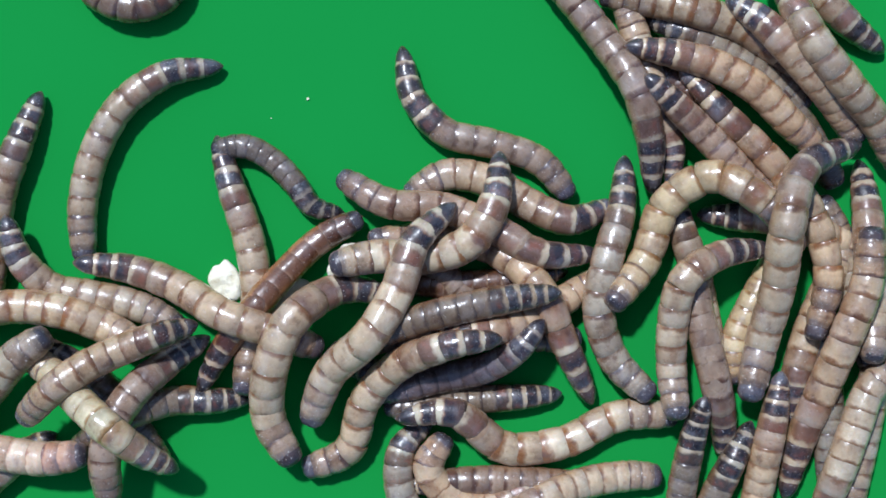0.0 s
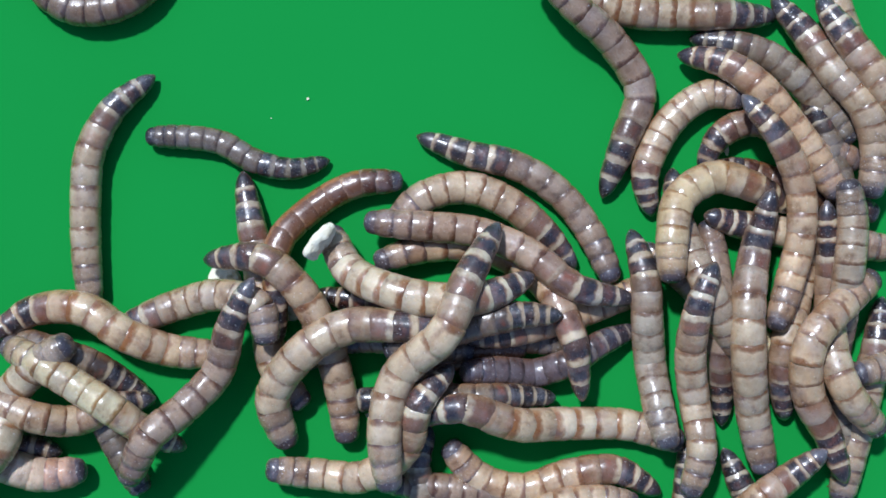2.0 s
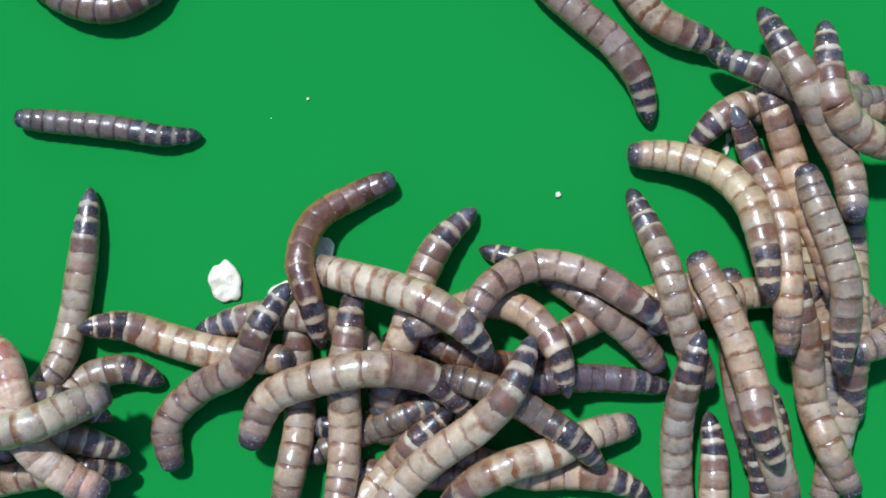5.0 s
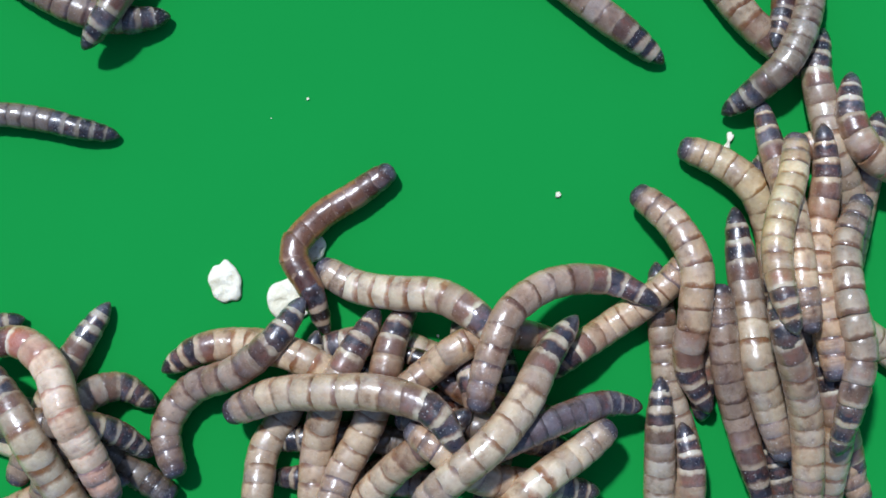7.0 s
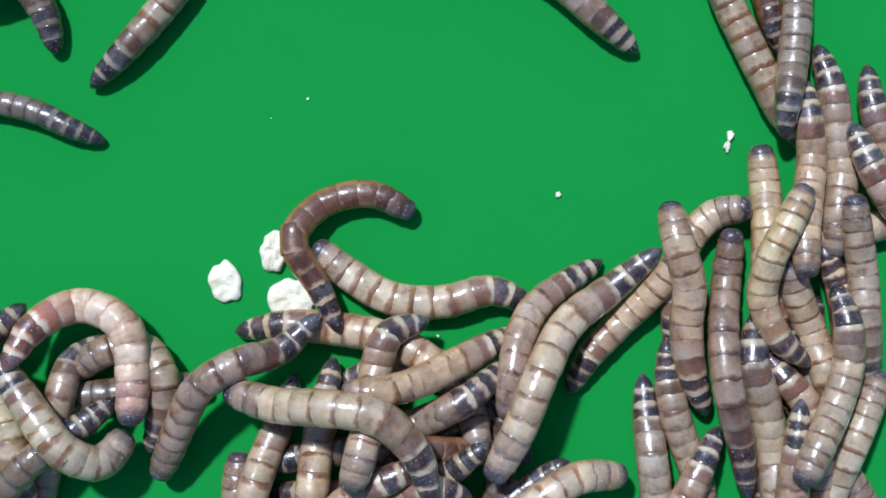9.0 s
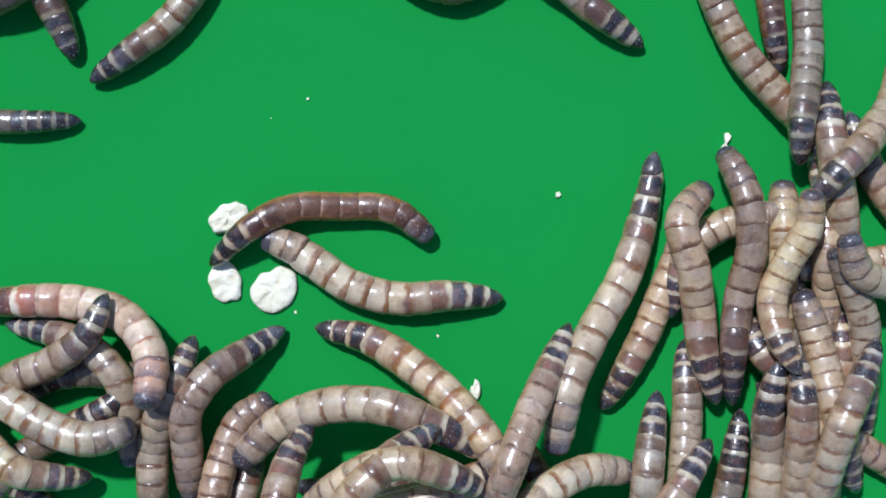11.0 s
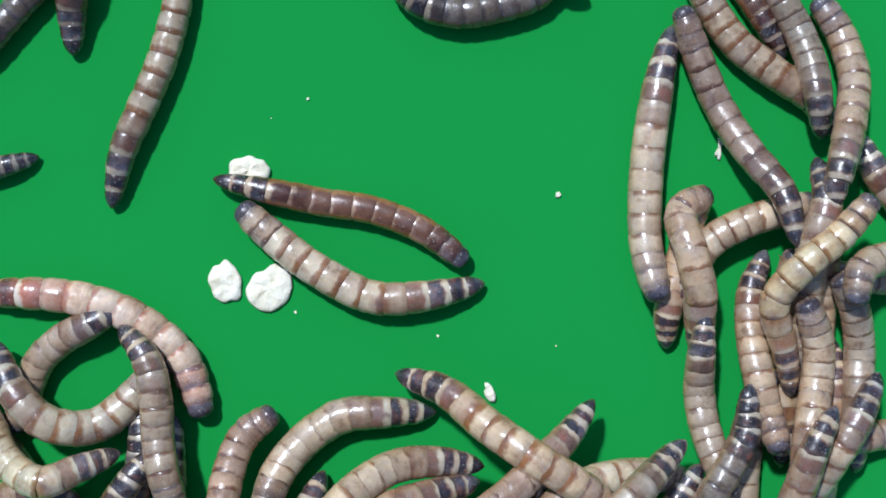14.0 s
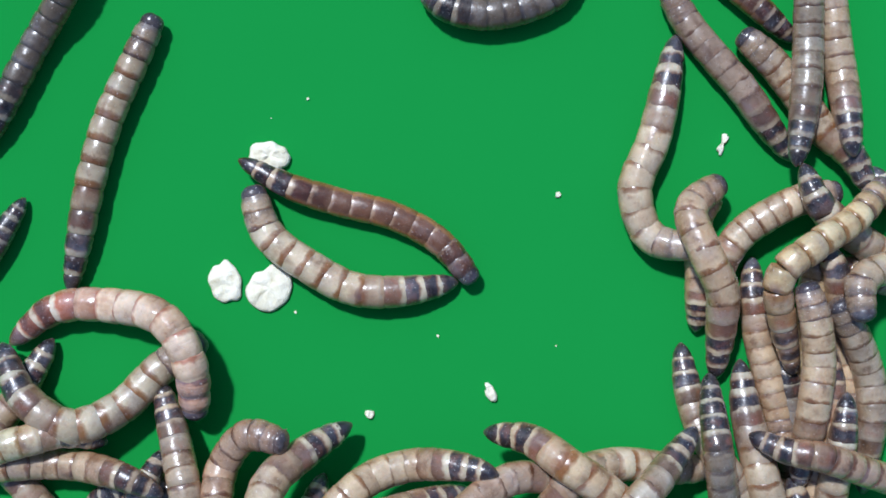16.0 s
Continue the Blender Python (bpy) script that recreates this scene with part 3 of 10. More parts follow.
    at('W3', 9, -267,-227,17, -285,-297,29, -312,-361,49, -332,-425,73, -353,-499,57, -377,-576,31)
    at('W3', 9.8, -290,-261,38, -303,-329,62, -326,-392,86, -345,-456,108, -368,-532,79, -393,-610,50)
    at('W3', 10.7, -322,-306,17, -334,-377,29, -355,-445,39, -378,-516,34, -398,-588,29, -418,-659,29)
    at('W3', 11.5, -348,-343,21, -353,-410,51, -369,-475,76, -393,-551,50, -417,-627,29, -438,-698,29)
    at('W3', 12.2, -337,-382,113, -343,-446,142, -353,-509,165, -373,-585,136, -393,-664,102, -414,-744,73)
    at('W3', 13, -358,-465,17, -368,-535,29, -377,-608,29, -386,-682,29, -395,-755,29, -404,-828,29)
    at('W3', 15.3, -358,-480,17, -368,-550,33, -376,-621,38, -386,-697,29, -395,-770,29, -404,-844,29)
    at('W3', 16, -351,-476,59, -366,-552,42, -377,-629,29, -386,-702,29, -395,-775,29, -404,-848,29)
    at('W4', 0, -182,64,13, -233,76,22, -267,120,22, -307,160,22, -355,183,26, -412,177,23)
    at('W4', 0.5, -156,133,13, -216,116,22, -274,135,22, -326,171,22, -382,195,24, -437,173,40)
    at('W4', 1, -166,138,13, -230,122,22, -294,131,22, -347,171,22, -407,192,29, -470,173,23)
    at('W4', 2, -207,158,13, -272,143,22, -338,158,22, -397,190,22, -464,200,22, -531,201,22)
    at('W4', 3, -283,168,13, -348,162,22, -411,185,22, -475,203,22, -541,204,22, -605,197,33)
    at('W4', 3.5, -318,181,13, -383,177,22, -448,194,22, -514,207,22, -580,211,23, -644,208,35)
    at('W4', 4, -354,194,13, -420,193,22, -486,203,22, -552,210,22, -619,217,22, -686,221,22)
    at('W4', 6.5, -555,206,13, -617,211,22, -680,226,22, -744,236,22, -809,240,22, -873,249,22)
    at('W4', 7.5, -601,199,13, -659,218,22, -721,234,22, -785,243,22, -849,244,22, -913,243,22)
    at('W4', 9, -611,194,13, -667,217,22, -725,244,22, -787,260,22, -850,267,22, -913,274,22)
    at('W4', 11.5, -665,229,13, -725,222,22, -787,215,22, -849,217,22, -912,220,22, -974,223,22)
    at('W4', 13, -702,184,13, -754,174,22, -809,166,22, -864,159,22, -919,151,22, -974,142,22)
    at('W4', 14.5, -739,153,13, -789,132,22, -842,115,22, -897,101,22, -951,88,22, -1006,74,22)
    at('W4', 16, -753,87,13, -780,40,22, -809,-8,22, -845,-51,22, -891,-84,22, -936,-117,22)
    at('W5', 0, -94,-79,47, -185,-72,60, -257,-119,103, -296,-201,99, -306,-297,58, -262,-378,60)
    at('W5', 0.5, -77,-93,52, -168,-83,62, -246,-119,102, -297,-194,99, -312,-288,57, -268,-369,52)
    at('W5', 1, -62,-106,112, -153,-95,86, -237,-120,101, -301,-188,74, -316,-277,63, -275,-360,36)
    at('W5', 1.5, -21,-122,148, -110,-112,122, -201,-127,95, -273,-185,83, -308,-271,61, -276,-359,33)
    at('W5', 2, 15,-143,130, -74,-132,126, -166,-134,100, -244,-180,96, -298,-260,64, -275,-351,34)
    at('W5', 2.5, 41,-170,117, -53,-151,103, -149,-141,90, -234,-182,106, -298,-258,88, -288,-355,49)
    at('W5', 3, 65,-201,81, -35,-172,79, -132,-148,90, -223,-182,132, -298,-252,121, -299,-353,79)
    at('W5', 3.5, 62,-220,60, -33,-182,67, -131,-166,81, -223,-196,115, -304,-260,89, -304,-358,48)
    at('W5', 4, 55,-234,91, -32,-190,76, -129,-182,101, -222,-209,103, -308,-268,68, -300,-354,75)
    at('W5', 4.8, 53,-283,52, -23,-218,87, -117,-200,118, -212,-219,105, -305,-264,63, -332,-352,70)
    at('W5', 5.7, 45,-323,98, -15,-248,112, -104,-221,122, -198,-227,137, -293,-254,103, -363,-330,64)
    at('W5', 6.5, 34,-352,145, -9,-270,157, -94,-239,129, -185,-235,155, -280,-247,126, -371,-293,87)
    at('W5', 7, 30,-334,200, -21,-266,189, -104,-242,159, -194,-242,140, -288,-252,101, -379,-290,64)
    at('W5', 7.5, 24,-327,177, -35,-269,181, -114,-246,175, -202,-248,134, -292,-256,93, -382,-285,57)
    at('W5', 8.2, 35,-418,123, -13,-335,133, -88,-278,146, -182,-268,138, -281,-265,93, -384,-280,53)
    at('W5', 9, -18,-423,167, -45,-341,173, -106,-280,187, -191,-265,176, -283,-265,133, -373,-243,97)
    at('W5', 9.8, 25,-402,165, -27,-323,202, -98,-268,226, -187,-260,195, -282,-275,149, -380,-291,111)
    at('W5', 10.7, 68,-362,189, -9,-304,209, -91,-263,208, -188,-263,162, -284,-295,121, -368,-352,102)
    at('W5', 11.5, 107,-348,19, 7,-312,32, -93,-279,38, -195,-276,46, -288,-322,46, -345,-410,38)
    at('W5', 12.2, 84,-345,19, -13,-303,32, -111,-270,38, -213,-277,46, -298,-334,46, -350,-425,38)
    at('W5', 13, 67,-338,19, -26,-297,32, -125,-280,38, -219,-306,46, -291,-374,46, -325,-471,38)
    at('W5', 13.8, -4,-300,19, -85,-291,32, -166,-293,32, -235,-333,32, -289,-390,41, -315,-458,71)
    at('W5', 14.5, -65,-282,19, -144,-297,32, -222,-319,32, -283,-371,36, -309,-439,67, -330,-518,59)
    at('W5', 15.3, -136,-294,19, -208,-327,32, -274,-366,58, -311,-425,95, -328,-501,98, -351,-587,66)
    at('W5', 16, -168,-312,59, -233,-349,91, -288,-391,129, -312,-455,162, -334,-535,139, -359,-619,106)
    at('W6', 0, 16,74,91, -48,11,108, -80,-75,117, -127,-150,129, -196,-217,89, -235,-308,51)
    at('W6', 0.5, 41,72,87, -26,10,95, -59,-75,117, -107,-150,132, -177,-215,94, -216,-305,57)
    at('W6', 1, 65,70,66, -5,9,82, -38,-75,123, -88,-149,134, -158,-212,100, -197,-301,63)
    at('W6', 1.5, 74,47,111, 10,-19,149, -19,-103,150, -73,-178,130, -126,-258,100, -124,-345,95)
    at('W6', 2, 93,40,113, 42,-50,154, 1,-142,165, -74,-213,131, -99,-309,136, -91,-414,120)
    at('W6', 2.5, 80,-5,107, 64,-99,136, 28,-186,137, -43,-253,108, -99,-330,110, -91,-427,104)
    at('W6', 3, 123,-95,128, 88,-180,149, 17,-240,133, -57,-297,127, -97,-377,124, -102,-479,89)
    at('W6', 3.5, 179,-143,104, 108,-207,114, 34,-267,108, -49,-312,113, -97,-391,105, -114,-490,84)
    at('W6', 4, 140,-172,127, 92,-246,131, 11,-289,95, -67,-336,100, -108,-414,107, -121,-507,94)
    at('W6', 4.8, 149,-161,101, 112,-238,130, 49,-302,104, -24,-354,92, -84,-421,84, -126,-499,86)
    at('W6', 5.7, 150,-160,91, 129,-240,125, 91,-314,130, 24,-372,93, -50,-425,56, -118,-476,71)
    at('W6', 6.5, 146,-168,115, 139,-247,149, 125,-322,173, 65,-376,159, -12,-408,120, -92,-440,86)
    at('W6', 7, 227,-122,94, 174,-188,129, 134,-258,170, 82,-318,202, 21,-371,203, -42,-431,170)
    at('W6', 7.5, 291,-107,84, 205,-137,120, 143,-195,162, 103,-267,201, 66,-342,197, 29,-424,162)
    at('W6', 8.2, 353,-47,62, 262,-95,57, 181,-160,102, 119,-237,150, 74,-321,170, 89,-420,161)
    at('W6', 9, 376,-4,70, 299,-68,54, 216,-131,85, 167,-214,129, 130,-305,136, 83,-394,123)
    at('W6', 9.8, 392,72,35, 322,-15,78, 250,-95,128, 199,-182,162, 158,-272,196, 122,-365,192)
    at('W6', 10.7, 392,148,18, 352,41,32, 302,-60,72, 243,-153,124, 197,-248,161, 175,-355,134)
    at('W6', 11.5, 380,203,18, 368,86,31, 347,-27,31, 291,-129,31, 241,-232,61, 224,-339,106)
    at('W6', 12.2, 421,269,18, 383,158,31, 369,44,31, 343,-67,31, 305,-176,31, 286,-289,31)
    at('W6', 13, 416,360,18, 388,250,31, 367,141,31, 357,30,31, 344,-81,31, 333,-190,31)
    at('W6', 13.8, 411,394,18, 383,293,31, 367,193,31, 359,92,31, 360,-10,42, 374,-108,67)
    at('W6', 14.5, 406,386,18, 389,294,31, 375,204,31, 361,115,31, 359,25,38, 387,-58,65)
    at('W6', 15.3, 411,388,18, 384,295,31, 366,204,31, 345,113,31, 353,21,35, 417,-37,63)
    at('W6', 16, 416,375,18, 396,282,31, 374,192,31, 342,105,31, 371,21,36, 451,1,68)
    at('W7', 0, 100,165,61, 89,80,91, 45,12,90, -31,-14,69, -114,-13,78, -195,-28,90)
    at('W7', 0.5, 95,131,73, 74,49,97, 24,-16,71, -58,-32,57, -142,-28,66, -229,-21,43)
    at('W7', 1, 133,35,88, 73,-18,81, 1,-55,65, -79,-48,58, -158,-24,43, -233,11,38)
    at('W7', 1.5, 157,-17,95, 81,-49,96, 5,-77,129, -73,-59,120, -149,-23,81, -222,23,48)
    at('W7', 2, 152,-48,96, 76,-80,125, -5,-87,134, -85,-72,125, -161,-37,86, -201,36,52)
    at('W7', 2.5, 156,-52,105, 79,-78,92, -3,-87,93, -86,-83,93, -161,-48,68, -220,11,61)
    at('W7', 3, 103,-149,112, 43,-110,110, -24,-82,97, -93,-60,88, -163,-35,54, -228,1,53)
    at('W7', 3.5, 96,-157,103, 35,-115,100, -33,-86,77, -105,-61,52, -178,-37,45, -250,-8,31)
    at('W7', 4, 89,-165,99, 26,-120,114, -42,-86,115, -115,-60,83, -192,-40,47, -269,-19,31)
    at('W7', 4.8, 81,-177,131, 29,-124,153, -33,-87,141, -104,-63,107, -179,-45,71, -256,-27,40)
    at('W7', 5.7, 72,-191,134, 33,-130,145, -24,-89,117, -93,-67,94, -167,-52,59, -243,-36,33)
    at('W7', 6.5, 65,-207,68, 38,-141,49, -16,-92,67, -84,-71,94, -156,-58,70, -229,-44,41)
    at('W7', 7, 109,-172,134, 60,-117,142, -3,-82,108, -78,-77,80, -154,-66,49, -222,-30,31)
    at('W7', 7.5, 151,-137,125, 83,-97,110, 9,-74,70, -70,-85,59, -150,-75,42, -205,-19,31)
    at('W7', 8.2, 167,-112,26, 87,-72,61, 0,-79,102, -83,-90,117, -162,-57,78, -212,16,43)
    at('W7', 9, 168,-105,18, 86,-75,31, 1,-94,31, -86,-89,31, -162,-49,31, -230,6,31)
    at('W7', 11.5, 85,-80,18, -10,-85,31, -104,-87,31, -190,-52,31, -267,1,31, -356,31,31)
    at('W7', 12.2, 84,-75,18, -21,-85,31, -126,-89,31, -212,-33,31, -301,23,31, -400,9,31)
    at('W7', 13, 77,-65,18, -18,-83,31, -113,-88,31, -198,-43,31, -274,16,31, -361,56,31)
    at('W7', 13.8, 74,-63,18, -22,-84,31, -119,-87,31, -208,-46,31, -287,12,31, -364,73,31)
    at('W7', 14.5, 57,-60,18, -37,-80,31, -131,-82,31, -217,-41,31, -296,13,31, -351,90,31)
    at('W7', 15.3, 55,-60,18, -38,-73,31, -130,-79,31, -215,-42,31, -289,15,31, -334,97,31)
    at('W7', 16, 21,-60,18, -69,-75,31, -159,-71,31, -240,-30,31, -312,27,31, -341,112,31)
    at('W11', 0, -430,-250,39, -388,-175,46, -333,-106,67, -280,-44,45, -220,15,30, -145,56,31)
    at('W11', 0.5, -389,-204,43, -351,-129,67, -312,-59,61, -274,10,31, -216,68,33, -144,106,39)
    at('W11', 1, -353,-163,63, -327,-84,68, -299,-9,48, -256,60,30, -184,101,40, -107,130,27)
    at('W11', 2, -287,-158,58, -293,-73,65, -289,10,48, -233,72,26, -158,114,26, -73,122,26)
    at('W11', 2.5, -274,-162,46, -280,-78,51, -283,5,38, -231,69,26, -156,107,26, -72,120,26)
    at('W11', 3, -256,-162,73, -264,-81,58, -275,0,31, -229,65,26, -154,100,26, -73,117,26)
    at('W11', 3.5, -226,-163,115, -251,-87,87, -266,-7,65, -231,64,37, -159,102,26, -77,117,26)
    at('W11', 4, -202,-173,119, -223,-100,88, -239,-25,70, -230,47,42, -163,87,26, -88,112,26)
    at('W11', 4.8, -210,-169,76, -228,-94,95, -247,-20,81, -226,50,47, -161,92,26, -88,123,26)
    at('W11', 5.7, -215,-159,78, -236,-85,77, -258,-12,62, -224,53,31, -159,97,26, -90,135,26)
    at('W11', 6.5, -222,-149,39, -242,-74,65, -267,-2,54, -221,55,27, -157,100,26, -93,144,26)
    at('W11', 7.5, -182,-144,44, -215,-73,56, -257,-7,42, -220,56,26, -151,94,26, -83,134,26)
    at('W11', 8.2, -175,-138,97, -214,-62,88, -267,9,52, -234,75,27, -150,101,26, -63,112,26)
    at('W11', 9, -181,-143,61, -221,-64,52, -262,14,57, -218,77,30, -132,98,26, -52,64,26)
    at('W11', 9.8, -285,-147,46, -282,-58,43, -267,30,62, -201,77,31, -113,88,26, -35,46,26)
    at('W11', 10.7, -392,-74,23, -335,0,57, -269,58,48, -185,76,26, -95,75,26, -22,25,26)
    at('W11', 11.5, -434,41,20, -350,81,38, -262,88,26, -173,75,26, -84,63,26, -14,6,26)
    at('W11', 12.2, -441,52,18, -344,83,34, -246,80,26, -147,69,26, -48,54,26, 18,-17,26)
    at('W11', 13, -419,92,27, -322,94,41, -229,80,26, -133,71,26, -43,40,26, 23,-29,34)
    at('W11', 13.8, -409,117,28, -313,102,37, -221,84,26, -127,69,26, -38,33,26, 38,-24,29)
    at('W11', 14.5, -386,139,35, -296,105,39, -204,83,26, -110,67,26, -22,30,26, 54,-27,28)
    at('W11', 15.3, -383,146,33, -287,106,46, -191,83,26, -91,65,26, -1,17,28, 54,-64,44)
    at('W11', 16, -357,156,39, -273,112,37, -183,83,26, -90,59,26, -6,13,26, 56,-59,30)
    at('W13', 0, -460,527,18, -487,455,30, -558,432,30, -624,465,30, -652,534,30, -668,609,30)
    at('W13', 1, -470,517,18, -514,462,30, -576,429,30, -645,431,30, -699,471,30, -729,535,30)
    at('W13', 3, -490,537,18, -529,472,30, -594,436,30, -668,434,30, -727,477,30, -759,545,30)
    at('W13', 4, -500,537,18, -537,476,30, -597,441,30, -666,447,30, -719,490,30, -749,555,30)
    at('W13', 5.7, -469,460,18, -530,430,30, -597,418,30, -664,436,30, -722,474,30, -772,522,30)
    at('W13', 6.5, -465,420,18, -530,408,30, -599,407,30, -663,431,30, -722,466,30, -779,504,30)
    at('W13', 7, -493,416,18, -566,409,30, -641,424,30, -710,456,30, -774,497,30, -837,540,30)
    at('W13', 7.5, -546,414,18, -618,420,30, -690,445,30, -756,483,30, -819,526,30, -883,568,30)
    at('W13', 8.2, -586,370,18, -641,417,30, -702,463,30, -762,510,30, -824,555,30, -885,601,30)
    at('W13', 9, -692,353,18, -712,424,30, -754,487,30, -807,542,30, -861,596,30, -915,650,30)
    at('W13', 11.5, -654,340,18, -680,408,30, -715,476,30, -760,537,30, -816,590,30, -871,643,30)
    at('W13', 13, -660,340,18, -679,411,30, -704,483,30, -730,555,30, -756,627,30, -781,699,30)
    at('W13', 13.8, -661,348,18, -664,421,36, -662,490,63, -675,570,45, -687,650,30, -694,726,30)
    at('W13', 14.5, -662,363,18, -654,437,33, -635,506,61, -629,583,52, -626,664,30, -616,740,30)
    at('W13', 15.3, -643,410,40, -657,475,65, -646,550,62, -640,632,34, -627,708,30, -612,783,30)
    at('W13', 16, -642,467,18, -679,522,30, -666,597,30, -647,671,30, -628,745,30, -608,819,30)
    at('W13b', 0, -531,599,17, -478,646,28, -427,696,28, -377,747,28, -326,797,28, -276,848,28)
    at('W13b', 4, -541,578,17, -488,626,28, -437,676,28, -387,727,28, -336,777,28, -286,827,28)
    at('W13b', 4.8, -584,505,17, -536,558,28, -489,612,28, -444,667,28, -400,723,28, -356,779,28)
    at('W13b', 5.7, -618,416,61, -585,479,40, -547,540,28, -508,599,28, -472,660,28, -436,722,28)
    at('W13b', 6.5, -664,349,44, -625,407,65, -594,472,44, -566,539,28, -536,604,28, -509,669,28)
    at('W13b', 7, -632,358,49, -588,414,66, -557,478,43, -521,538,56, -492,602,56, -470,674,32)
    at('W13b', 7.5, -570,345,23, -535,399,42, -501,454,30, -474,513,28, -446,568,47, -425,625,66)
    at('W13b', 8.2, -603,305,18, -557,363,32, -513,422,28, -477,486,28, -448,553,29, -429,621,42)
    at('W13b', 9, -627,293,17, -567,354,28, -511,417,28, -460,484,28, -430,562,28, -417,646,28)
    at('W13b', 11.5, -627,303,17, -557,350,28, -491,400,28, -442,465,28, -415,544,28, -407,626,28)
    at('W13b', 12.2, -639,293,17, -568,342,28, -503,394,28, -454,462,28, -428,542,28, -417,626,28)
    at('W13b', 13, -588,193,17, -566,276,28, -521,350,28, -478,425,28, -462,509,28, -457,595,28)
    at('W13b', 13.8, -586,97,17, -567,187,28, -529,271,28, -494,356,28, -470,444,28, -457,535,28)
    at('W13b', 14.5, -620,29,17, -594,131,28, -559,228,28, -515,322,28, -490,422,28, -478,525,28)
    at('W13b', 15.3, -647,-39,17, -639,69,28, -608,172,28, -564,271,28, -524,371,28, -493,475,28)
    at('W13b', 16, -667,-75,17, -646,28,28, -626,130,28, -597,230,28, -555,325,28, -511,419,28)
    at('W14', 0, -186,649,16, -122,663,27, -58,673,27, 7,681,27, 72,687,27, 137,686,27)
    at('W14', 6.5, -470,568,16, -410,604,27, -353,642,27, -296,680,27, -239,718,27, -181,756,27)
    at('W14', 7.5, -624,511,16, -567,551,27, -511,591,27, -453,629,27, -395,665,27, -337,702,27)
    at('W14', 8.2, -716,462,62, -671,510,45, -621,555,27, -563,593,27, -504,628,27, -445,663,27)
    at('W14', 9, -851,424,26, -792,467,53, -735,506,62, -687,550,34, -629,585,27, -569,619,27)
    at('W14', 11.5, -896,386,16, -834,422,27, -765,449,47, -703,483,66, -649,516,40, -589,546,27)
    at('W14', 13, -885,396,16, -820,425,27, -756,459,46, -693,493,66, -638,526,40, -579,556,27)
    at('W14', 13.8, -880,318,16, -824,368,27, -774,420,27, -722,470,27, -666,516,27, -607,557,27)
    at('W14', 14.5, -865,254,16, -825,319,27, -783,382,27, -738,442,27, -693,503,27, -639,555,27)
    at('W14', 15.3, -849,206,16, -809,275,27, -769,344,27, -726,411,27, -684,478,27, -642,546,27)
    at('W14', 16, -835,163,16, -793,237,27, -756,311,27, -716,384,28, -669,452,51, -637,525,67)
    at('L1', 0, -721,279,17, -753,194,29, -785,109,29, -800,19,29, -809,-72,29, -830,-160,29)
    at('L1', 0.5, -729,206,17, -755,141,29, -782,76,29, -800,8,29, -815,-61,29, -830,-130,29)
    at('L1', 1, -779,138,17, -785,71,29, -811,9,29, -844,-50,29, -881,-106,29, -920,-160,29)
    at('L1', 2, -855,42,17, -867,-30,29, -897,-98,29, -940,-157,29, -989,-213,29, -1038,-269,29)
    at('L1', 4, -855,-19,17, -884,-84,29, -943,-129,29, -1002,-173,29, -1061,-217,29, -1120,-261,29)
    at('L1', 6.5, -761,-112,17, -825,-141,29, -893,-170,29, -961,-199,29, -1029,-228,29, -1097,-257,29)
    at('L1', 7.5, -753,-131,17, -821,-146,29, -892,-167,29, -963,-187,29, -1034,-208,29, -1105,-228,29)
    at('L1', 8.2, -748,-115,17, -809,-146,34, -870,-179,45, -942,-214,29, -1008,-248,29, -1074,-282,29)
    at('L1', 9, -735,-100,64, -780,-145,92, -838,-192,84, -908,-242,50, -973,-291,29, -1030,-339,29)
    at('L1', 9.8, -684,-93,47, -736,-150,39, -795,-198,36, -861,-239,29, -919,-289,29, -974,-340,29)
    at('L1', 10.7, -616,-85,71, -652,-149,79, -716,-198,64, -788,-230,57, -855,-284,31, -909,-341,29)
    at('L1', 11.5, -554,-79,108, -583,-149,105, -651,-199,77, -727,-223,72, -779,-273,83, -820,-329,105)
    at('L1', 12.2, -560,-75,57, -595,-144,63, -659,-189,61, -721,-214,94, -780,-263,93, -843,-321,73)
    at('L1', 12.5, -546,-73,56, -579,-137,64, -645,-179,45, -716,-212,30, -770,-264,26, -801,-332,26)
    at('L1', 13, -554,-71,53, -596,-134,65, -670,-177,39, -733,-210,63, -793,-255,70, -855,-306,67)
    at('L1', 13.5, -565,-72,56, -600,-122,60, -663,-154,35, -719,-189,28, -756,-242,26, -778,-301,26)
    at('L1', 14.5, -583,-131,17, -642,-148,29, -699,-180,29, -740,-230,26, -763,-291,26, -786,-352,26)
    at('L1', 15.3, -624,-151,17, -685,-185,29, -742,-233,29, -794,-284,30, -850,-330,33, -909,-378,29)
    at('L1', 16, -701,-166,17, -736,-228,29, -776,-289,29, -826,-340,35, -875,-398,30, -922,-455,29)
    at('L2', 0, -769,56,59, -747,-18,46, -695,-70,29, -616,-85,29, -539,-104,29, -467,-140,29)
    at('L2', 0.5, -768,-4,47, -738,-64,32, -672,-93,40, -602,-104,42, -536,-114,29, -467,-130,29)
    at('L2', 1, -753,-75,18, -675,-96,44, -598,-107,61, -533,-111,34, -461,-111,30, -388,-134,50)
    at('L2', 1.5, -677,-113,43, -600,-109,59, -535,-103,35, -464,-96,31, -389,-106,57, -336,-155,83)
    at('L2', 2, -601,-151,17, -532,-123,29, -465,-97,31, -391,-81,56, -321,-99,87, -303,-166,87)
    at('L2', 2.5, -589,-147,17, -515,-115,29, -441,-92,30, -360,-91,56, -297,-134,77, -276,-206,74)
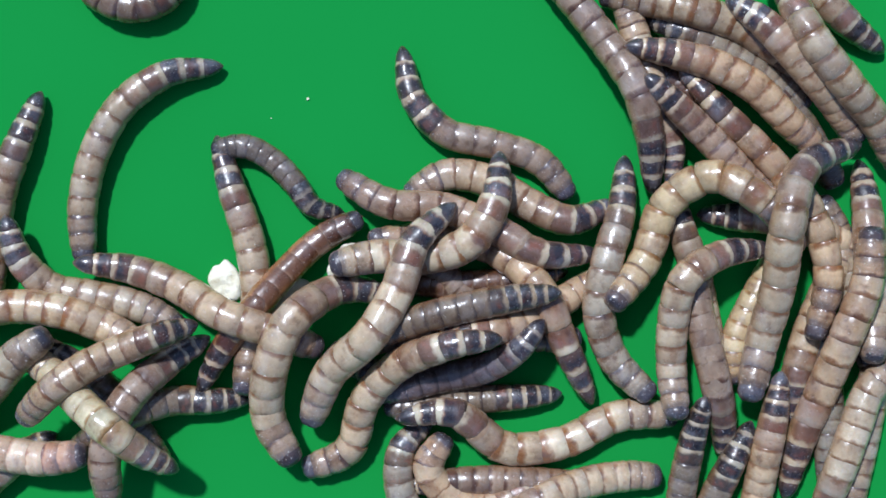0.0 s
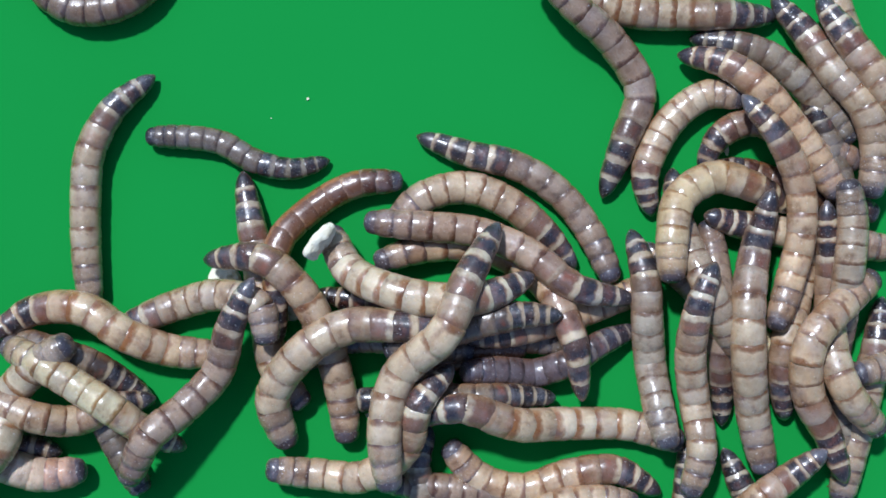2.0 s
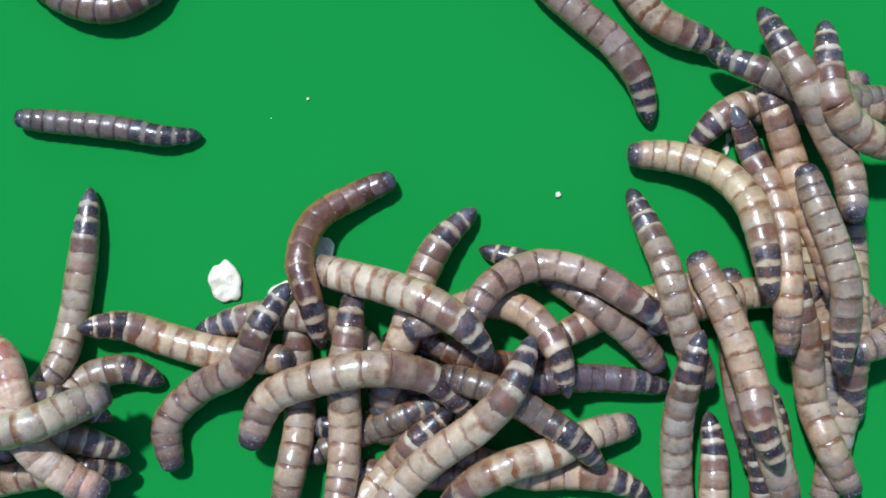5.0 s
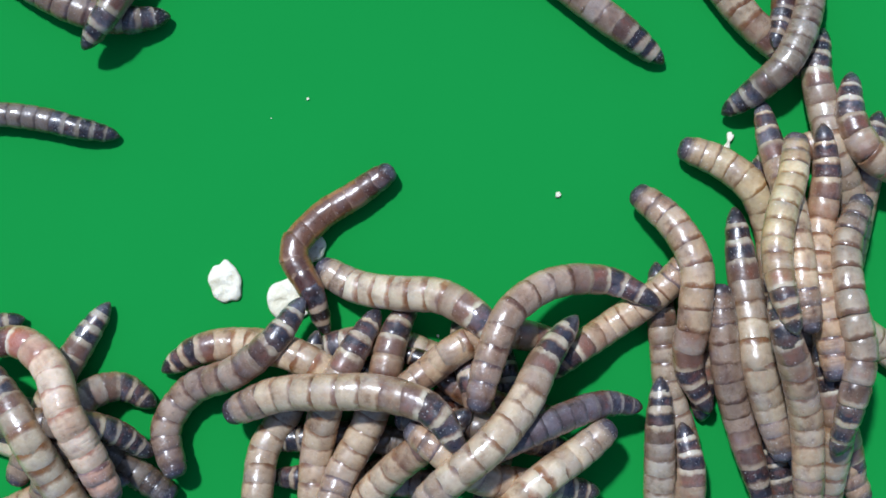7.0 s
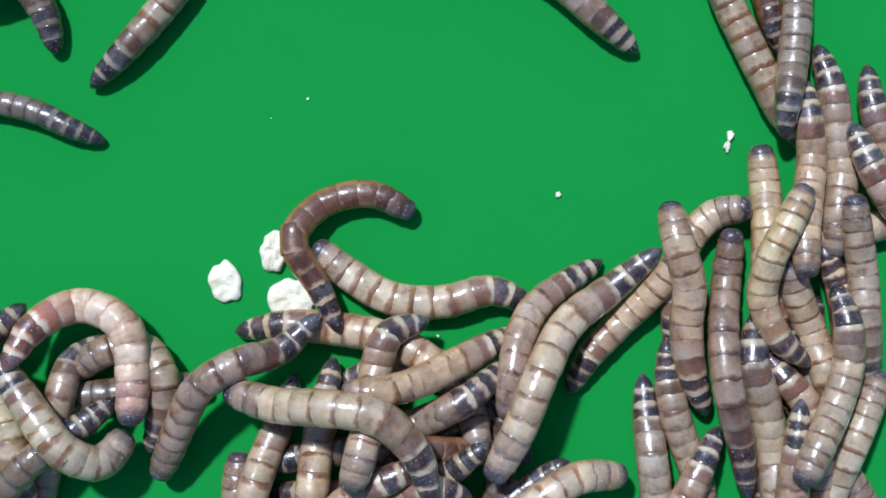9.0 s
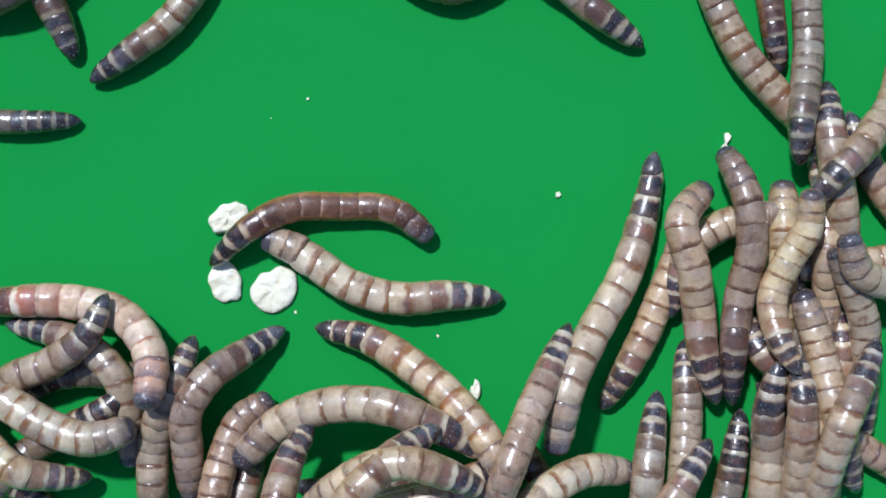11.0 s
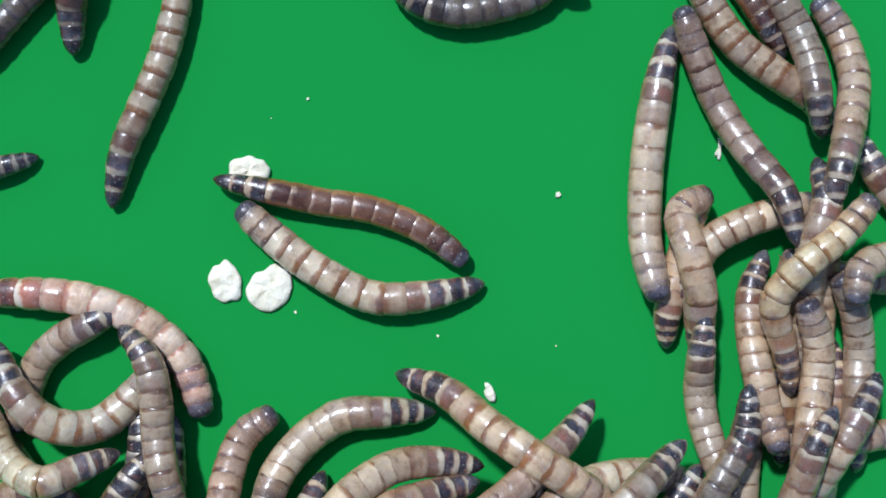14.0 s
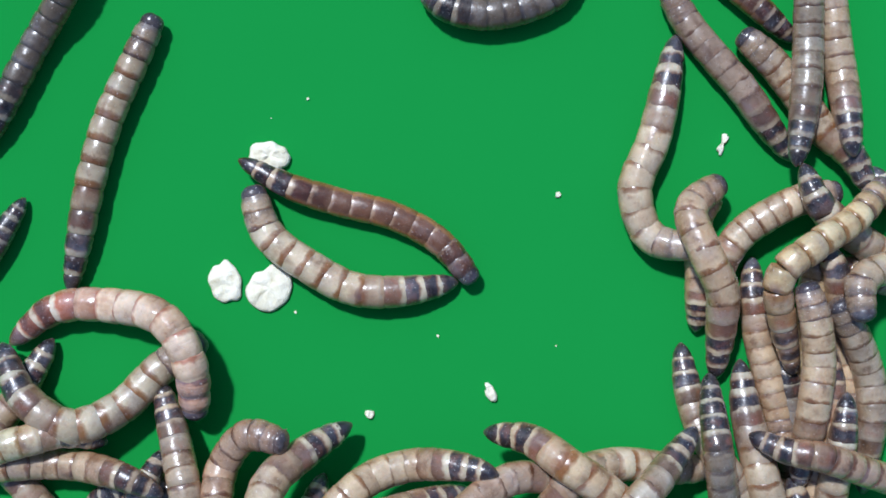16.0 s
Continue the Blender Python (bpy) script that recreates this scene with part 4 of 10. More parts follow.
    at('L2', 3, -576,-141,17, -498,-105,29, -416,-85,35, -331,-102,70, -281,-166,99, -256,-242,107)
    at('L2', 3.5, -562,-125,17, -485,-99,29, -409,-83,31, -329,-93,57, -272,-145,79, -245,-215,81)
    at('L2', 4, -546,-110,17, -472,-93,29, -401,-80,29, -326,-85,49, -265,-122,71, -236,-187,72)
    at('L2', 4.8, -463,-140,17, -390,-120,29, -316,-108,48, -242,-114,63, -181,-148,41, -133,-201,57)
    at('L2', 5.7, -370,-172,17, -298,-151,29, -225,-142,29, -152,-149,29, -84,-174,29, -21,-212,29)
    at('L2', 6.5, -287,-201,19, -215,-177,40, -142,-170,33, -69,-179,29, 2,-197,29, 74,-214,38)
    at('L2', 7.5, -227,-171,17, -152,-161,29, -79,-158,29, -15,-192,29, 42,-238,37, 97,-282,62)
    at('L2', 9, -186,-242,17, -117,-214,29, -44,-199,29, 22,-225,29, 50,-289,48, 64,-356,76)
    at('L2', 9.8, -178,-310,38, -109,-287,30, -37,-276,29, 31,-300,34, 75,-353,62, 110,-415,70)
    at('L2', 10.7, -170,-387,51, -101,-368,40, -28,-363,29, 41,-384,38, 99,-423,63, 156,-473,46)
    at('L2', 11.5, -163,-456,56, -93,-438,58, -20,-435,51, 49,-455,57, 117,-483,55, 186,-516,32)
    at('L2', 15.3, -147,-485,42, -75,-475,37, -2,-475,29, 70,-487,46, 140,-508,45, 212,-532,29)
    at('L2', 16, -145,-493,27, -72,-482,32, 2,-481,29, 73,-492,48, 144,-512,45, 216,-535,29)
    at('L3', 0, -895,-139,41, -812,-110,66, -738,-101,60, -660,-112,62, -590,-140,54, -517,-176,75)
    at('L3', 0.5, -868,-159,48, -789,-124,63, -708,-110,70, -624,-121,86, -555,-150,64, -487,-185,40)
    at('L3', 1, -847,-180,36, -770,-139,46, -677,-118,84, -592,-130,98, -523,-161,66, -451,-190,35)
    at('L3', 1.5, -809,-198,58, -741,-135,56, -639,-126,88, -552,-153,74, -470,-182,39, -371,-189,64)
    at('L3', 2, -793,-153,60, -722,-109,47, -631,-106,62, -556,-151,63, -479,-181,37, -391,-188,31)
    at('L3', 2.5, -798,-138,18, -711,-107,35, -618,-117,63, -549,-162,53, -470,-186,33, -384,-189,31)
    at('L3', 3, -783,-120,19, -690,-105,48, -602,-126,76, -535,-172,68, -459,-190,43, -376,-190,31)
    at('L3', 3.5, -721,-64,45, -634,-88,77, -569,-136,72, -500,-173,54, -422,-179,35, -337,-163,55)
    at('L3', 4, -695,-77,47, -616,-104,72, -556,-150,60, -488,-177,45, -413,-176,31, -336,-160,31)
    at('L3', 4.8, -648,-126,63, -579,-130,40, -509,-158,31, -435,-180,33, -358,-188,34, -278,-188,57)
    at('L3', 5.7, -596,-187,18, -522,-160,31, -446,-165,32, -370,-181,49, -294,-198,75, -222,-218,88)
    at('L3', 6.5, -522,-234,18, -462,-185,31, -388,-170,41, -311,-180,74, -242,-207,98, -181,-245,78)
    at('L3', 7.5, -478,-191,18, -400,-166,31, -320,-163,37, -239,-172,69, -169,-203,61, -102,-243,34)
    at('L3', 8.2, -434,-174,18, -345,-149,31, -255,-147,35, -163,-137,69, -77,-152,74, -4,-201,75)
    at('L3', 9, -366,-147,18, -277,-136,31, -190,-142,31, -103,-157,51, -26,-195,73, 35,-255,79)
    at('L3', 9.8, -317,-146,18, -224,-146,31, -137,-169,31, -53,-202,48, 19,-250,90, 74,-312,126)
    at('L3', 10.7, -252,-144,18, -158,-157,45, -73,-194,88, 1,-242,127, 62,-303,151, 110,-376,157)
    at('L3', 11.5, -188,-143,18, -95,-170,31, -17,-224,55, 46,-288,99, 98,-356,144, 137,-430,179)
    at('L3', 12.2, -172,-158,35, -82,-189,72, -2,-233,117, 64,-289,161, 117,-351,204, 181,-410,207)
    at('L3', 13, -106,-179,43, -25,-224,81, 48,-273,125, 106,-334,169, 176,-382,189, 260,-419,167)
    at('L3', 13.8, -89,-218,50, -3,-240,86, 65,-289,129, 129,-338,171, 200,-382,177, 276,-431,152)
    at('L3', 14.5, -41,-225,58, 28,-277,94, 97,-322,136, 173,-352,165, 248,-398,155, 324,-452,121)
    at('L3', 15.3, -1,-307,38, 68,-321,67, 135,-335,101, 198,-356,125, 258,-388,130, 317,-437,104)
    at('L3', 16, 77,-315,106, 149,-324,137, 208,-360,171, 270,-404,159, 333,-460,123, 396,-516,92)
    at('L4', 0, -432,-132,79, -493,-150,106, -557,-175,105, -614,-203,123, -668,-242,128, -724,-296,101)
    at('L4', 0.5, -449,-148,102, -513,-168,99, -574,-196,93, -625,-226,116, -678,-263,118, -738,-307,92)
    at('L4', 1, -473,-167,92, -530,-185,105, -584,-215,105, -630,-247,126, -683,-281,120, -746,-316,95)
    at('L4', 1.5, -486,-228,71, -548,-234,99, -604,-256,126, -671,-289,109, -744,-313,87, -821,-335,60)
    at('L4', 2, -513,-264,46, -578,-276,62, -645,-301,61, -706,-293,85, -772,-269,83, -847,-247,55)
    at('L4', 2.5, -542,-329,50, -608,-325,75, -678,-321,85, -738,-299,85, -813,-277,55, -888,-253,30)
    at('L4', 3, -615,-389,57, -684,-360,40, -755,-340,28, -826,-329,28, -896,-318,28, -967,-307,28)
    at('L4', 3.5, -591,-425,56, -643,-380,65, -716,-357,40, -789,-342,28, -859,-330,28, -930,-319,28)
    at('L4', 4, -583,-402,36, -640,-369,61, -711,-351,51, -786,-336,34, -857,-330,31, -930,-326,28)
    at('L4', 4.8, -562,-397,36, -625,-382,61, -700,-386,48, -773,-393,40, -846,-409,30, -917,-425,28)
    at('L4', 5.7, -549,-384,72, -613,-392,90, -686,-422,64, -756,-458,43, -823,-497,28, -885,-532,28)
    at('L4', 6.5, -560,-383,79, -621,-411,84, -686,-461,53, -742,-517,29, -792,-569,28, -842,-620,28)
    at('L4', 7, -558,-409,52, -626,-410,61, -698,-435,44, -768,-467,28, -834,-496,28, -899,-524,28)
    at('L4', 7.5, -578,-439,35, -637,-410,61, -707,-406,60, -788,-413,32, -861,-416,28, -932,-418,28)
    at('L4', 8.2, -640,-467,39, -676,-406,65, -730,-366,79, -795,-334,65, -869,-304,35, -933,-269,28)
    at('L4', 9, -764,-465,17, -763,-392,28, -792,-327,28, -822,-262,28, -851,-197,28, -881,-132,28)
    at('L4', 9.8, -727,-478,17, -752,-411,28, -800,-358,28, -848,-306,28, -897,-253,28, -945,-201,28)
    at('L4', 10.7, -699,-472,17, -748,-422,28, -812,-390,28, -875,-358,28, -939,-326,28, -1003,-294,28)
    at('L4', 11.5, -693,-455,17, -755,-427,28, -826,-417,28, -896,-406,28, -967,-396,28, -1037,-385,28)
    at('L4', 12.2, -677,-455,17, -740,-428,28, -811,-424,28, -882,-421,28, -954,-419,28, -1025,-416,28)
    at('L4', 13, -646,-445,62, -712,-423,61, -792,-431,34, -866,-439,28, -937,-445,28, -1008,-452,28)
    at('L4', 14.5, -625,-450,40, -685,-425,64, -758,-442,51, -833,-470,29, -901,-494,28, -968,-517,28)
    at('L4', 15.3, -504,-421,87, -566,-389,84, -644,-382,53, -711,-394,59, -782,-407,53, -861,-423,29)
    at('L4', 16, -489,-425,89, -552,-397,87, -628,-384,55, -702,-380,44, -766,-382,62, -844,-395,39)
    at('L5', 0, -463,-382,92, -517,-347,120, -565,-305,141, -621,-263,115, -678,-218,83, -738,-178,60)
    at('L5', 0.5, -471,-375,57, -531,-340,69, -589,-303,80, -645,-266,91, -712,-230,64, -783,-196,35)
    at('L5', 1, -476,-362,46, -534,-323,68, -597,-292,78, -662,-267,90, -736,-242,66, -814,-217,37)
    at('L5', 1.5, -467,-353,22, -526,-316,51, -587,-284,74, -643,-245,95, -707,-206,77, -777,-166,48)
    at('L5', 2, -459,-351,45, -519,-318,74, -572,-275,101, -632,-236,100, -695,-200,94, -767,-165,65)
    at('L5', 2.5, -462,-367,60, -521,-332,80, -578,-293,70, -640,-259,50, -703,-227,40, -776,-198,30)
    at('L5', 3, -518,-393,19, -574,-350,48, -630,-310,70, -691,-276,82, -761,-257,80, -841,-243,54)
    at('L5', 3.5, -558,-394,30, -603,-339,59, -658,-303,91, -725,-287,102, -800,-283,93, -883,-282,64)
    at('L5', 4, -546,-340,23, -609,-316,52, -670,-297,87, -729,-277,119, -802,-271,111, -885,-271,82)
    at('L5', 4.8, -553,-353,51, -617,-331,74, -683,-314,88, -754,-300,87, -828,-293,80, -912,-291,53)
    at('L5', 5.7, -569,-372,48, -632,-352,77, -697,-332,92, -779,-325,62, -863,-321,33, -937,-313,29)
    at('L5', 6.5, -581,-387,56, -650,-372,65, -728,-357,40, -805,-349,29, -878,-340,29, -951,-330,29)
    at('L5', 7, -607,-417,17, -672,-388,29, -738,-354,29, -807,-328,29, -876,-303,29, -945,-277,29)
    at('L5', 7.5, -630,-438,17, -689,-396,29, -742,-347,38, -803,-306,40, -869,-268,29, -931,-228,29)
    at('L5', 8.2, -673,-458,17, -719,-401,30, -753,-336,42, -804,-281,30, -851,-224,29, -898,-167,29)
    at('L5', 9, -723,-458,46, -747,-389,68, -760,-317,70, -785,-249,67, -810,-181,64, -835,-113,61)
    at('L5', 9.8, -668,-454,38, -716,-403,63, -759,-345,66, -799,-283,53, -841,-220,31, -875,-154,29)
    at('L5', 10.7, -627,-419,44, -690,-400,73, -749,-369,92, -805,-318,63, -859,-262,33, -904,-203,29)
    at('L5', 11.5, -625,-380,40, -687,-393,69, -747,-393,94, -809,-349,71, -873,-301,38, -928,-250,29)
    at('L5', 12.2, -579,-364,120, -651,-387,107, -730,-404,77, -799,-368,46, -848,-311,29, -890,-250,29)
    at('L5', 13, -575,-373,52, -635,-393,81, -697,-409,101, -764,-380,77, -808,-320,43, -844,-255,29)
    at('L5', 13.8, -575,-363,53, -634,-384,82, -695,-403,103, -759,-372,79, -801,-311,53, -841,-248,30)
    at('L5', 14.5, -576,-356,47, -636,-378,76, -696,-399,99, -754,-366,80, -788,-302,76, -830,-240,50)
    at('L5', 15.3, -573,-326,61, -636,-341,84, -698,-366,98, -762,-397,99, -835,-440,69, -909,-484,39)
    at('L5', 16, -598,-341,46, -662,-323,72, -728,-334,87, -797,-352,87, -880,-369,58, -964,-385,31)
    at('L6', 0, -698,-333,16, -753,-368,27, -806,-411,27, -860,-454,27, -914,-497,27, -967,-540,27)
    at('L6', 2, -688,-364,16, -752,-351,27, -819,-362,27, -887,-376,27, -954,-391,27, -1021,-405,27)
    at('L6', 2.5, -579,-279,47, -641,-263,63, -717,-266,39, -789,-274,27, -857,-286,27, -925,-298,27)
    at('L6', 3, -490,-202,16, -554,-183,27, -622,-172,27, -685,-171,46, -751,-180,52, -826,-190,30)
    at('L6', 4, -496,-220,16, -559,-199,27, -627,-202,28, -684,-222,50, -742,-250,59, -813,-283,35)
    at('L6', 5.7, -522,-256,16, -582,-230,27, -640,-253,38, -674,-304,62, -718,-364,43, -762,-424,27)
    at('L6', 6.5, -541,-278,16, -598,-249,31, -644,-278,62, -660,-336,92, -685,-401,83, -715,-470,56)
    at('L6', 7, -518,-279,16, -575,-246,27, -630,-262,52, -657,-317,75, -684,-381,67, -714,-451,41)
    at('L6', 7.5, -500,-283,16, -555,-245,32, -612,-245,63, -644,-293,93, -670,-354,93, -699,-423,68)
    at('L6', 8.2, -505,-329,32, -505,-249,59, -560,-197,54, -626,-203,79, -652,-266,107, -667,-338,114)
    at('L6', 9, -524,-363,22, -497,-293,49, -493,-225,59, -535,-175,34, -596,-181,48, -657,-219,35)
    at('L6', 9.8, -355,-325,50, -409,-282,56, -468,-248,69, -535,-243,69, -589,-286,64, -633,-345,49)
    at('L6', 10.7, -383,-171,20, -430,-218,48, -479,-266,62, -526,-325,44, -542,-391,57, -559,-465,41)
    at('L6', 11.5, -555,-165,95, -523,-229,106, -505,-299,91, -494,-373,63, -482,-450,32, -468,-523,27)
    at('L6', 12.2, -575,-168,28, -523,-221,56, -500,-285,88, -497,-356,82, -492,-427,74, -478,-497,66)
    at('L6', 12.5, -595,-176,23, -538,-221,46, -507,-282,76, -507,-349,82, -512,-417,85, -512,-488,72)
    at('L6', 13, -576,-173,16, -516,-211,29, -502,-274,56, -505,-338,83, -507,-401,102, -495,-471,81)
    at('L6', 13.8, -572,-144,52, -518,-191,72, -501,-256,85, -503,-325,79, -496,-390,92, -477,-458,73)
    at('L6', 14.5, -532,-156,53, -502,-225,79, -486,-298,66, -467,-370,64, -442,-438,82, -420,-503,112)
    at('L6', 15.3, -506,-226,55, -493,-293,44, -470,-355,69, -447,-416,93, -433,-483,78, -421,-555,51)
    at('L6', 16, -502,-240,32, -480,-304,52, -461,-367,72, -444,-429,95, -436,-499,76, -429,-572,49)
    at('P', 0, -1036,-323,18, -952,-341,31, -872,-352,33, -782,-358,59, -701,-367,67, -621,-359,73)
    at('P', 0.5, -1036,-328,18, -951,-341,31, -870,-353,37, -781,-365,65, -706,-381,55, -633,-385,32)
    at('P', 1, -1036,-333,18, -951,-341,31, -865,-353,46, -781,-371,67, -710,-393,48, -636,-403,31)
    at('P', 2, -1026,-323,18, -937,-329,41, -852,-351,67, -779,-375,64, -711,-400,41, -636,-393,31)
    at('P', 2.5, -955,-205,33, -880,-251,55, -824,-311,56, -778,-376,32, -705,-410,32, -618,-411,45)
    at('P', 3, -844,-119,43, -801,-195,66, -785,-278,54, -763,-359,63, -698,-406,60, -610,-418,75)
    at('P', 3.5, -842,-119,37, -794,-194,69, -777,-275,70, -753,-355,72, -682,-400,88, -597,-416,102)
    at('P', 4, -841,-120,26, -793,-194,60, -769,-272,86, -741,-350,84, -675,-398,89, -599,-424,79)
    at('P', 4.8, -832,-131,95, -758,-182,128, -727,-255,151, -710,-334,125, -658,-391,102, -586,-425,88)
    at('P', 5.7, -847,-164,69, -755,-181,102, -710,-246,141, -675,-316,175, -621,-373,176, -553,-411,171)
    at('P', 6.5, -825,-194,93, -741,-179,103, -696,-238,126, -666,-311,152, -622,-376,134, -558,-423,123)
    at('P', 7, -833,-192,62, -749,-161,70, -678,-203,103, -639,-280,140, -603,-356,123, -570,-436,95)
    at('P', 7.5, -827,-200,37, -739,-149,63, -652,-166,102, -607,-246,145, -577,-329,144, -580,-416,131)
    at('P', 8.2, -769,-173,113, -720,-120,79, -644,-110,64, -586,-173,99, -562,-251,128, -549,-329,154)
    at('P', 9, -747,-202,118, -707,-134,89, -641,-100,50, -560,-134,65, -540,-218,78, -541,-304,95)
    at('P', 9.8, -802,-170,62, -722,-118,81, -642,-96,62, -562,-129,57, -521,-208,97, -523,-295,109)
    at('P', 10.7, -844,-121,22, -742,-99,52, -654,-95,39, -567,-123,38, -512,-196,78, -508,-282,115)
    at('P', 11.5, -854,-70,18, -755,-81,31, -659,-92,39, -557,-114,80, -491,-176,124, -486,-262,159)
    at('P', 12.2, -864,-55,18, -759,-77,31, -657,-94,31, -557,-127,43, -483,-200,76, -431,-286,49)
    at('P', 12.5, -854,-57,18, -748,-72,31, -648,-94,31, -550,-127,41, -476,-200,68, -409,-274,45)
    at('P', 13, -874,-60,18, -763,-70,31, -658,-88,31, -557,-129,37, -471,-194,54, -400,-272,38)
    at('P', 13.5, -867,-57,18, -751,-67,31, -641,-83,31, -534,-115,33, -446,-182,40, -400,-282,34)
    at('P', 13.8, -864,-65,18, -750,-71,31, -642,-87,31, -541,-128,31, -459,-199,31, -419,-301,32)
    at('P', 14.5, -834,-151,18, -733,-107,31, -623,-97,47, -524,-121,35, -451,-192,31, -435,-296,31)
    at('P', 15.3, -763,-153,18, -673,-105,31, -574,-90,42, -476,-122,82, -429,-203,88, -437,-304,45)
    at('P', 16, -771,-167,18, -690,-107,31, -591,-100,42, -489,-121,82, -439,-199,88, -437,-299,45)
    at('L9', 0, -1024,-333,34, -938,-312,61, -871,-293,49, -803,-252,59, -743,-191,93, -681,-147,100)
    at('L9', 0.5, -1009,-353,36, -925,-323,63, -858,-297,55, -791,-256,65, -727,-202,93, -664,-165,89)
    at('L9', 1, -994,-373,34, -913,-334,63, -843,-300,69, -772,-257,91, -707,-212,106, -644,-183,92)
    at('L9', 1.5, -854,-485,46, -813,-410,77, -777,-338,96, -748,-271,93, -685,-216,124, -621,-184,121)
    at('L9', 2, -868,-454,62, -807,-392,92, -763,-332,95, -761,-264,65, -707,-204,85, -641,-160,103)
    at('L9', 2.5, -888,-457,29, -824,-397,59, -768,-336,81, -756,-264,73, -712,-197,95, -658,-143,104)
    at('L9', 3, -887,-449,48, -820,-392,78, -758,-333,109, -735,-260,126, -711,-191,124, -681,-131,99)
    at('L9', 3.5, -870,-443,66, -808,-383,96, -747,-322,132, -722,-250,152, -710,-181,137, -688,-117,107)
    at('L9', 4, -879,-440,77, -814,-383,107, -751,-324,143, -716,-255,161, -716,-186,139, -720,-115,109)
    at('L9', 4.8, -927,-338,101, -842,-326,131, -757,-309,166, -686,-281,181, -636,-244,152, -584,-207,123)
    at('L9', 5.7, -916,-220,52, -843,-261,82, -770,-299,113, -699,-330,132, -631,-356,133, -565,-386,131)
    at('L9', 6.5, -808,-155,61, -775,-224,92, -744,-291,122, -726,-363,108, -701,-432,108, -689,-508,89)
    at('L9', 7, -794,-201,77, -748,-262,107, -707,-324,126, -675,-388,107, -638,-451,85, -605,-519,55)
    at('L9', 7.5, -766,-250,120, -710,-300,146, -669,-357,136, -626,-410,107, -576,-460,74, -524,-509,44)
    at('L9', 8.2, -791,-172,104, -735,-227,134, -678,-279,169, -628,-331,178, -580,-378,144, -517,-396,114)
    at('L9', 9, -770,-189,95, -732,-246,100, -689,-300,117, -643,-349,121, -593,-369,90, -554,-326,62)
    at('L9', 9.8, -800,-191,70, -754,-245,77, -699,-295,106, -643,-339,118, -588,-357,88, -542,-317,59)
    at('L9', 10.7, -874,-188,50, -807,-231,70, -743,-274,85, -679,-311,92, -608,-329,95, -541,-310,85)
    at('L9', 11.5, -870,-178,50, -800,-226,80, -734,-272,95, -667,-310,100, -594,-328,100, -526,-304,90)
    at('L9', 12.5, -790,-156,50, -736,-224,80, -680,-286,85, -618,-337,70, -542,-346,50, -494,-285,35)
    at('L9', 13.5, -800,-169,45, -753,-241,75, -692,-297,75, -619,-314,50, -552,-273,35, -496,-210,35)
    at('L9', 14.5, -769,-171,45, -738,-251,75, -678,-309,75, -602,-309,50, -538,-258,35, -484,-190,33)
    at('L9', 15.3, -779,-171,45, -732,-257,75, -652,-309,75, -571,-281,50, -504,-214,35, -425,-158,30)
    at('L9', 16, -779,-171,45, -732,-257,75, -652,-309,75, -571,-281,50, -504,-214,35, -425,-158,30)
    at('L10', 0, -421,-160,35, -480,-197,52, -529,-240,84, -566,-296,102, -583,-366,100, -581,-443,74)
    at('L10', 0.5, -385,-124,108, -443,-180,82, -494,-235,83, -533,-294,103, -570,-362,93, -581,-444,63)
    at('L10', 1, -375,-98,76, -415,-165,81, -463,-232,68, -503,-293,93, -555,-353,91, -580,-436,59)
    at('L10', 1.5, -344,-72,102, -383,-147,107, -419,-228,81, -477,-294,73, -536,-355,79, -568,-443,49)
    at('L10', 2, -329,-55,108, -367,-132,92, -395,-215,64, -449,-276,80, -507,-326,107, -550,-407,80)
    at('L10', 2.5, -323,-53,86, -354,-129,91, -376,-212,64, -430,-276,35, -489,-320,28, -534,-391,28)
    at('L10', 3, -312,-50,92, -338,-125,109, -355,-207,77, -411,-276,40, -482,-321,38, -527,-380,66)
    at('L10', 3.5, -284,-56,95, -328,-123,102, -352,-203,81, -426,-253,44, -491,-311,29, -490,-392,29)
    at('L10', 4, -275,-67,91, -328,-129,86, -356,-207,66, -427,-254,49, -486,-318,29, -479,-400,29)
    at('L10', 4.8, -273,-65,76, -319,-131,89, -356,-206,74, -433,-250,40, -490,-314,29, -480,-396,29)
    at('L10', 5.7, -269,-65,79, -311,-135,85, -354,-203,93, -435,-243,55, -494,-309,30, -480,-391,29)
    at('L10', 6.5, -267,-66,74, -302,-139,99, -354,-203,96, -438,-238,57, -497,-304,30, -479,-387,29)
    at('L10', 7, -245,-89,72, -291,-157,100, -360,-213,76, -447,-251,38, -492,-322,35, -469,-403,52)
    at('L10', 7.5, -225,-117,83, -283,-179,95, -362,-221,82, -448,-260,51, -479,-334,63, -464,-424,42)
    at('L10', 8.2, -206,-111,100, -272,-177,73, -362,-199,59, -435,-251,65, -467,-331,83, -467,-414,119)
    at('L10', 9, -221,-118,68, -281,-175,76, -353,-197,113, -420,-241,113, -464,-321,74, -503,-405,41)
    at('L10', 9.8, -245,-127,64, -309,-179,52, -379,-210,72, -430,-261,99, -458,-342,70, -481,-427,37)
    at('L10', 10.7, -280,-143,19, -341,-184,49, -398,-222,84, -441,-282,87, -454,-363,52, -458,-444,29)
    at('L10', 11.5, -310,-159,17, -373,-193,29, -424,-238,53, -451,-300,73, -444,-371,78, -435,-447,51)
    at('L10', 12.2, -373,-209,65, -420,-256,91, -443,-322,97, -453,-391,105, -468,-467,83, -484,-545,54)
    at('L10', 13, -442,-251,30, -467,-320,32, -480,-392,32, -489,-467,29, -496,-540,29, -508,-613,29)
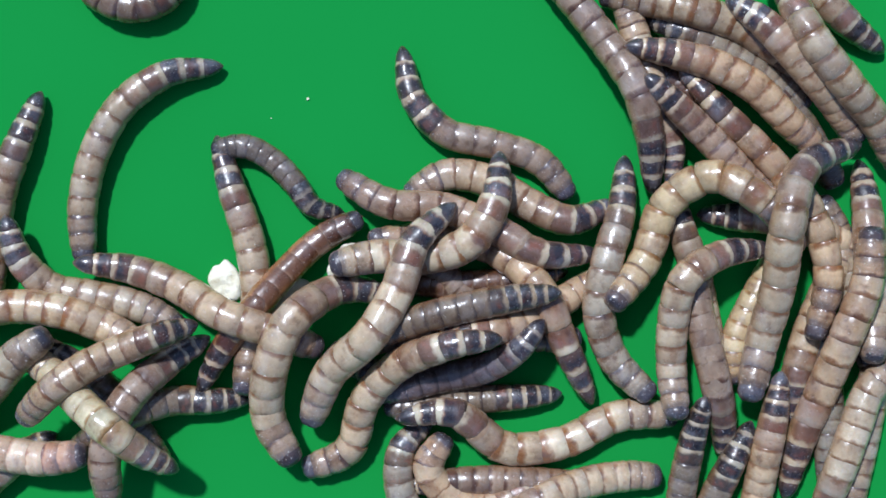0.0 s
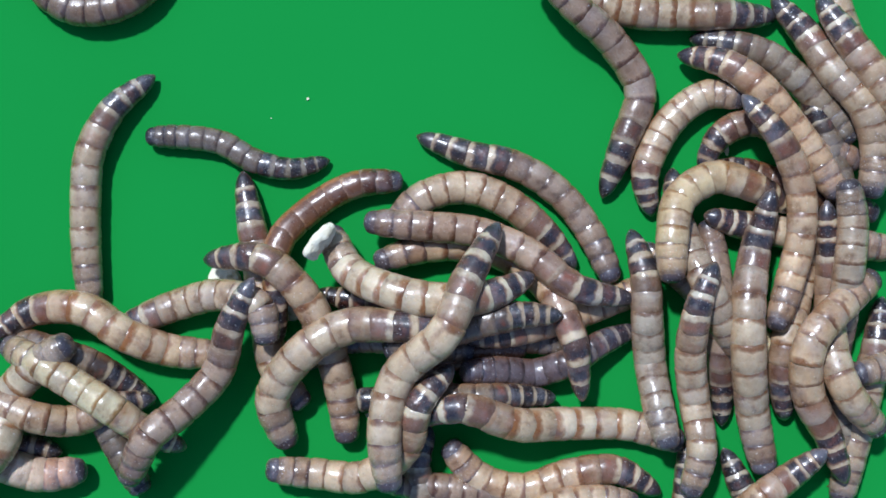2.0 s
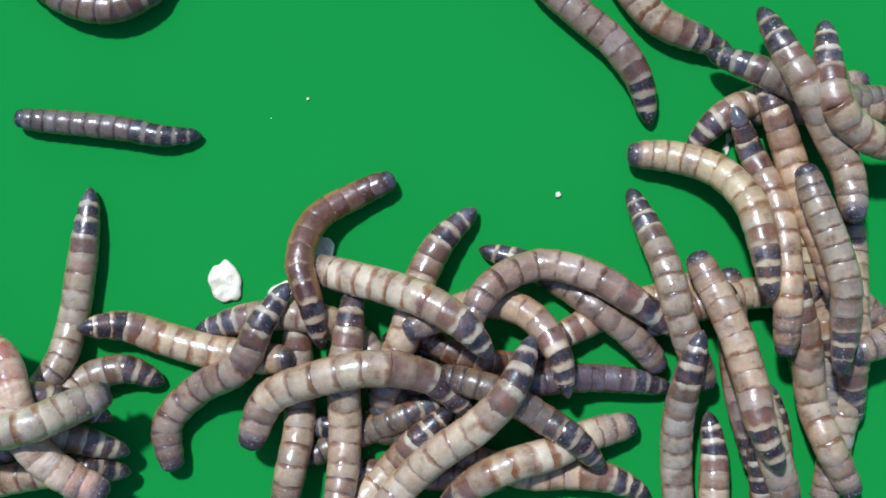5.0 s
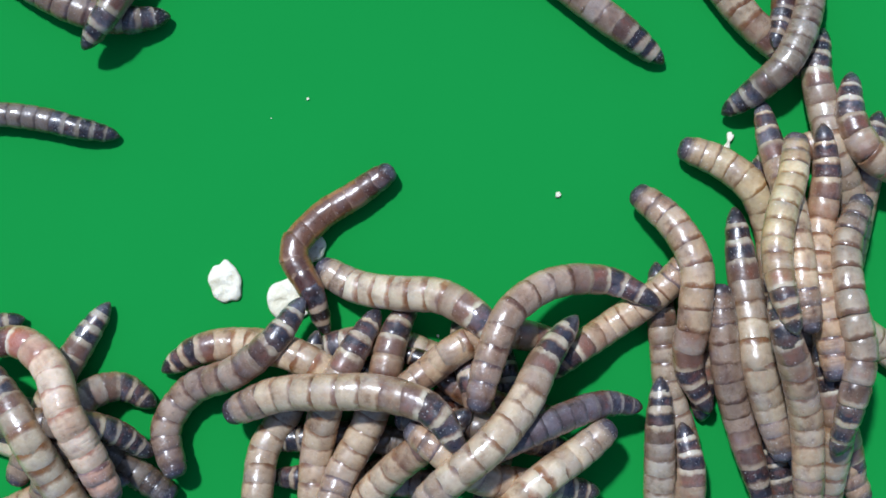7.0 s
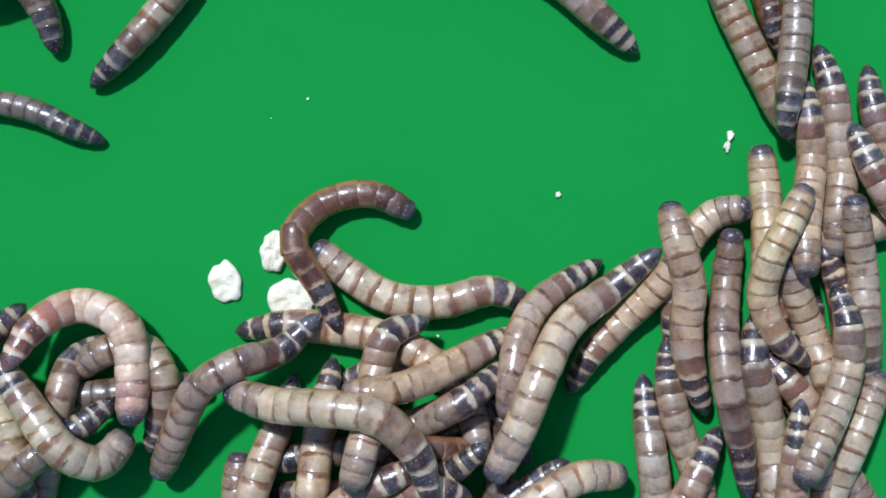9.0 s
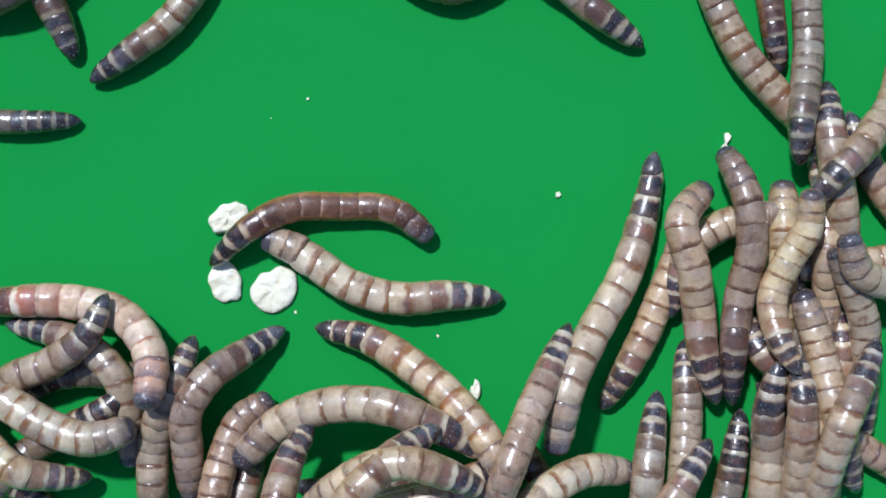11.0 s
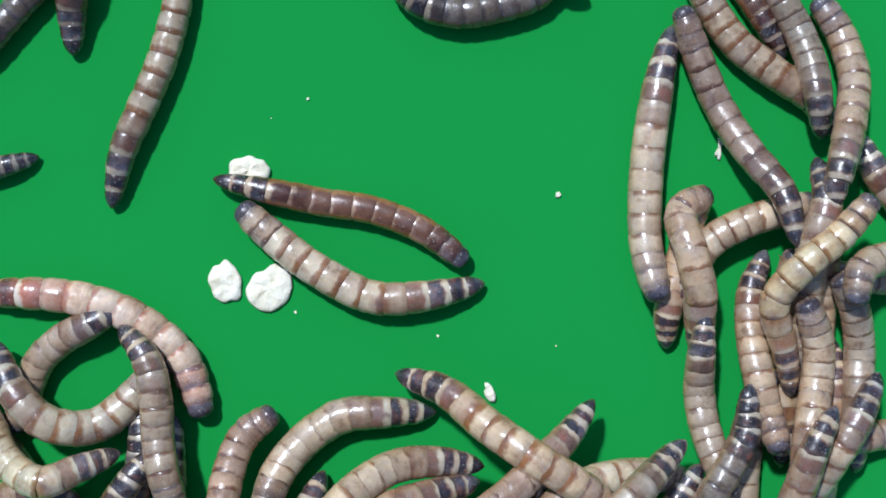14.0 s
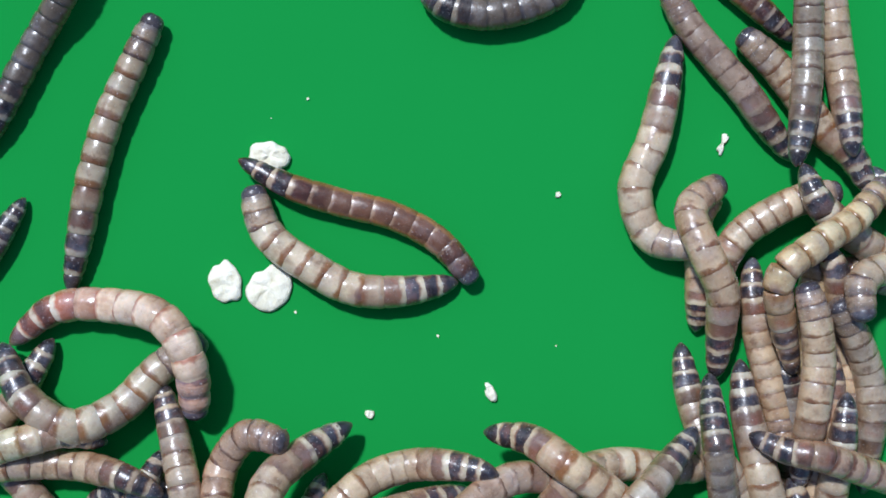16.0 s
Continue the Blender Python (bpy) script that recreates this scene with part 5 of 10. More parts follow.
    at('L10', 13.5, -463,-266,20, -480,-333,29, -487,-403,29, -493,-473,29, -502,-543,29, -510,-613,29)
    at('L10', 14.5, -490,-363,17, -484,-435,29, -484,-508,29, -487,-581,29, -494,-654,29, -503,-727,29)
    at('L10', 15.3, -484,-414,17, -479,-482,29, -483,-551,29, -488,-621,29, -495,-690,29, -503,-759,29)
    at('L10', 16, -484,-414,17, -479,-482,29, -483,-551,29, -488,-621,29, -495,-690,29, -503,-759,29)
    at('L11', 0, -357,-846,17, -356,-768,29, -356,-694,29, -357,-620,29, -355,-546,29, -326,-482,29)
    at('L11', 6.5, -332,-848,17, -337,-770,29, -344,-697,29, -350,-623,29, -360,-550,29, -367,-482,29)
    at('L11', 9, -359,-734,17, -357,-656,29, -356,-582,29, -360,-509,29, -367,-435,29, -362,-362,29)
    at('L11', 9.8, -383,-673,39, -375,-592,68, -366,-514,91, -366,-448,65, -363,-381,34, -335,-314,29)
    at('L11', 10.7, -409,-606,63, -398,-527,88, -391,-458,79, -380,-390,62, -357,-323,54, -307,-274,43)
    at('L11', 11.5, -437,-552,61, -422,-474,89, -407,-401,103, -389,-337,80, -357,-280,46, -294,-251,29)
    at('L11', 12.2, -415,-498,92, -409,-423,118, -396,-358,113, -373,-300,81, -331,-251,64, -258,-242,89)
    at('L11', 12.5, -417,-518,88, -406,-445,112, -396,-380,99, -382,-320,67, -344,-264,56, -281,-232,67)
    at('L11', 13, -424,-572,80, -412,-496,102, -407,-430,77, -394,-366,44, -358,-303,43, -294,-276,30)
    at('L11', 13.8, -406,-602,73, -391,-523,102, -382,-453,99, -373,-389,65, -347,-328,34, -294,-281,29)
    at('L11', 14.5, -399,-618,85, -388,-539,114, -381,-465,130, -380,-400,99, -364,-339,65, -302,-320,47)
    at('L11', 15.3, -409,-603,85, -397,-524,114, -392,-452,118, -384,-389,84, -348,-335,60, -277,-328,82)
    at('L11', 16, -402,-596,73, -394,-517,102, -390,-445,105, -383,-379,80, -336,-321,105, -264,-330,134)
    at('L12', 0, -343,-265,16, -410,-271,27, -478,-270,33, -536,-285,60, -598,-321,49, -660,-363,28)
    at('L12', 0.5, -424,-256,16, -490,-260,29, -551,-253,56, -617,-256,62, -692,-273,35, -762,-290,27)
    at('L12', 1, -503,-246,28, -564,-248,55, -627,-236,68, -699,-228,52, -775,-221,28, -844,-212,27)
    at('L12', 2, -521,-275,16, -574,-234,30, -627,-199,57, -691,-178,57, -765,-159,31, -832,-139,27)
    at('L12', 2.5, -523,-306,46, -563,-253,72, -619,-218,79, -680,-185,68, -751,-170,51, -827,-163,28)
    at('L12', 3, -559,-299,25, -612,-263,52, -668,-233,70, -726,-209,86, -792,-196,85, -869,-188,58)
    at('L12', 3.5, -582,-279,57, -639,-255,84, -695,-236,111, -758,-221,116, -832,-213,94, -909,-205,66)
    at('L12', 4, -625,-257,75, -680,-231,100, -740,-214,113, -811,-213,100, -890,-217,69, -970,-220,41)
    at('L12', 4.8, -590,-288,75, -644,-260,102, -702,-243,123, -777,-241,99, -856,-242,67, -935,-243,39)
    at('L12', 5.7, -557,-325,52, -612,-295,79, -672,-281,98, -742,-275,86, -819,-272,58, -898,-269,31)
    at('L12', 6.5, -520,-354,61, -574,-322,88, -631,-308,117, -701,-301,104, -778,-296,72, -856,-290,45)
    at('L12', 7, -516,-363,47, -567,-323,74, -623,-303,104, -690,-300,102, -767,-304,74, -845,-309,47)
    at('L12', 7.5, -507,-366,63, -553,-319,90, -607,-294,122, -671,-297,125, -747,-310,95, -823,-324,67)
    at('L12', 8.2, -511,-315,82, -570,-307,109, -627,-309,141, -688,-331,142, -756,-367,111, -825,-404,84)
    at('L12', 9, -575,-265,58, -625,-304,74, -675,-339,91, -722,-378,105, -771,-433,87, -822,-492,60)
    at('L12', 9.8, -554,-253,99, -607,-293,98, -669,-330,82, -717,-365,102, -767,-418,84, -818,-477,57)
    at('L12', 10.7, -548,-247,76, -600,-288,80, -669,-324,50, -730,-359,44, -771,-405,58, -821,-465,34)
    at('L12', 11.5, -547,-243,46, -600,-285,48, -661,-320,40, -723,-353,35, -775,-400,30, -818,-455,27)
    at('L12', 12.2, -509,-300,69, -557,-337,93, -616,-377,80, -676,-422,58, -726,-476,43, -773,-534,27)
    at('L12', 13, -480,-371,64, -533,-410,68, -578,-456,77, -619,-508,80, -670,-568,49, -719,-628,28)
    at('L12', 13.8, -494,-355,48, -539,-399,67, -579,-453,67, -616,-510,65, -661,-575,35, -701,-635,27)
    at('L12', 14.5, -505,-341,49, -545,-390,66, -580,-451,56, -619,-517,31, -652,-579,27, -684,-640,27)
    at('L12', 15.3, -499,-351,45, -534,-404,61, -573,-469,37, -606,-532,27, -637,-594,27, -668,-655,27)
    at('L12', 16, -494,-359,43, -523,-414,63, -559,-479,44, -594,-544,27, -624,-606,27, -655,-668,27)
    at('C1', 0, -73,358,16, -53,271,27, 6,208,27, 89,187,27, 171,157,27, 228,92,27)
    at('C1', 0.5, -81,323,16, -44,243,27, 31,199,27, 116,177,27, 193,136,27, 253,72,27)
    at('C1', 1, -80,262,16, -13,203,27, 70,177,27, 154,151,27, 226,103,27, 283,36,27)
    at('C1', 1.5, -63,233,16, 15,187,27, 102,162,27, 183,124,27, 248,63,27, 296,-13,27)
    at('C1', 2, -42,201,16, 46,170,27, 134,147,27, 210,97,27, 266,24,28, 301,-59,46)
    at('C1', 3, 28,161,16, 113,140,27, 193,105,27, 256,44,27, 314,-20,35, 368,-83,63)
    at('C1', 3.5, 115,175,16, 186,143,27, 247,94,27, 289,28,27, 328,-38,43, 372,-98,67)
    at('C1', 4, 122,152,31, 202,129,27, 265,75,27, 320,12,30, 365,-54,62, 380,-131,87)
    at('C1', 4.8, 83,30,16, 159,7,27, 226,-33,29, 285,-81,55, 344,-132,54, 390,-199,34)
    at('C1', 5.7, 45,-109,16, 115,-131,27, 185,-154,27, 251,-187,27, 316,-222,27, 376,-264,27)
    at('C1', 6.5, 16,-228,58, 80,-247,68, 148,-258,55, 215,-280,29, 282,-300,27, 348,-320,27)
    at('C1', 7, 25,-124,69, 39,-188,96, 58,-248,120, 72,-316,103, 84,-387,71, 97,-459,43)
    at('C1', 7.5, 79,-195,87, 30,-237,110, -19,-285,94, -72,-331,63, -129,-376,35, -184,-418,27)
    at('C1', 8.2, 87,-175,68, 35,-216,94, -19,-255,98, -71,-301,71, -126,-347,39, -183,-388,27)
    at('C1', 9, 106,-200,87, 62,-241,111, 12,-274,115, -43,-301,96, -98,-325,104, -138,-364,129)
    at('C1', 9.8, 118,-264,139, 67,-295,160, 12,-324,143, -46,-343,148, -104,-363,144, -155,-399,135)
    at('C1', 10.7, 135,-354,82, 74,-374,101, 11,-389,120, -51,-403,120, -114,-421,105, -175,-445,97)
    at('C1', 11.5, 144,-434,71, 77,-440,94, 11,-449,94, -55,-459,90, -122,-469,88, -189,-483,70)
    at('C1', 16, 143,-480,82, 76,-479,90, 10,-493,73, -57,-505,66, -123,-515,65, -190,-526,64)
    at('C2', 0, 304,80,24, 226,51,48, 152,79,34, 84,120,30, 5,131,30, -64,92,30)
    at('C2', 0.5, 322,56,34, 242,45,56, 169,70,36, 101,109,30, 26,127,30, -49,102,30)
    at('C2', 1, 310,16,50, 231,42,66, 156,74,72, 88,115,45, 7,121,45, -68,90,73)
    at('C2', 1.5, 272,-10,59, 203,35,82, 135,77,66, 63,112,43, -17,103,75, -82,58,94)
    at('C2', 2, 234,-31,18, 179,30,30, 115,82,30, 39,109,30, -39,89,38, -95,31,32)
    at('C2', 2.5, 247,-14,21, 181,48,38, 104,93,38, 17,101,31, -58,56,30, -85,-29,30)
    at('C2', 3, 234,16,45, 172,65,53, 98,92,42, 21,86,30, -38,34,30, -66,-39,30)
    at('C2', 3.5, 194,96,43, 122,115,36, 48,117,30, -12,73,30, -43,6,30, -46,-69,30)
    at('C2', 4, 128,141,18, 58,108,30, 7,52,30, -12,-22,30, -33,-95,37, -54,-168,30)
    at('C2', 4.8, 69,83,18, 8,29,30, -32,-41,39, -52,-116,74, -78,-192,66, -102,-272,35)
    at('C2', 5.7, -10,11,19, -52,-63,49, -74,-142,83, -98,-224,68, -131,-305,45, -156,-389,31)
    at('C2', 6.5, -88,-61,59, -107,-145,87, -113,-235,64, -140,-322,47, -174,-396,84, -199,-476,102)
    at('C2', 7, -51,-82,45, -87,-157,76, -106,-238,90, -137,-319,75, -177,-392,79, -203,-465,108)
    at('C2', 7.5, -19,-109,43, -70,-171,69, -101,-242,98, -131,-310,136, -174,-378,129, -207,-454,114)
    at('C2', 8.2, -26,-111,93, -83,-151,113, -112,-217,89, -125,-289,78, -147,-356,81, -175,-420,90)
    at('C2', 9, -31,-125,80, -94,-150,99, -116,-215,104, -121,-279,137, -136,-340,166, -154,-404,170)
    at('C2', 9.8, -20,-189,122, -81,-217,151, -115,-271,185, -137,-334,193, -169,-399,170, -202,-467,142)
    at('C2', 10.7, -11,-265,162, -70,-296,192, -116,-340,224, -157,-396,218, -203,-458,184, -250,-519,154)
    at('C2', 11.5, -6,-336,193, -64,-369,223, -119,-401,258, -172,-447,251, -228,-500,215, -286,-553,185)
    at('C2', 12.2, 28,-353,195, -36,-378,225, -96,-402,259, -156,-439,249, -219,-482,214, -284,-525,183)
    at('C2', 13, 62,-381,166, -6,-395,197, -73,-414,210, -141,-444,177, -212,-475,141, -285,-506,111)
    at('C2', 13.8, 58,-392,141, -11,-406,171, -78,-422,201, -147,-449,177, -218,-479,142, -291,-508,111)
    at('C2', 14.5, 54,-401,126, -16,-415,156, -83,-430,185, -153,-456,162, -225,-486,126, -299,-515,96)
    at('C2', 16, 44,-413,126, -26,-426,156, -93,-440,184, -164,-465,158, -237,-494,122, -311,-521,92)
    at('C3', 0, 265,-274,24, 214,-168,67, 168,-68,77, 86,-1,38, -23,20,29, -134,16,43)
    at('C3', 0.5, 279,-260,56, 224,-157,99, 172,-63,87, 86,0,38, -24,19,28, -137,21,28)
    at('C3', 1, 246,-246,69, 218,-140,107, 167,-51,83, 76,-2,37, -32,11,28, -140,23,28)
    at('C3', 1.5, 246,-255,61, 222,-147,93, 173,-57,59, 83,-4,33, -25,7,50, -134,-1,29)
    at('C3', 2, 245,-263,56, 226,-154,85, 178,-62,54, 90,-5,28, -18,3,35, -122,-24,45)
    at('C3', 2.5, 239,-249,85, 226,-150,106, 186,-63,89, 103,-17,66, 4,-23,51, -93,-44,67)
    at('C3', 3, 213,-236,70, 214,-146,97, 186,-66,85, 112,-26,45, 24,-36,33, -59,-68,60)
    at('C3', 3.5, 217,-265,56, 218,-175,89, 194,-93,84, 130,-39,52, 43,-37,81, -38,-65,114)
    at('C3', 4, 197,-244,83, 185,-168,103, 152,-105,80, 88,-69,47, 14,-73,63, -53,-107,79)
    at('C3', 4.8, 213,-250,80, 195,-175,86, 153,-115,60, 82,-90,56, 7,-104,92, -61,-134,120)
    at('C3', 5.7, 228,-252,87, 202,-178,96, 151,-124,76, 77,-114,65, 4,-141,91, -67,-168,120)
    at('C3', 6.5, 240,-250,99, 210,-182,74, 151,-134,52, 74,-134,83, 6,-172,111, -66,-195,138)
    at('C3', 7, 241,-187,36, 172,-157,65, 99,-146,99, 33,-165,127, -23,-208,113, -80,-248,120)
    at('C3', 7.5, 168,-120,19, 105,-141,45, 47,-167,75, -6,-200,101, -51,-239,129, -89,-284,153)
    at('C3', 8.2, 151,-134,43, 85,-138,69, 25,-160,100, -28,-194,117, -82,-226,124, -139,-254,122)
    at('C3', 9, 130,-146,57, 71,-173,83, 14,-200,112, -43,-226,133, -102,-239,161, -165,-241,155)
    at('C3', 9.8, 120,-223,146, 62,-248,171, 6,-277,174, -53,-300,173, -115,-318,161, -181,-328,135)
    at('C3', 10.7, 117,-321,114, 56,-346,141, -3,-372,163, -65,-392,160, -130,-410,145, -195,-423,136)
    at('C3', 11.5, 112,-405,116, 50,-431,136, -11,-461,132, -77,-479,127, -144,-497,115, -212,-518,96)
    at('C3', 16, 112,-462,122, 44,-469,125, -22,-488,112, -90,-500,108, -158,-508,106, -227,-518,100)
    at('C4', 0, 272,-9,39, 171,-8,75, 87,37,67, -2,73,55, -98,81,60, -185,130,34)
    at('C4', 0.5, 292,-17,34, 190,-10,72, 103,34,72, 13,71,54, -84,81,67, -173,119,76)
    at('C4', 1, 316,-24,28, 215,-5,38, 123,39,52, 27,66,29, -75,75,38, -170,102,71)
    at('C4', 1.5, 323,-57,55, 223,-37,65, 137,14,69, 43,47,66, -57,57,54, -156,76,46)
    at('C4', 2, 330,-88,67, 231,-67,88, 152,-10,78, 61,29,65, -38,40,70, -138,48,67)
    at('C4', 2.5, 368,-108,60, 271,-108,72, 202,-44,46, 126,14,35, 29,29,34, -68,26,65)
    at('C4', 3, 432,-78,72, 336,-87,89, 255,-48,56, 172,1,78, 79,11,71, -4,-29,76)
    at('C4', 3.5, 433,-149,68, 346,-101,95, 276,-43,65, 197,4,30, 102,11,28, 31,-49,28)
    at('C4', 4, 441,-173,21, 351,-115,56, 282,-46,43, 201,7,29, 103,-8,55, 50,-87,88)
    at('C4', 4.8, 424,-157,58, 340,-97,91, 261,-45,85, 172,-20,67, 83,-57,93, 38,-137,116)
    at('C4', 5.7, 398,-136,86, 329,-76,69, 244,-46,36, 148,-50,68, 73,-107,106, 37,-191,108)
    at('C4', 6.5, 367,-118,105, 306,-56,80, 218,-45,53, 130,-75,91, 73,-145,128, 44,-229,138)
    at('C4', 7, 371,-93,90, 289,-56,73, 192,-58,110, 115,-104,154, 78,-185,169, 55,-270,180)
    at('C4', 7.5, 371,-65,17, 272,-57,33, 174,-75,45, 107,-136,60, 89,-224,90, 71,-309,120)
    at('C4', 8.2, 327,-26,17, 240,-43,32, 160,-79,70, 113,-147,97, 99,-228,103, 82,-306,134)
    at('C4', 9, 277,-26,17, 217,-62,35, 162,-103,66, 131,-160,97, 119,-224,114, 113,-292,93)
    at('C4', 9.8, 253,-69,80, 203,-115,107, 157,-163,140, 128,-219,172, 111,-281,178, 98,-348,152)
    at('C4', 10.7, 229,-122,81, 192,-179,109, 157,-234,142, 129,-291,174, 106,-350,192, 85,-415,168)
    at('C4', 11.5, 201,-171,113, 179,-234,141, 154,-293,175, 129,-349,208, 100,-405,226, 72,-468,202)
    at('C4', 12.2, 232,-238,94, 199,-296,122, 159,-348,156, 115,-393,188, 64,-435,191, 12,-482,163)
    at('C4', 13, 240,-243,80, 205,-300,109, 165,-353,142, 118,-396,169, 66,-439,167, 14,-487,139)
    at('C4', 13.8, 259,-272,83, 214,-323,112, 163,-366,145, 113,-406,174, 59,-443,188, 4,-486,162)
    at('C4', 14.5, 242,-258,65, 203,-314,94, 154,-360,127, 107,-404,160, 57,-448,165, 7,-498,138)
    at('C4', 15.3, 198,-301,41, 166,-361,70, 126,-413,102, 79,-463,102, 33,-522,70, -15,-581,41)
    at('C4', 16, 261,-382,82, 191,-391,110, 120,-387,144, 62,-413,177, 14,-457,189, -32,-511,163)
    at('C5', 0, 219,-40,15, 155,-50,25, 92,-59,25, 28,-64,25, -35,-61,25, -99,-56,25)
    at('C5', 1, 199,-60,15, 134,-65,25, 71,-69,25, 7,-74,25, -57,-78,25, -120,-83,25)
    at('C5', 1.5, -9,72,15, -12,8,25, -13,-55,47, -17,-116,76, -23,-178,83, -29,-242,59)
    at('C5', 2, -227,-80,15, -163,-90,25, -99,-97,32, -37,-110,55, 24,-126,44, 86,-143,25)
    at('C5', 2.5, -157,-100,15, -94,-113,31, -30,-116,53, 33,-116,60, 96,-116,50, 161,-118,27)
    at('C5', 3, -84,-120,32, -23,-135,56, 39,-134,68, 99,-121,89, 160,-106,79, 223,-91,54)
    at('C5', 4, -105,-151,15, -42,-140,36, 20,-150,61, 81,-159,65, 145,-158,46, 210,-158,26)
    at('C5', 5.7, -95,-146,58, -34,-162,61, 17,-197,62, 74,-221,62, 137,-234,39, 201,-247,25)
    at('C5', 6.5, -83,-148,57, -27,-175,69, 17,-217,88, 69,-246,102, 129,-265,78, 192,-285,53)
    at('C5', 7, -74,-180,61, -17,-205,69, 32,-243,79, 87,-269,86, 149,-287,60, 212,-306,35)
    at('C5', 7.5, -64,-216,37, -6,-238,62, 47,-267,89, 104,-288,96, 166,-305,70, 230,-323,45)
    at('C5', 9, -142,-324,79, -83,-334,103, -25,-345,100, 35,-354,71, 96,-359,41, 157,-367,25)
    at('C5', 9.8, -122,-374,72, -64,-379,95, -8,-389,95, 50,-404,67, 109,-419,37, 167,-433,25)
    at('C5', 10.7, 52,-379,76, 104,-348,55, 149,-388,31, 186,-435,44, 227,-489,30, 266,-540,25)
    at('C5', 11.5, 112,-403,124, 145,-356,99, 173,-402,71, 193,-465,55, 212,-524,59, 233,-590,36)
    at('C5', 12.2, 102,-411,130, 143,-369,106, 181,-413,76, 213,-473,52, 245,-532,37, 277,-590,25)
    at('C5', 14.5, 93,-447,144, 152,-431,123, 210,-455,94, 271,-487,64, 332,-519,35, 392,-548,25)
    at('C5', 16, 112,-481,120, 175,-487,96, 240,-494,67, 307,-501,37, 372,-503,25, 436,-503,25)
    at('B1', 0, -78,-297,61, 20,-288,63, 109,-352,34, 214,-344,30, 312,-298,30, 419,-296,30)
    at('B1', 0.5, -80,-299,69, 18,-285,76, 110,-344,39, 215,-335,30, 319,-310,30, 423,-335,30)
    at('B1', 1, -81,-306,53, 17,-286,58, 112,-337,33, 216,-327,30, 321,-322,30, 414,-373,30)
    at('B1', 1.5, -70,-259,96, 28,-261,102, 124,-297,57, 226,-308,30, 323,-337,30, 407,-390,38)
    at('B1', 2, -61,-298,85, 33,-273,114, 127,-304,86, 231,-309,41, 333,-314,31, 426,-344,44)
    at('B1', 2.5, -56,-344,93, 26,-298,86, 123,-315,54, 223,-319,31, 321,-317,30, 414,-349,30)
    at('B1', 3, -42,-392,56, 23,-320,83, 117,-322,53, 214,-328,30, 308,-320,30, 399,-351,30)
    at('B1', 3.5, -46,-428,51, 13,-350,71, 106,-337,37, 200,-342,30, 294,-321,30, 389,-339,30)
    at('B1', 4, -26,-437,52, 29,-375,42, 108,-348,30, 192,-351,33, 273,-327,30, 358,-326,30)
    at('B1', 4.8, -18,-482,28, 36,-415,60, 107,-374,73, 186,-358,63, 262,-328,45, 344,-313,30)
    at('B1', 5.7, -4,-524,29, 50,-460,60, 110,-406,95, 176,-368,93, 246,-333,58, 320,-303,31)
    at('B1', 6.5, 11,-556,36, 64,-496,62, 118,-445,51, 173,-395,31, 231,-345,43, 288,-296,67)
    at('B1', 7, 26,-565,73, 73,-501,103, 119,-437,138, 172,-388,139, 233,-349,113, 291,-303,103)
    at('B1', 7.5, 44,-597,23, 86,-527,53, 127,-457,87, 184,-409,89, 247,-371,70, 307,-325,40)
    at('B1', 8.2, 9,-595,18, 62,-533,46, 113,-474,68, 174,-431,55, 243,-401,41, 311,-367,44)
    at('B1', 9, 37,-621,28, 81,-551,58, 124,-484,85, 175,-429,98, 241,-396,86, 319,-398,59)
    at('B1', 9.8, 44,-609,57, 86,-540,87, 126,-471,121, 177,-418,128, 244,-390,98, 322,-394,68)
    at('B1', 10.7, 52,-600,76, 92,-530,107, 130,-463,130, 183,-416,108, 252,-390,72, 332,-397,42)
    at('B1', 11.5, 58,-576,152, 94,-507,182, 129,-440,214, 179,-394,197, 246,-369,162, 322,-378,132)
    at('B1', 12.2, 52,-586,123, 95,-521,153, 138,-460,171, 191,-415,142, 258,-387,106, 336,-393,76)
    at('B1', 13, 46,-588,118, 96,-528,148, 144,-472,171, 198,-427,141, 263,-397,105, 341,-398,75)
    at('B1', 13.8, 96,-546,115, 143,-485,144, 193,-433,139, 260,-405,104, 337,-395,69, 417,-409,39)
    at('B1', 14.5, 141,-508,115, 186,-446,139, 237,-397,115, 312,-385,80, 392,-396,45, 469,-417,30)
    at('B1', 15.3, 139,-505,93, 186,-444,117, 239,-395,93, 314,-383,58, 393,-393,33, 465,-399,52)
    at('B1', 16, 136,-495,101, 184,-435,131, 233,-382,135, 306,-371,101, 386,-383,65, 468,-391,35)
    at('B2', 0, 209,-260,15, 145,-264,25, 83,-268,25, 20,-273,26, -42,-281,31, -105,-281,26)
    at('B2', 0.5, 200,-254,15, 137,-261,25, 74,-269,25, 11,-274,39, -52,-280,41, -115,-283,26)
    at('B2', 1, 192,-247,15, 128,-258,25, 65,-269,25, 2,-278,25, -62,-281,25, -125,-285,25)
    at('B2', 1.5, 196,-257,15, 131,-261,25, 67,-264,44, 4,-266,74, -58,-268,72, -122,-273,47)
    at('B2', 2, 197,-265,35, 132,-259,59, 68,-258,84, 6,-260,75, -57,-264,45, -121,-266,26)
    at('B2', 2.5, 197,-271,15, 132,-272,26, 68,-276,46, 6,-289,34, -56,-304,25, -118,-319,25)
    at('B2', 3, 143,-271,15, 79,-279,38, 17,-291,59, -44,-309,42, -106,-327,25, -168,-343,25)
    at('B2', 3.5, 90,-246,15, 28,-262,27, -33,-273,53, -95,-286,49, -157,-308,27, -218,-327,25)
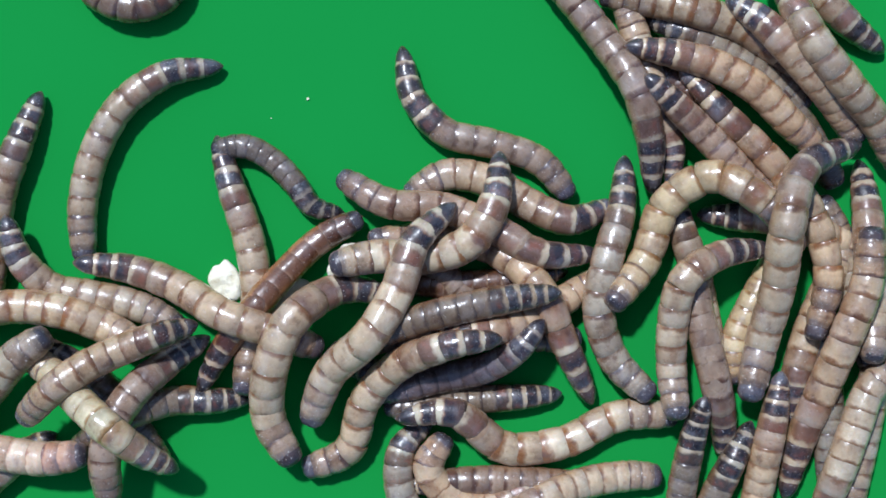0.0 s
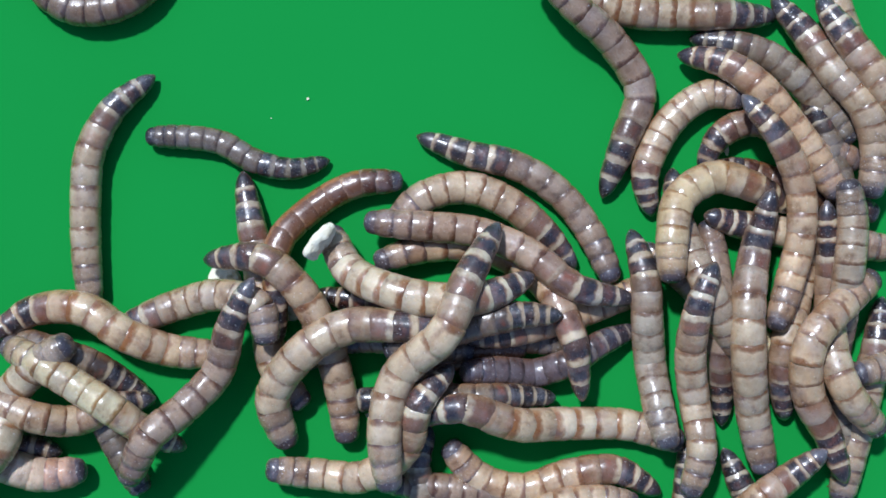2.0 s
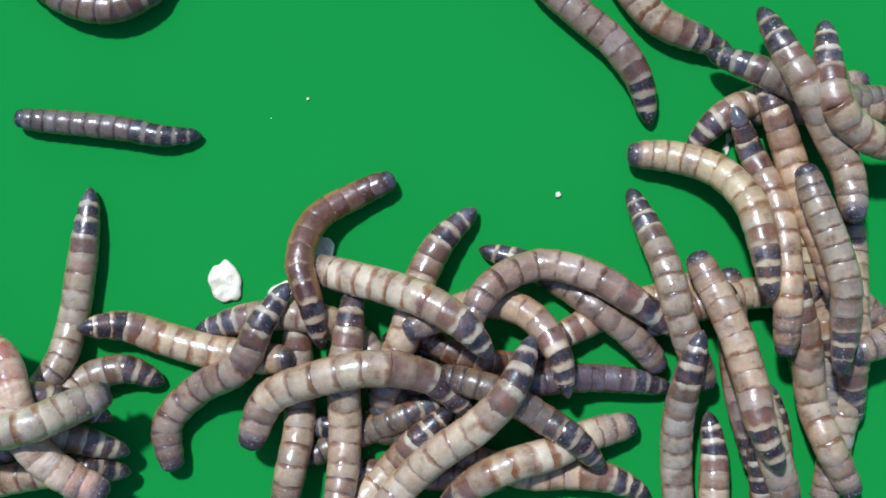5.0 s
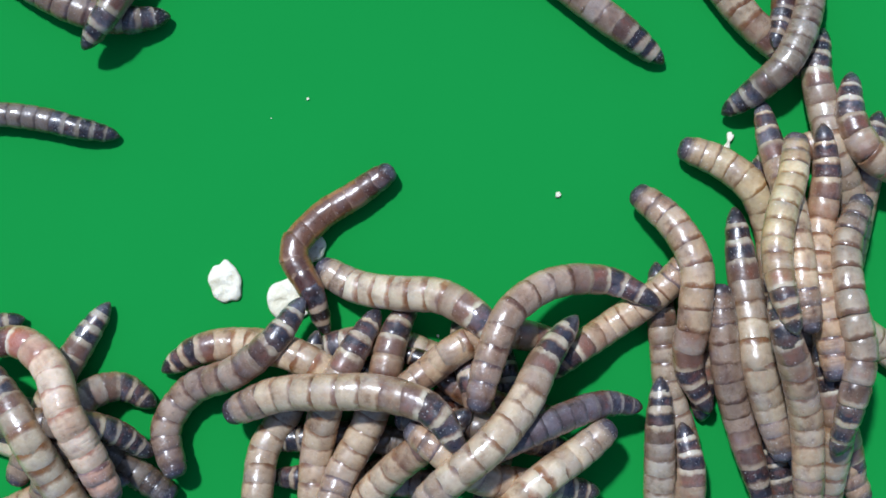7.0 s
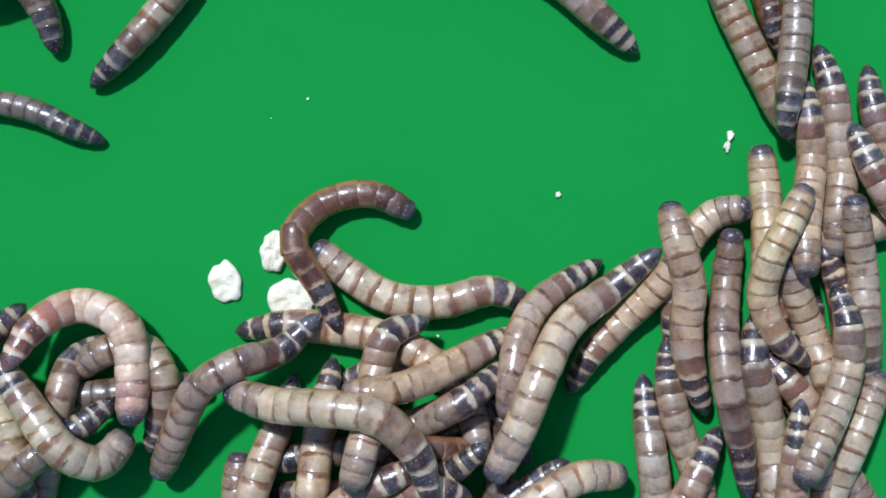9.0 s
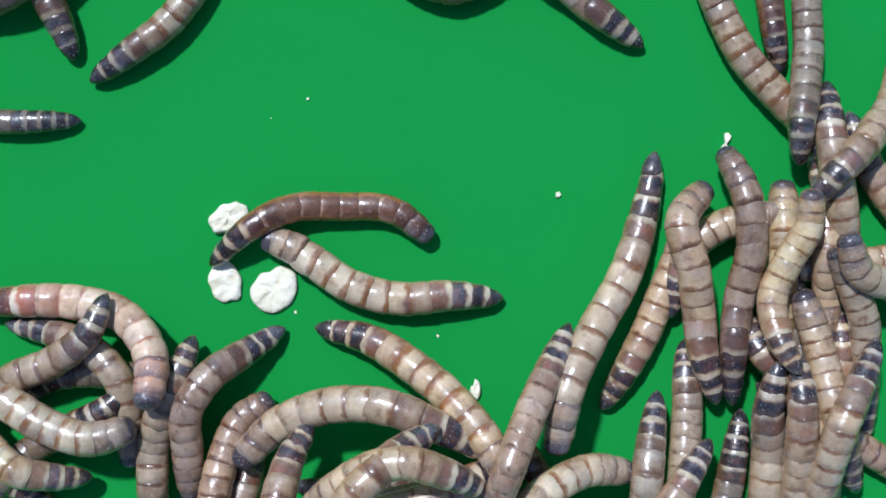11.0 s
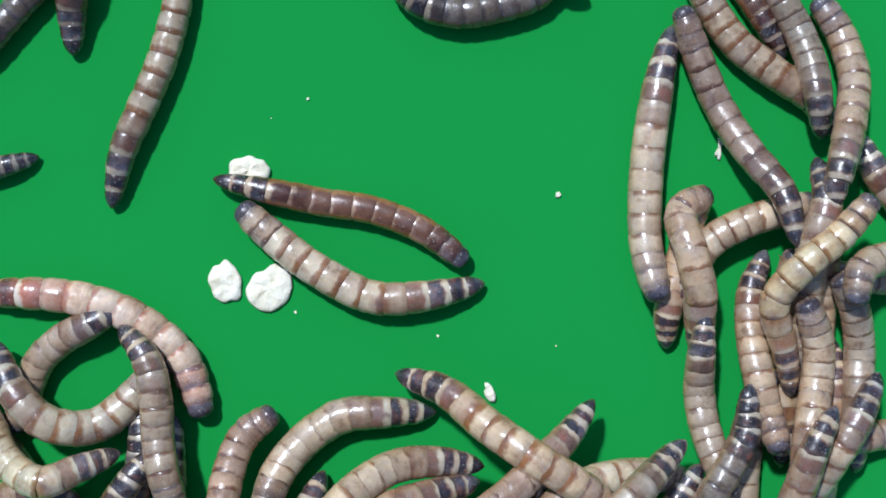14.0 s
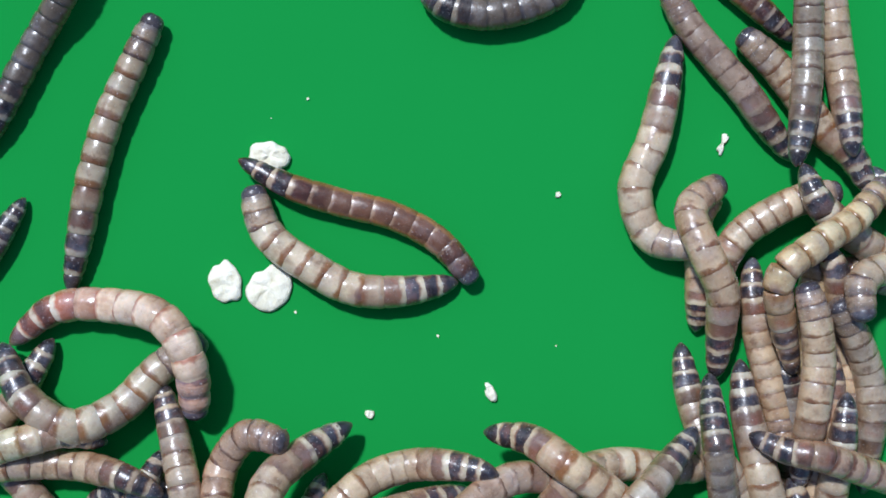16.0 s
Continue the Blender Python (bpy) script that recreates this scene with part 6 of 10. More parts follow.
    at('B2', 4, 36,-222,15, -23,-244,32, -84,-253,57, -146,-264,51, -206,-288,38, -268,-311,25)
    at('B2', 4.8, 36,-231,17, -18,-263,41, -75,-286,56, -136,-310,33, -195,-336,25, -253,-362,25)
    at('B2', 5.7, 28,-243,43, -16,-286,55, -68,-325,40, -123,-359,25, -180,-389,25, -236,-419,25)
    at('B2', 6.5, 16,-255,78, -18,-311,53, -62,-361,28, -111,-401,25, -165,-436,25, -219,-470,25)
    at('B2', 7, -1,-286,51, -41,-337,34, -89,-381,25, -142,-416,26, -198,-445,29, -254,-477,25)
    at('B2', 8.2, -49,-363,15, -99,-399,25, -157,-427,25, -215,-447,41, -272,-464,58, -335,-489,38)
    at('B2', 9, -85,-415,15, -142,-441,25, -203,-458,25, -265,-471,29, -323,-480,55, -382,-492,67)
    at('B2', 9.8, -84,-427,15, -142,-451,25, -204,-465,25, -267,-478,25, -329,-491,25, -391,-504,25)
    at('B2', 10.7, -82,-434,48, -142,-459,35, -205,-474,25, -268,-485,25, -331,-496,25, -394,-507,25)
    at('B2', 11.5, -79,-432,119, -136,-447,134, -198,-462,114, -262,-477,84, -328,-493,54, -395,-508,29)
    at('B2', 13, -78,-449,144, -137,-461,148, -198,-471,132, -262,-483,105, -327,-496,76, -391,-505,65)
    at('B2', 15.3, -79,-484,145, -139,-486,148, -200,-489,141, -263,-496,119, -329,-505,89, -395,-512,65)
    at('B2', 16, -80,-496,140, -140,-494,146, -201,-495,142, -264,-500,122, -329,-507,94, -392,-509,85)
    at('B3', 0, 171,-125,105, 130,-174,99, 76,-208,69, 13,-225,45, -51,-241,50, -115,-260,32)
    at('B3', 0.5, 231,-97,73, 179,-139,97, 126,-177,99, 67,-205,70, 3,-227,39, -63,-242,26)
    at('B3', 1, 286,-70,62, 226,-105,78, 176,-150,94, 121,-186,91, 58,-208,63, -9,-222,36)
    at('B3', 1.5, 314,-105,51, 253,-135,66, 200,-175,66, 142,-205,45, 75,-211,59, 9,-217,68)
    at('B3', 2, 345,-143,16, 281,-167,40, 223,-199,53, 163,-220,35, 96,-213,60, 30,-215,79)
    at('B3', 2.5, 380,-151,15, 313,-168,27, 249,-193,49, 187,-209,37, 121,-208,27, 53,-209,40)
    at('B3', 3, 411,-161,17, 342,-168,27, 277,-188,39, 209,-197,54, 141,-197,72, 75,-197,62)
    at('B3', 3.5, 416,-189,15, 346,-194,26, 276,-202,32, 207,-201,46, 138,-198,59, 71,-205,36)
    at('B3', 4, 416,-219,15, 345,-221,26, 274,-215,34, 202,-203,59, 133,-196,79, 65,-206,77)
    at('B3', 4.8, 408,-243,15, 339,-232,26, 272,-226,31, 203,-224,54, 136,-230,64, 72,-245,60)
    at('B3', 5.7, 386,-264,58, 326,-241,65, 265,-237,55, 203,-246,61, 142,-264,66, 83,-284,66)
    at('B3', 6.5, 374,-287,47, 320,-253,63, 260,-247,69, 201,-262,86, 148,-287,103, 94,-313,87)
    at('B3', 7, 345,-277,66, 280,-268,91, 218,-283,121, 160,-303,150, 106,-328,155, 51,-355,131)
    at('B3', 7.5, 295,-267,76, 231,-285,102, 181,-323,132, 126,-355,139, 69,-384,111, 11,-413,85)
    at('B3', 8.2, 299,-349,76, 232,-349,94, 167,-359,124, 109,-384,129, 54,-418,100, -4,-452,74)
    at('B3', 9, 216,-371,77, 163,-410,62, 109,-447,61, 52,-480,51, -7,-514,28, -67,-544,26)
    at('B3', 9.8, 204,-404,86, 146,-432,94, 89,-463,81, 29,-493,50, -33,-521,27, -95,-544,26)
    at('B3', 10.7, 190,-445,77, 128,-465,92, 66,-483,94, 4,-502,75, -60,-523,47, -125,-543,27)
    at('B3', 11.5, 173,-481,81, 109,-492,101, 46,-494,132, -17,-496,157, -79,-502,159, -141,-510,156)
    at('B3', 15.3, 174,-525,70, 108,-522,93, 43,-516,124, -20,-512,144, -82,-508,164, -143,-505,180)
    at('B3', 16, 172,-528,87, 107,-525,102, 43,-518,128, -20,-514,144, -82,-509,166, -143,-505,181)
    at('B4', 0, 198,-75,111, 132,-83,111, 67,-94,117, 3,-108,117, -60,-128,101, -121,-155,94)
    at('B4', 0.5, 191,-80,130, 128,-90,116, 63,-99,118, -1,-112,105, -65,-131,97, -126,-155,92)
    at('B4', 1, 186,-85,130, 124,-97,112, 59,-105,113, -6,-116,91, -69,-133,93, -131,-156,89)
    at('B4', 1.5, 194,-100,111, 131,-106,106, 68,-114,113, 6,-127,118, -55,-145,112, -117,-165,91)
    at('B4', 2, 200,-114,107, 138,-114,105, 77,-124,107, 18,-142,97, -41,-160,96, -102,-175,91)
    at('B4', 2.5, 254,-198,81, 188,-179,90, 124,-157,105, 59,-146,96, -8,-154,75, -75,-167,48)
    at('B4', 3, 246,-273,69, 186,-236,94, 128,-199,111, 63,-192,112, -4,-195,92, -71,-198,65)
    at('B4', 3.5, 234,-357,59, 182,-313,61, 134,-266,55, 89,-212,82, 27,-190,68, -37,-170,41)
    at('B4', 4, 279,-376,61, 232,-325,69, 182,-279,70, 131,-230,101, 73,-199,106, 10,-182,80)
    at('B4', 5.7, 277,-376,89, 220,-334,111, 162,-304,99, 101,-277,103, 37,-266,85, -30,-261,58)
    at('B4', 6.5, 278,-379,70, 215,-343,97, 151,-314,128, 88,-297,126, 23,-297,95, -44,-297,68)
    at('B4', 7, 246,-367,69, 182,-338,96, 116,-315,128, 51,-300,141, -14,-297,111, -81,-294,84)
    at('B4', 7.5, 212,-353,80, 146,-330,107, 80,-317,120, 15,-310,101, -51,-306,70, -120,-300,42)
    at('B4', 8.2, 160,-342,103, 94,-351,107, 29,-368,77, -37,-387,45, -105,-404,27, -172,-418,27)
    at('B4', 9, 73,-334,135, 20,-377,114, -35,-419,82, -93,-463,50, -151,-506,28, -208,-544,27)
    at('B4', 9.8, 102,-371,112, 44,-405,88, -17,-441,56, -79,-476,29, -142,-506,27, -204,-535,27)
    at('B4', 10.7, 131,-413,93, 67,-433,91, 3,-458,62, -62,-483,34, -129,-504,27, -195,-523,27)
    at('B4', 11.5, 149,-439,136, 84,-443,162, 20,-449,178, -44,-456,186, -107,-465,187, -170,-475,181)
    at('B4', 14.5, 144,-479,128, 77,-477,154, 13,-475,173, -51,-474,189, -114,-474,204, -177,-477,202)
    at('B4', 16, 140,-497,136, 74,-492,156, 9,-487,177, -55,-482,196, -117,-478,214, -180,-479,208)
    at('B5', 0, -24,-308,17, -73,-356,28, -77,-426,28, -49,-492,28, -9,-550,28, 32,-609,28)
    at('B5', 1, -14,-333,17, -64,-372,28, -50,-441,28, -15,-503,28, 26,-562,28, 66,-620,28)
    at('B5', 2, -24,-323,17, -46,-387,28, -30,-456,28, 5,-518,28, 47,-575,28, 89,-632,28)
    at('B5', 2.5, -293,-447,17, -223,-430,28, -155,-408,28, -87,-386,28, -21,-359,28, 45,-332,28)
    at('B5', 3, -146,-465,17, -193,-410,28, -220,-344,28, -230,-274,28, -239,-203,28, -249,-133,28)
    at('B5', 3.5, -144,-499,17, -187,-440,28, -226,-379,37, -258,-316,36, -291,-254,28, -324,-190,28)
    at('B5', 4, -186,-282,18, -145,-332,28, -94,-372,28, -43,-413,28, 15,-442,28, 77,-462,28)
    at('B5', 4.8, -186,-343,18, -145,-392,28, -94,-433,28, -43,-473,28, 15,-502,28, 77,-523,28)
    at('B5', 7.5, -247,-566,18, -175,-553,28, -105,-548,28, -34,-551,28, 37,-560,28, 107,-573,28)
    at('B5', 9, -45,-546,17, -112,-522,28, -183,-523,29, -252,-520,51, -318,-514,83, -384,-512,99)
    at('B5', 9.8, -44,-548,17, -113,-527,28, -184,-528,28, -255,-529,32, -323,-526,49, -392,-526,57)
    at('B5', 10.7, -44,-551,17, -113,-532,28, -184,-533,28, -255,-533,33, -324,-531,49, -393,-530,56)
    at('B5', 11.5, -40,-509,191, -104,-491,214, -169,-492,212, -238,-501,182, -309,-510,149, -382,-518,120)
    at('B5', 16, -41,-515,213, -105,-509,237, -169,-510,234, -237,-518,203, -308,-526,170, -380,-534,142)
    at('B6', 0, 219,-414,17, 149,-431,29, 85,-460,29, 19,-444,29, -26,-389,37, 6,-332,35)
    at('B6', 0.5, 309,-422,17, 229,-413,29, 153,-435,29, 75,-436,29, 10,-394,30, 4,-315,47)
    at('B6', 1, 386,-436,17, 305,-397,29, 219,-409,29, 135,-432,29, 54,-408,29, 1,-338,35)
    at('B6', 2, 386,-436,17, 309,-394,29, 225,-402,29, 144,-427,29, 65,-407,29, 6,-346,32)
    at('B6', 2.5, 386,-435,45, 315,-394,36, 231,-397,32, 149,-419,29, 67,-403,37, 0,-347,65)
    at('B6', 3, 390,-438,50, 320,-395,37, 238,-394,29, 154,-411,29, 71,-401,29, -4,-362,29)
    at('B6', 3.5, 392,-445,17, 326,-400,29, 250,-394,29, 174,-410,29, 97,-414,32, 22,-392,53)
    at('B6', 4, 389,-444,17, 330,-402,29, 262,-395,29, 194,-409,29, 126,-425,29, 56,-427,29)
    at('B6', 4.8, 372,-442,17, 307,-408,29, 237,-399,29, 166,-403,29, 96,-394,31, 27,-376,31)
    at('B6', 5.7, 351,-438,17, 280,-415,29, 207,-403,40, 135,-389,64, 72,-355,59, 14,-318,36)
    at('B6', 6.5, 328,-432,31, 252,-416,56, 178,-399,84, 108,-372,119, 61,-316,142, 17,-265,118)
    at('B6', 7, 272,-430,50, 197,-413,79, 123,-401,114, 53,-382,148, -3,-337,173, -59,-299,151)
    at('B6', 7.5, 220,-437,26, 146,-419,55, 72,-414,89, 0,-402,124, -64,-372,139, -130,-348,113)
    at('B6', 8.2, 139,-435,46, 69,-419,59, -3,-430,65, -75,-434,75, -149,-434,45, -224,-431,29)
    at('B6', 9, 44,-424,119, -20,-407,133, -88,-434,104, -159,-461,70, -233,-489,37, -305,-511,29)
    at('B6', 9.8, 47,-435,108, -20,-426,103, -90,-451,74, -162,-474,49, -235,-496,29, -307,-515,29)
    at('B6', 10.7, 49,-444,113, -20,-441,99, -90,-462,78, -162,-481,57, -237,-503,31, -309,-519,29)
    at('B6', 11.5, 48,-432,209, -19,-427,222, -84,-438,231, -151,-451,224, -220,-471,191, -292,-490,162)
    at('B6', 13, 48,-448,208, -19,-449,226, -85,-454,240, -151,-462,239, -221,-478,206, -292,-493,177)
    at('B6', 13.8, 48,-455,210, -19,-461,226, -85,-462,247, -150,-466,256, -219,-478,228, -290,-491,199)
    at('B6', 14.5, 46,-459,226, -19,-470,233, -85,-468,258, -150,-469,269, -218,-477,251, -287,-487,227)
    at('B6', 15.3, 44,-466,234, -20,-481,240, -85,-475,267, -150,-475,275, -218,-481,255, -287,-489,231)
    at('B6', 16, 42,-479,212, -20,-491,241, -85,-482,271, -151,-481,277, -218,-486,256, -288,-492,231)
    at('B7', 0, 66,-509,43, 123,-467,64, 183,-436,63, 250,-416,38, 319,-405,29, 389,-404,29)
    at('B7', 0.5, 42,-549,17, 101,-504,35, 160,-460,62, 223,-430,68, 293,-419,55, 368,-425,32)
    at('B7', 1, 19,-582,17, 79,-536,29, 138,-490,37, 200,-451,57, 271,-437,56, 344,-442,55)
    at('B7', 2, 19,-582,17, 78,-536,29, 137,-491,35, 200,-453,51, 273,-444,44, 346,-454,43)
    at('B7', 2.5, 26,-581,17, 87,-536,29, 147,-494,29, 213,-460,29, 285,-450,29, 359,-460,29)
    at('B7', 3, 34,-580,17, 96,-537,29, 157,-496,29, 223,-463,29, 295,-452,29, 369,-462,29)
    at('B7', 4, -70,-618,17, -1,-588,29, 68,-562,29, 137,-535,29, 206,-510,29, 278,-492,29)
    at('B7', 8.2, -46,-584,17, 26,-567,29, 99,-553,29, 171,-538,29, 244,-525,29, 317,-517,29)
    at('B7', 9.8, -36,-571,17, 38,-559,29, 110,-547,38, 184,-539,30, 257,-531,29, 331,-526,29)
    at('B7', 10.7, -30,-564,17, 44,-554,29, 117,-543,43, 190,-537,41, 261,-527,59, 337,-529,39)
    at('B7', 11.5, -23,-546,62, 49,-534,91, 119,-523,118, 191,-523,99, 265,-526,74, 342,-532,45)
    at('B7', 12.2, -18,-537,75, 53,-527,104, 123,-520,126, 197,-524,97, 272,-531,66, 349,-538,37)
    at('B7', 13, -11,-503,184, 57,-504,180, 128,-512,148, 201,-521,114, 276,-530,80, 353,-539,52)
    at('B7', 13.8, -6,-494,198, 63,-498,191, 133,-508,160, 206,-519,125, 281,-530,91, 356,-540,68)
    at('B7', 15.3, 6,-480,206, 74,-489,198, 143,-502,170, 216,-517,135, 290,-533,101, 366,-548,72)
    at('B7', 16, 11,-465,247, 78,-479,224, 147,-496,190, 219,-513,155, 292,-530,121, 368,-547,92)
    at('W8', 0, 97,-152,133, 10,-164,134, -73,-199,95, -137,-267,60, -168,-357,31, -251,-394,29)
    at('W8', 0.5, 86,-154,131, 1,-177,120, -80,-219,79, -133,-295,52, -185,-375,30, -271,-406,29)
    at('W8', 1, 73,-158,123, -9,-192,99, -87,-241,62, -129,-323,46, -198,-384,36, -282,-406,59)
    at('W8', 1.5, 16,-203,40, -40,-255,45, -80,-326,50, -150,-373,50, -230,-399,40, -310,-394,40)
    at('W8', 2, 15,-202,112, -40,-264,129, -68,-347,97, -139,-400,56, -227,-398,42, -312,-387,57)
    at('W8', 2.5, 19,-241,57, -47,-290,65, -88,-360,68, -153,-409,71, -235,-420,67, -321,-418,42)
    at('W8', 3, 16,-273,88, -55,-308,81, -108,-369,65, -165,-415,96, -239,-439,87, -322,-441,57)
    at('W8', 3.5, 11,-273,73, -48,-319,70, -95,-382,40, -146,-432,58, -209,-461,89, -283,-477,77)
    at('W8', 4, 6,-280,33, -40,-330,57, -80,-390,43, -125,-443,51, -178,-484,66, -244,-519,42)
    at('W8', 4.8, 10,-282,56, -41,-332,59, -88,-390,34, -135,-440,52, -187,-487,54, -249,-532,30)
    at('W8', 5.7, 13,-286,80, -41,-332,82, -95,-385,54, -146,-436,54, -196,-490,47, -252,-543,29)
    at('W8', 6.5, 15,-285,144, -42,-330,116, -100,-375,99, -151,-418,127, -197,-475,112, -246,-537,83)
    at('W8', 7, 44,-272,166, -10,-318,154, -68,-364,120, -121,-419,86, -173,-479,53, -226,-537,30)
    at('W8', 7.5, 73,-267,137, 21,-313,145, -37,-358,115, -89,-414,80, -143,-468,59, -199,-522,38)
    at('W8', 8.2, 30,-317,95, -30,-357,93, -93,-396,73, -147,-448,62, -202,-501,44, -259,-553,29)
    at('W8', 9, -23,-363,135, -88,-388,143, -152,-423,121, -208,-476,93, -266,-531,58, -325,-586,31)
    at('W8', 9.8, 25,-383,125, -44,-388,128, -114,-405,100, -177,-441,81, -237,-491,49, -295,-542,29)
    at('W8', 10.7, 60,-395,178, -4,-372,202, -69,-362,199, -133,-380,186, -190,-417,176, -245,-464,151)
    at('W8', 11.5, 75,-407,193, 21,-366,220, -36,-333,249, -97,-332,254, -155,-366,229, -208,-412,201)
    at('W8', 12.2, 73,-381,217, 12,-351,244, -51,-335,243, -114,-353,224, -163,-387,250, -210,-437,236)
    at('W8', 13, 64,-359,185, -4,-346,195, -73,-349,171, -132,-375,196, -174,-421,221, -215,-481,199)
    at('W8', 13.8, 63,-365,148, -6,-356,154, -75,-358,172, -133,-383,207, -179,-425,231, -222,-483,209)
    at('W8', 14.5, 62,-372,114, -9,-362,139, -76,-367,172, -135,-391,206, -184,-431,231, -230,-487,208)
    at('W8', 15.3, 93,-381,114, 26,-368,141, -39,-363,172, -99,-374,204, -151,-401,236, -192,-439,264)
    at('W8', 16, 85,-372,182, 18,-364,154, -52,-369,121, -119,-387,133, -171,-423,164, -218,-479,149)
    at('H2', 0, -23,-155,96, 45,-146,104, 114,-135,88, 180,-110,55, 243,-74,29, 304,-37,28)
    at('H2', 2, 42,-157,77, 111,-148,70, 180,-131,59, 250,-111,34, 317,-85,28, 383,-60,28)
    at('H2', 2.5, 59,-158,60, 128,-148,67, 196,-130,60, 267,-111,34, 335,-88,28, 403,-66,28)
    at('H2', 3, 75,-158,59, 144,-147,67, 213,-129,59, 284,-111,33, 353,-91,28, 421,-72,28)
    at('H2', 3.5, 114,-163,57, 181,-142,66, 248,-119,49, 320,-102,29, 389,-85,28, 458,-68,28)
    at('H2', 4, 154,-167,71, 218,-136,60, 285,-109,33, 355,-92,28, 425,-79,28, 495,-65,28)
    at('H2', 4.8, 158,-181,55, 220,-147,37, 283,-117,28, 351,-96,28, 418,-78,28, 483,-51,28)
    at('H2', 5.7, 162,-197,46, 217,-156,61, 279,-125,37, 345,-101,28, 410,-77,28, 467,-38,28)
    at('H2', 6.5, 168,-212,17, 220,-168,28, 277,-133,34, 335,-104,64, 391,-75,85, 440,-29,71)
    at('H2', 7, 182,-226,55, 230,-180,71, 287,-143,46, 342,-105,52, 392,-64,64, 434,-12,64)
    at('H2', 7.5, 204,-247,17, 250,-198,28, 301,-154,28, 349,-107,33, 389,-55,44, 424,1,56)
    at('H2', 8.2, 214,-254,17, 253,-196,28, 302,-146,28, 351,-97,35, 393,-45,61, 423,16,67)
    at('H2', 9, 227,-254,17, 260,-192,28, 307,-140,28, 356,-91,39, 399,-40,64, 431,21,69)
    at('H2', 10.7, 280,-279,18, 317,-211,28, 355,-143,28, 390,-74,28, 422,-4,28, 441,72,28)
    at('H2', 11.5, 310,-290,18, 348,-221,28, 379,-150,28, 402,-75,28, 424,0,28, 441,77,28)
    at('H2', 12.5, 393,-257,18, 404,-189,28, 415,-121,28, 427,-53,28, 440,14,28, 449,82,28)
    at('H2', 13, 388,-230,18, 403,-166,28, 415,-103,28, 427,-40,28, 442,23,28, 451,87,28)
    at('H2', 13.8, 396,-175,18, 399,-118,28, 412,-64,28, 427,-10,28, 440,44,28, 459,97,28)
    at('H2', 14.5, 408,-168,18, 408,-114,28, 416,-61,28, 428,-9,28, 437,43,28, 464,87,28)
    at('H2', 15.3, 424,-149,18, 423,-100,28, 427,-51,28, 437,-4,28, 442,44,28, 469,82,28)
    at('H2', 16, 453,-141,18, 456,-91,28, 459,-41,28, 456,8,28, 455,57,28, 485,97,28)
    at('R0', 0, 662,286,42, 597,344,48, 526,393,45, 444,420,54, 362,440,40, 278,454,30)
    at('R0', 0.5, 644,298,53, 569,348,74, 492,391,80, 417,425,53, 333,445,31, 247,464,30)
    at('R0', 1, 619,307,84, 548,356,73, 474,401,50, 393,434,31, 304,448,30, 217,474,30)
    at('R0', 1.5, 620,366,28, 531,387,54, 449,407,52, 369,427,32, 285,444,30, 207,480,30)
    at('R0', 2, 593,416,18, 507,416,37, 426,418,31, 345,421,30, 266,441,30, 197,484,30)
    at('R0', 2.5, 548,422,32, 468,409,43, 392,406,30, 314,419,30, 247,459,30, 189,513,30)
    at('R0', 3, 507,431,20, 430,403,39, 356,394,30, 285,417,30, 233,472,30, 189,534,30)
    at('R0', 3.5, 470,401,18, 394,378,30, 319,388,30, 265,441,30, 224,505,30, 183,570,30)
    at('R0', 4, 460,381,18, 381,380,30, 309,396,30, 259,453,30, 224,520,30, 188,588,30)
    at('R0', 6.5, 644,315,18, 583,364,30, 531,420,30, 483,479,30, 437,540,30, 391,601,30)
    at('R0', 7.5, 654,284,18, 599,339,30, 542,391,30, 495,451,30, 449,511,30, 402,572,30)
    at('R0', 8.2, 664,203,18, 620,264,30, 578,324,34, 537,385,33, 500,448,30, 469,514,30)
    at('R0', 9, 664,173,18, 610,234,30, 573,305,30, 538,376,30, 503,448,30, 479,524,30)
    at('R0', 9.8, 678,161,18, 625,227,30, 580,295,30, 536,364,30, 500,438,30, 473,515,30)
    at('R0', 10.7, 681,148,54, 638,219,41, 587,284,30, 535,351,30, 496,426,30, 466,504,30)
    at('R0', 11.5, 704,143,20, 656,216,30, 593,275,30, 534,338,30, 493,415,30, 459,494,30)
    at('R0', 12.2, 714,152,18, 661,221,30, 597,276,30, 534,335,30, 493,410,30, 464,490,30)
    at('R0', 13, 719,162,36, 666,226,30, 600,278,30, 536,332,30, 493,404,30, 469,484,30)
    at('R0', 13.8, 704,203,18, 654,269,30, 586,315,33, 523,365,31, 476,432,30, 439,504,30)
    at('R0', 14.5, 715,203,18, 660,263,30, 597,309,30, 535,358,30, 486,420,32, 455,490,50)
    at('R0', 15.3, 725,163,18, 680,223,30, 625,273,30, 573,325,30, 520,377,30, 474,434,30)
    at('R0', 16, 755,101,48, 725,166,36, 673,216,30, 631,276,30, 585,333,30, 531,384,30)
    at('R1', 0, 373,102,31, 363,194,64, 337,283,75, 288,365,48, 230,440,44, 167,514,29)
    at('R1', 0.5, 330,91,22, 341,183,52, 341,278,43, 297,361,32, 234,430,57, 171,502,39)
    at('R1', 1, 286,92,26, 320,180,29, 342,271,29, 304,355,31, 240,422,58, 174,486,66)
    at('R1', 1.5, 287,94,18, 319,183,38, 346,276,31, 304,359,33, 235,423,64, 169,490,69)
    at('R1', 2, 287,97,18, 321,188,32, 351,281,29, 303,363,42, 230,425,69, 164,495,70)
    at('R1', 2.5, 286,96,19, 309,188,40, 334,283,31, 288,365,42, 217,428,65, 163,506,71)
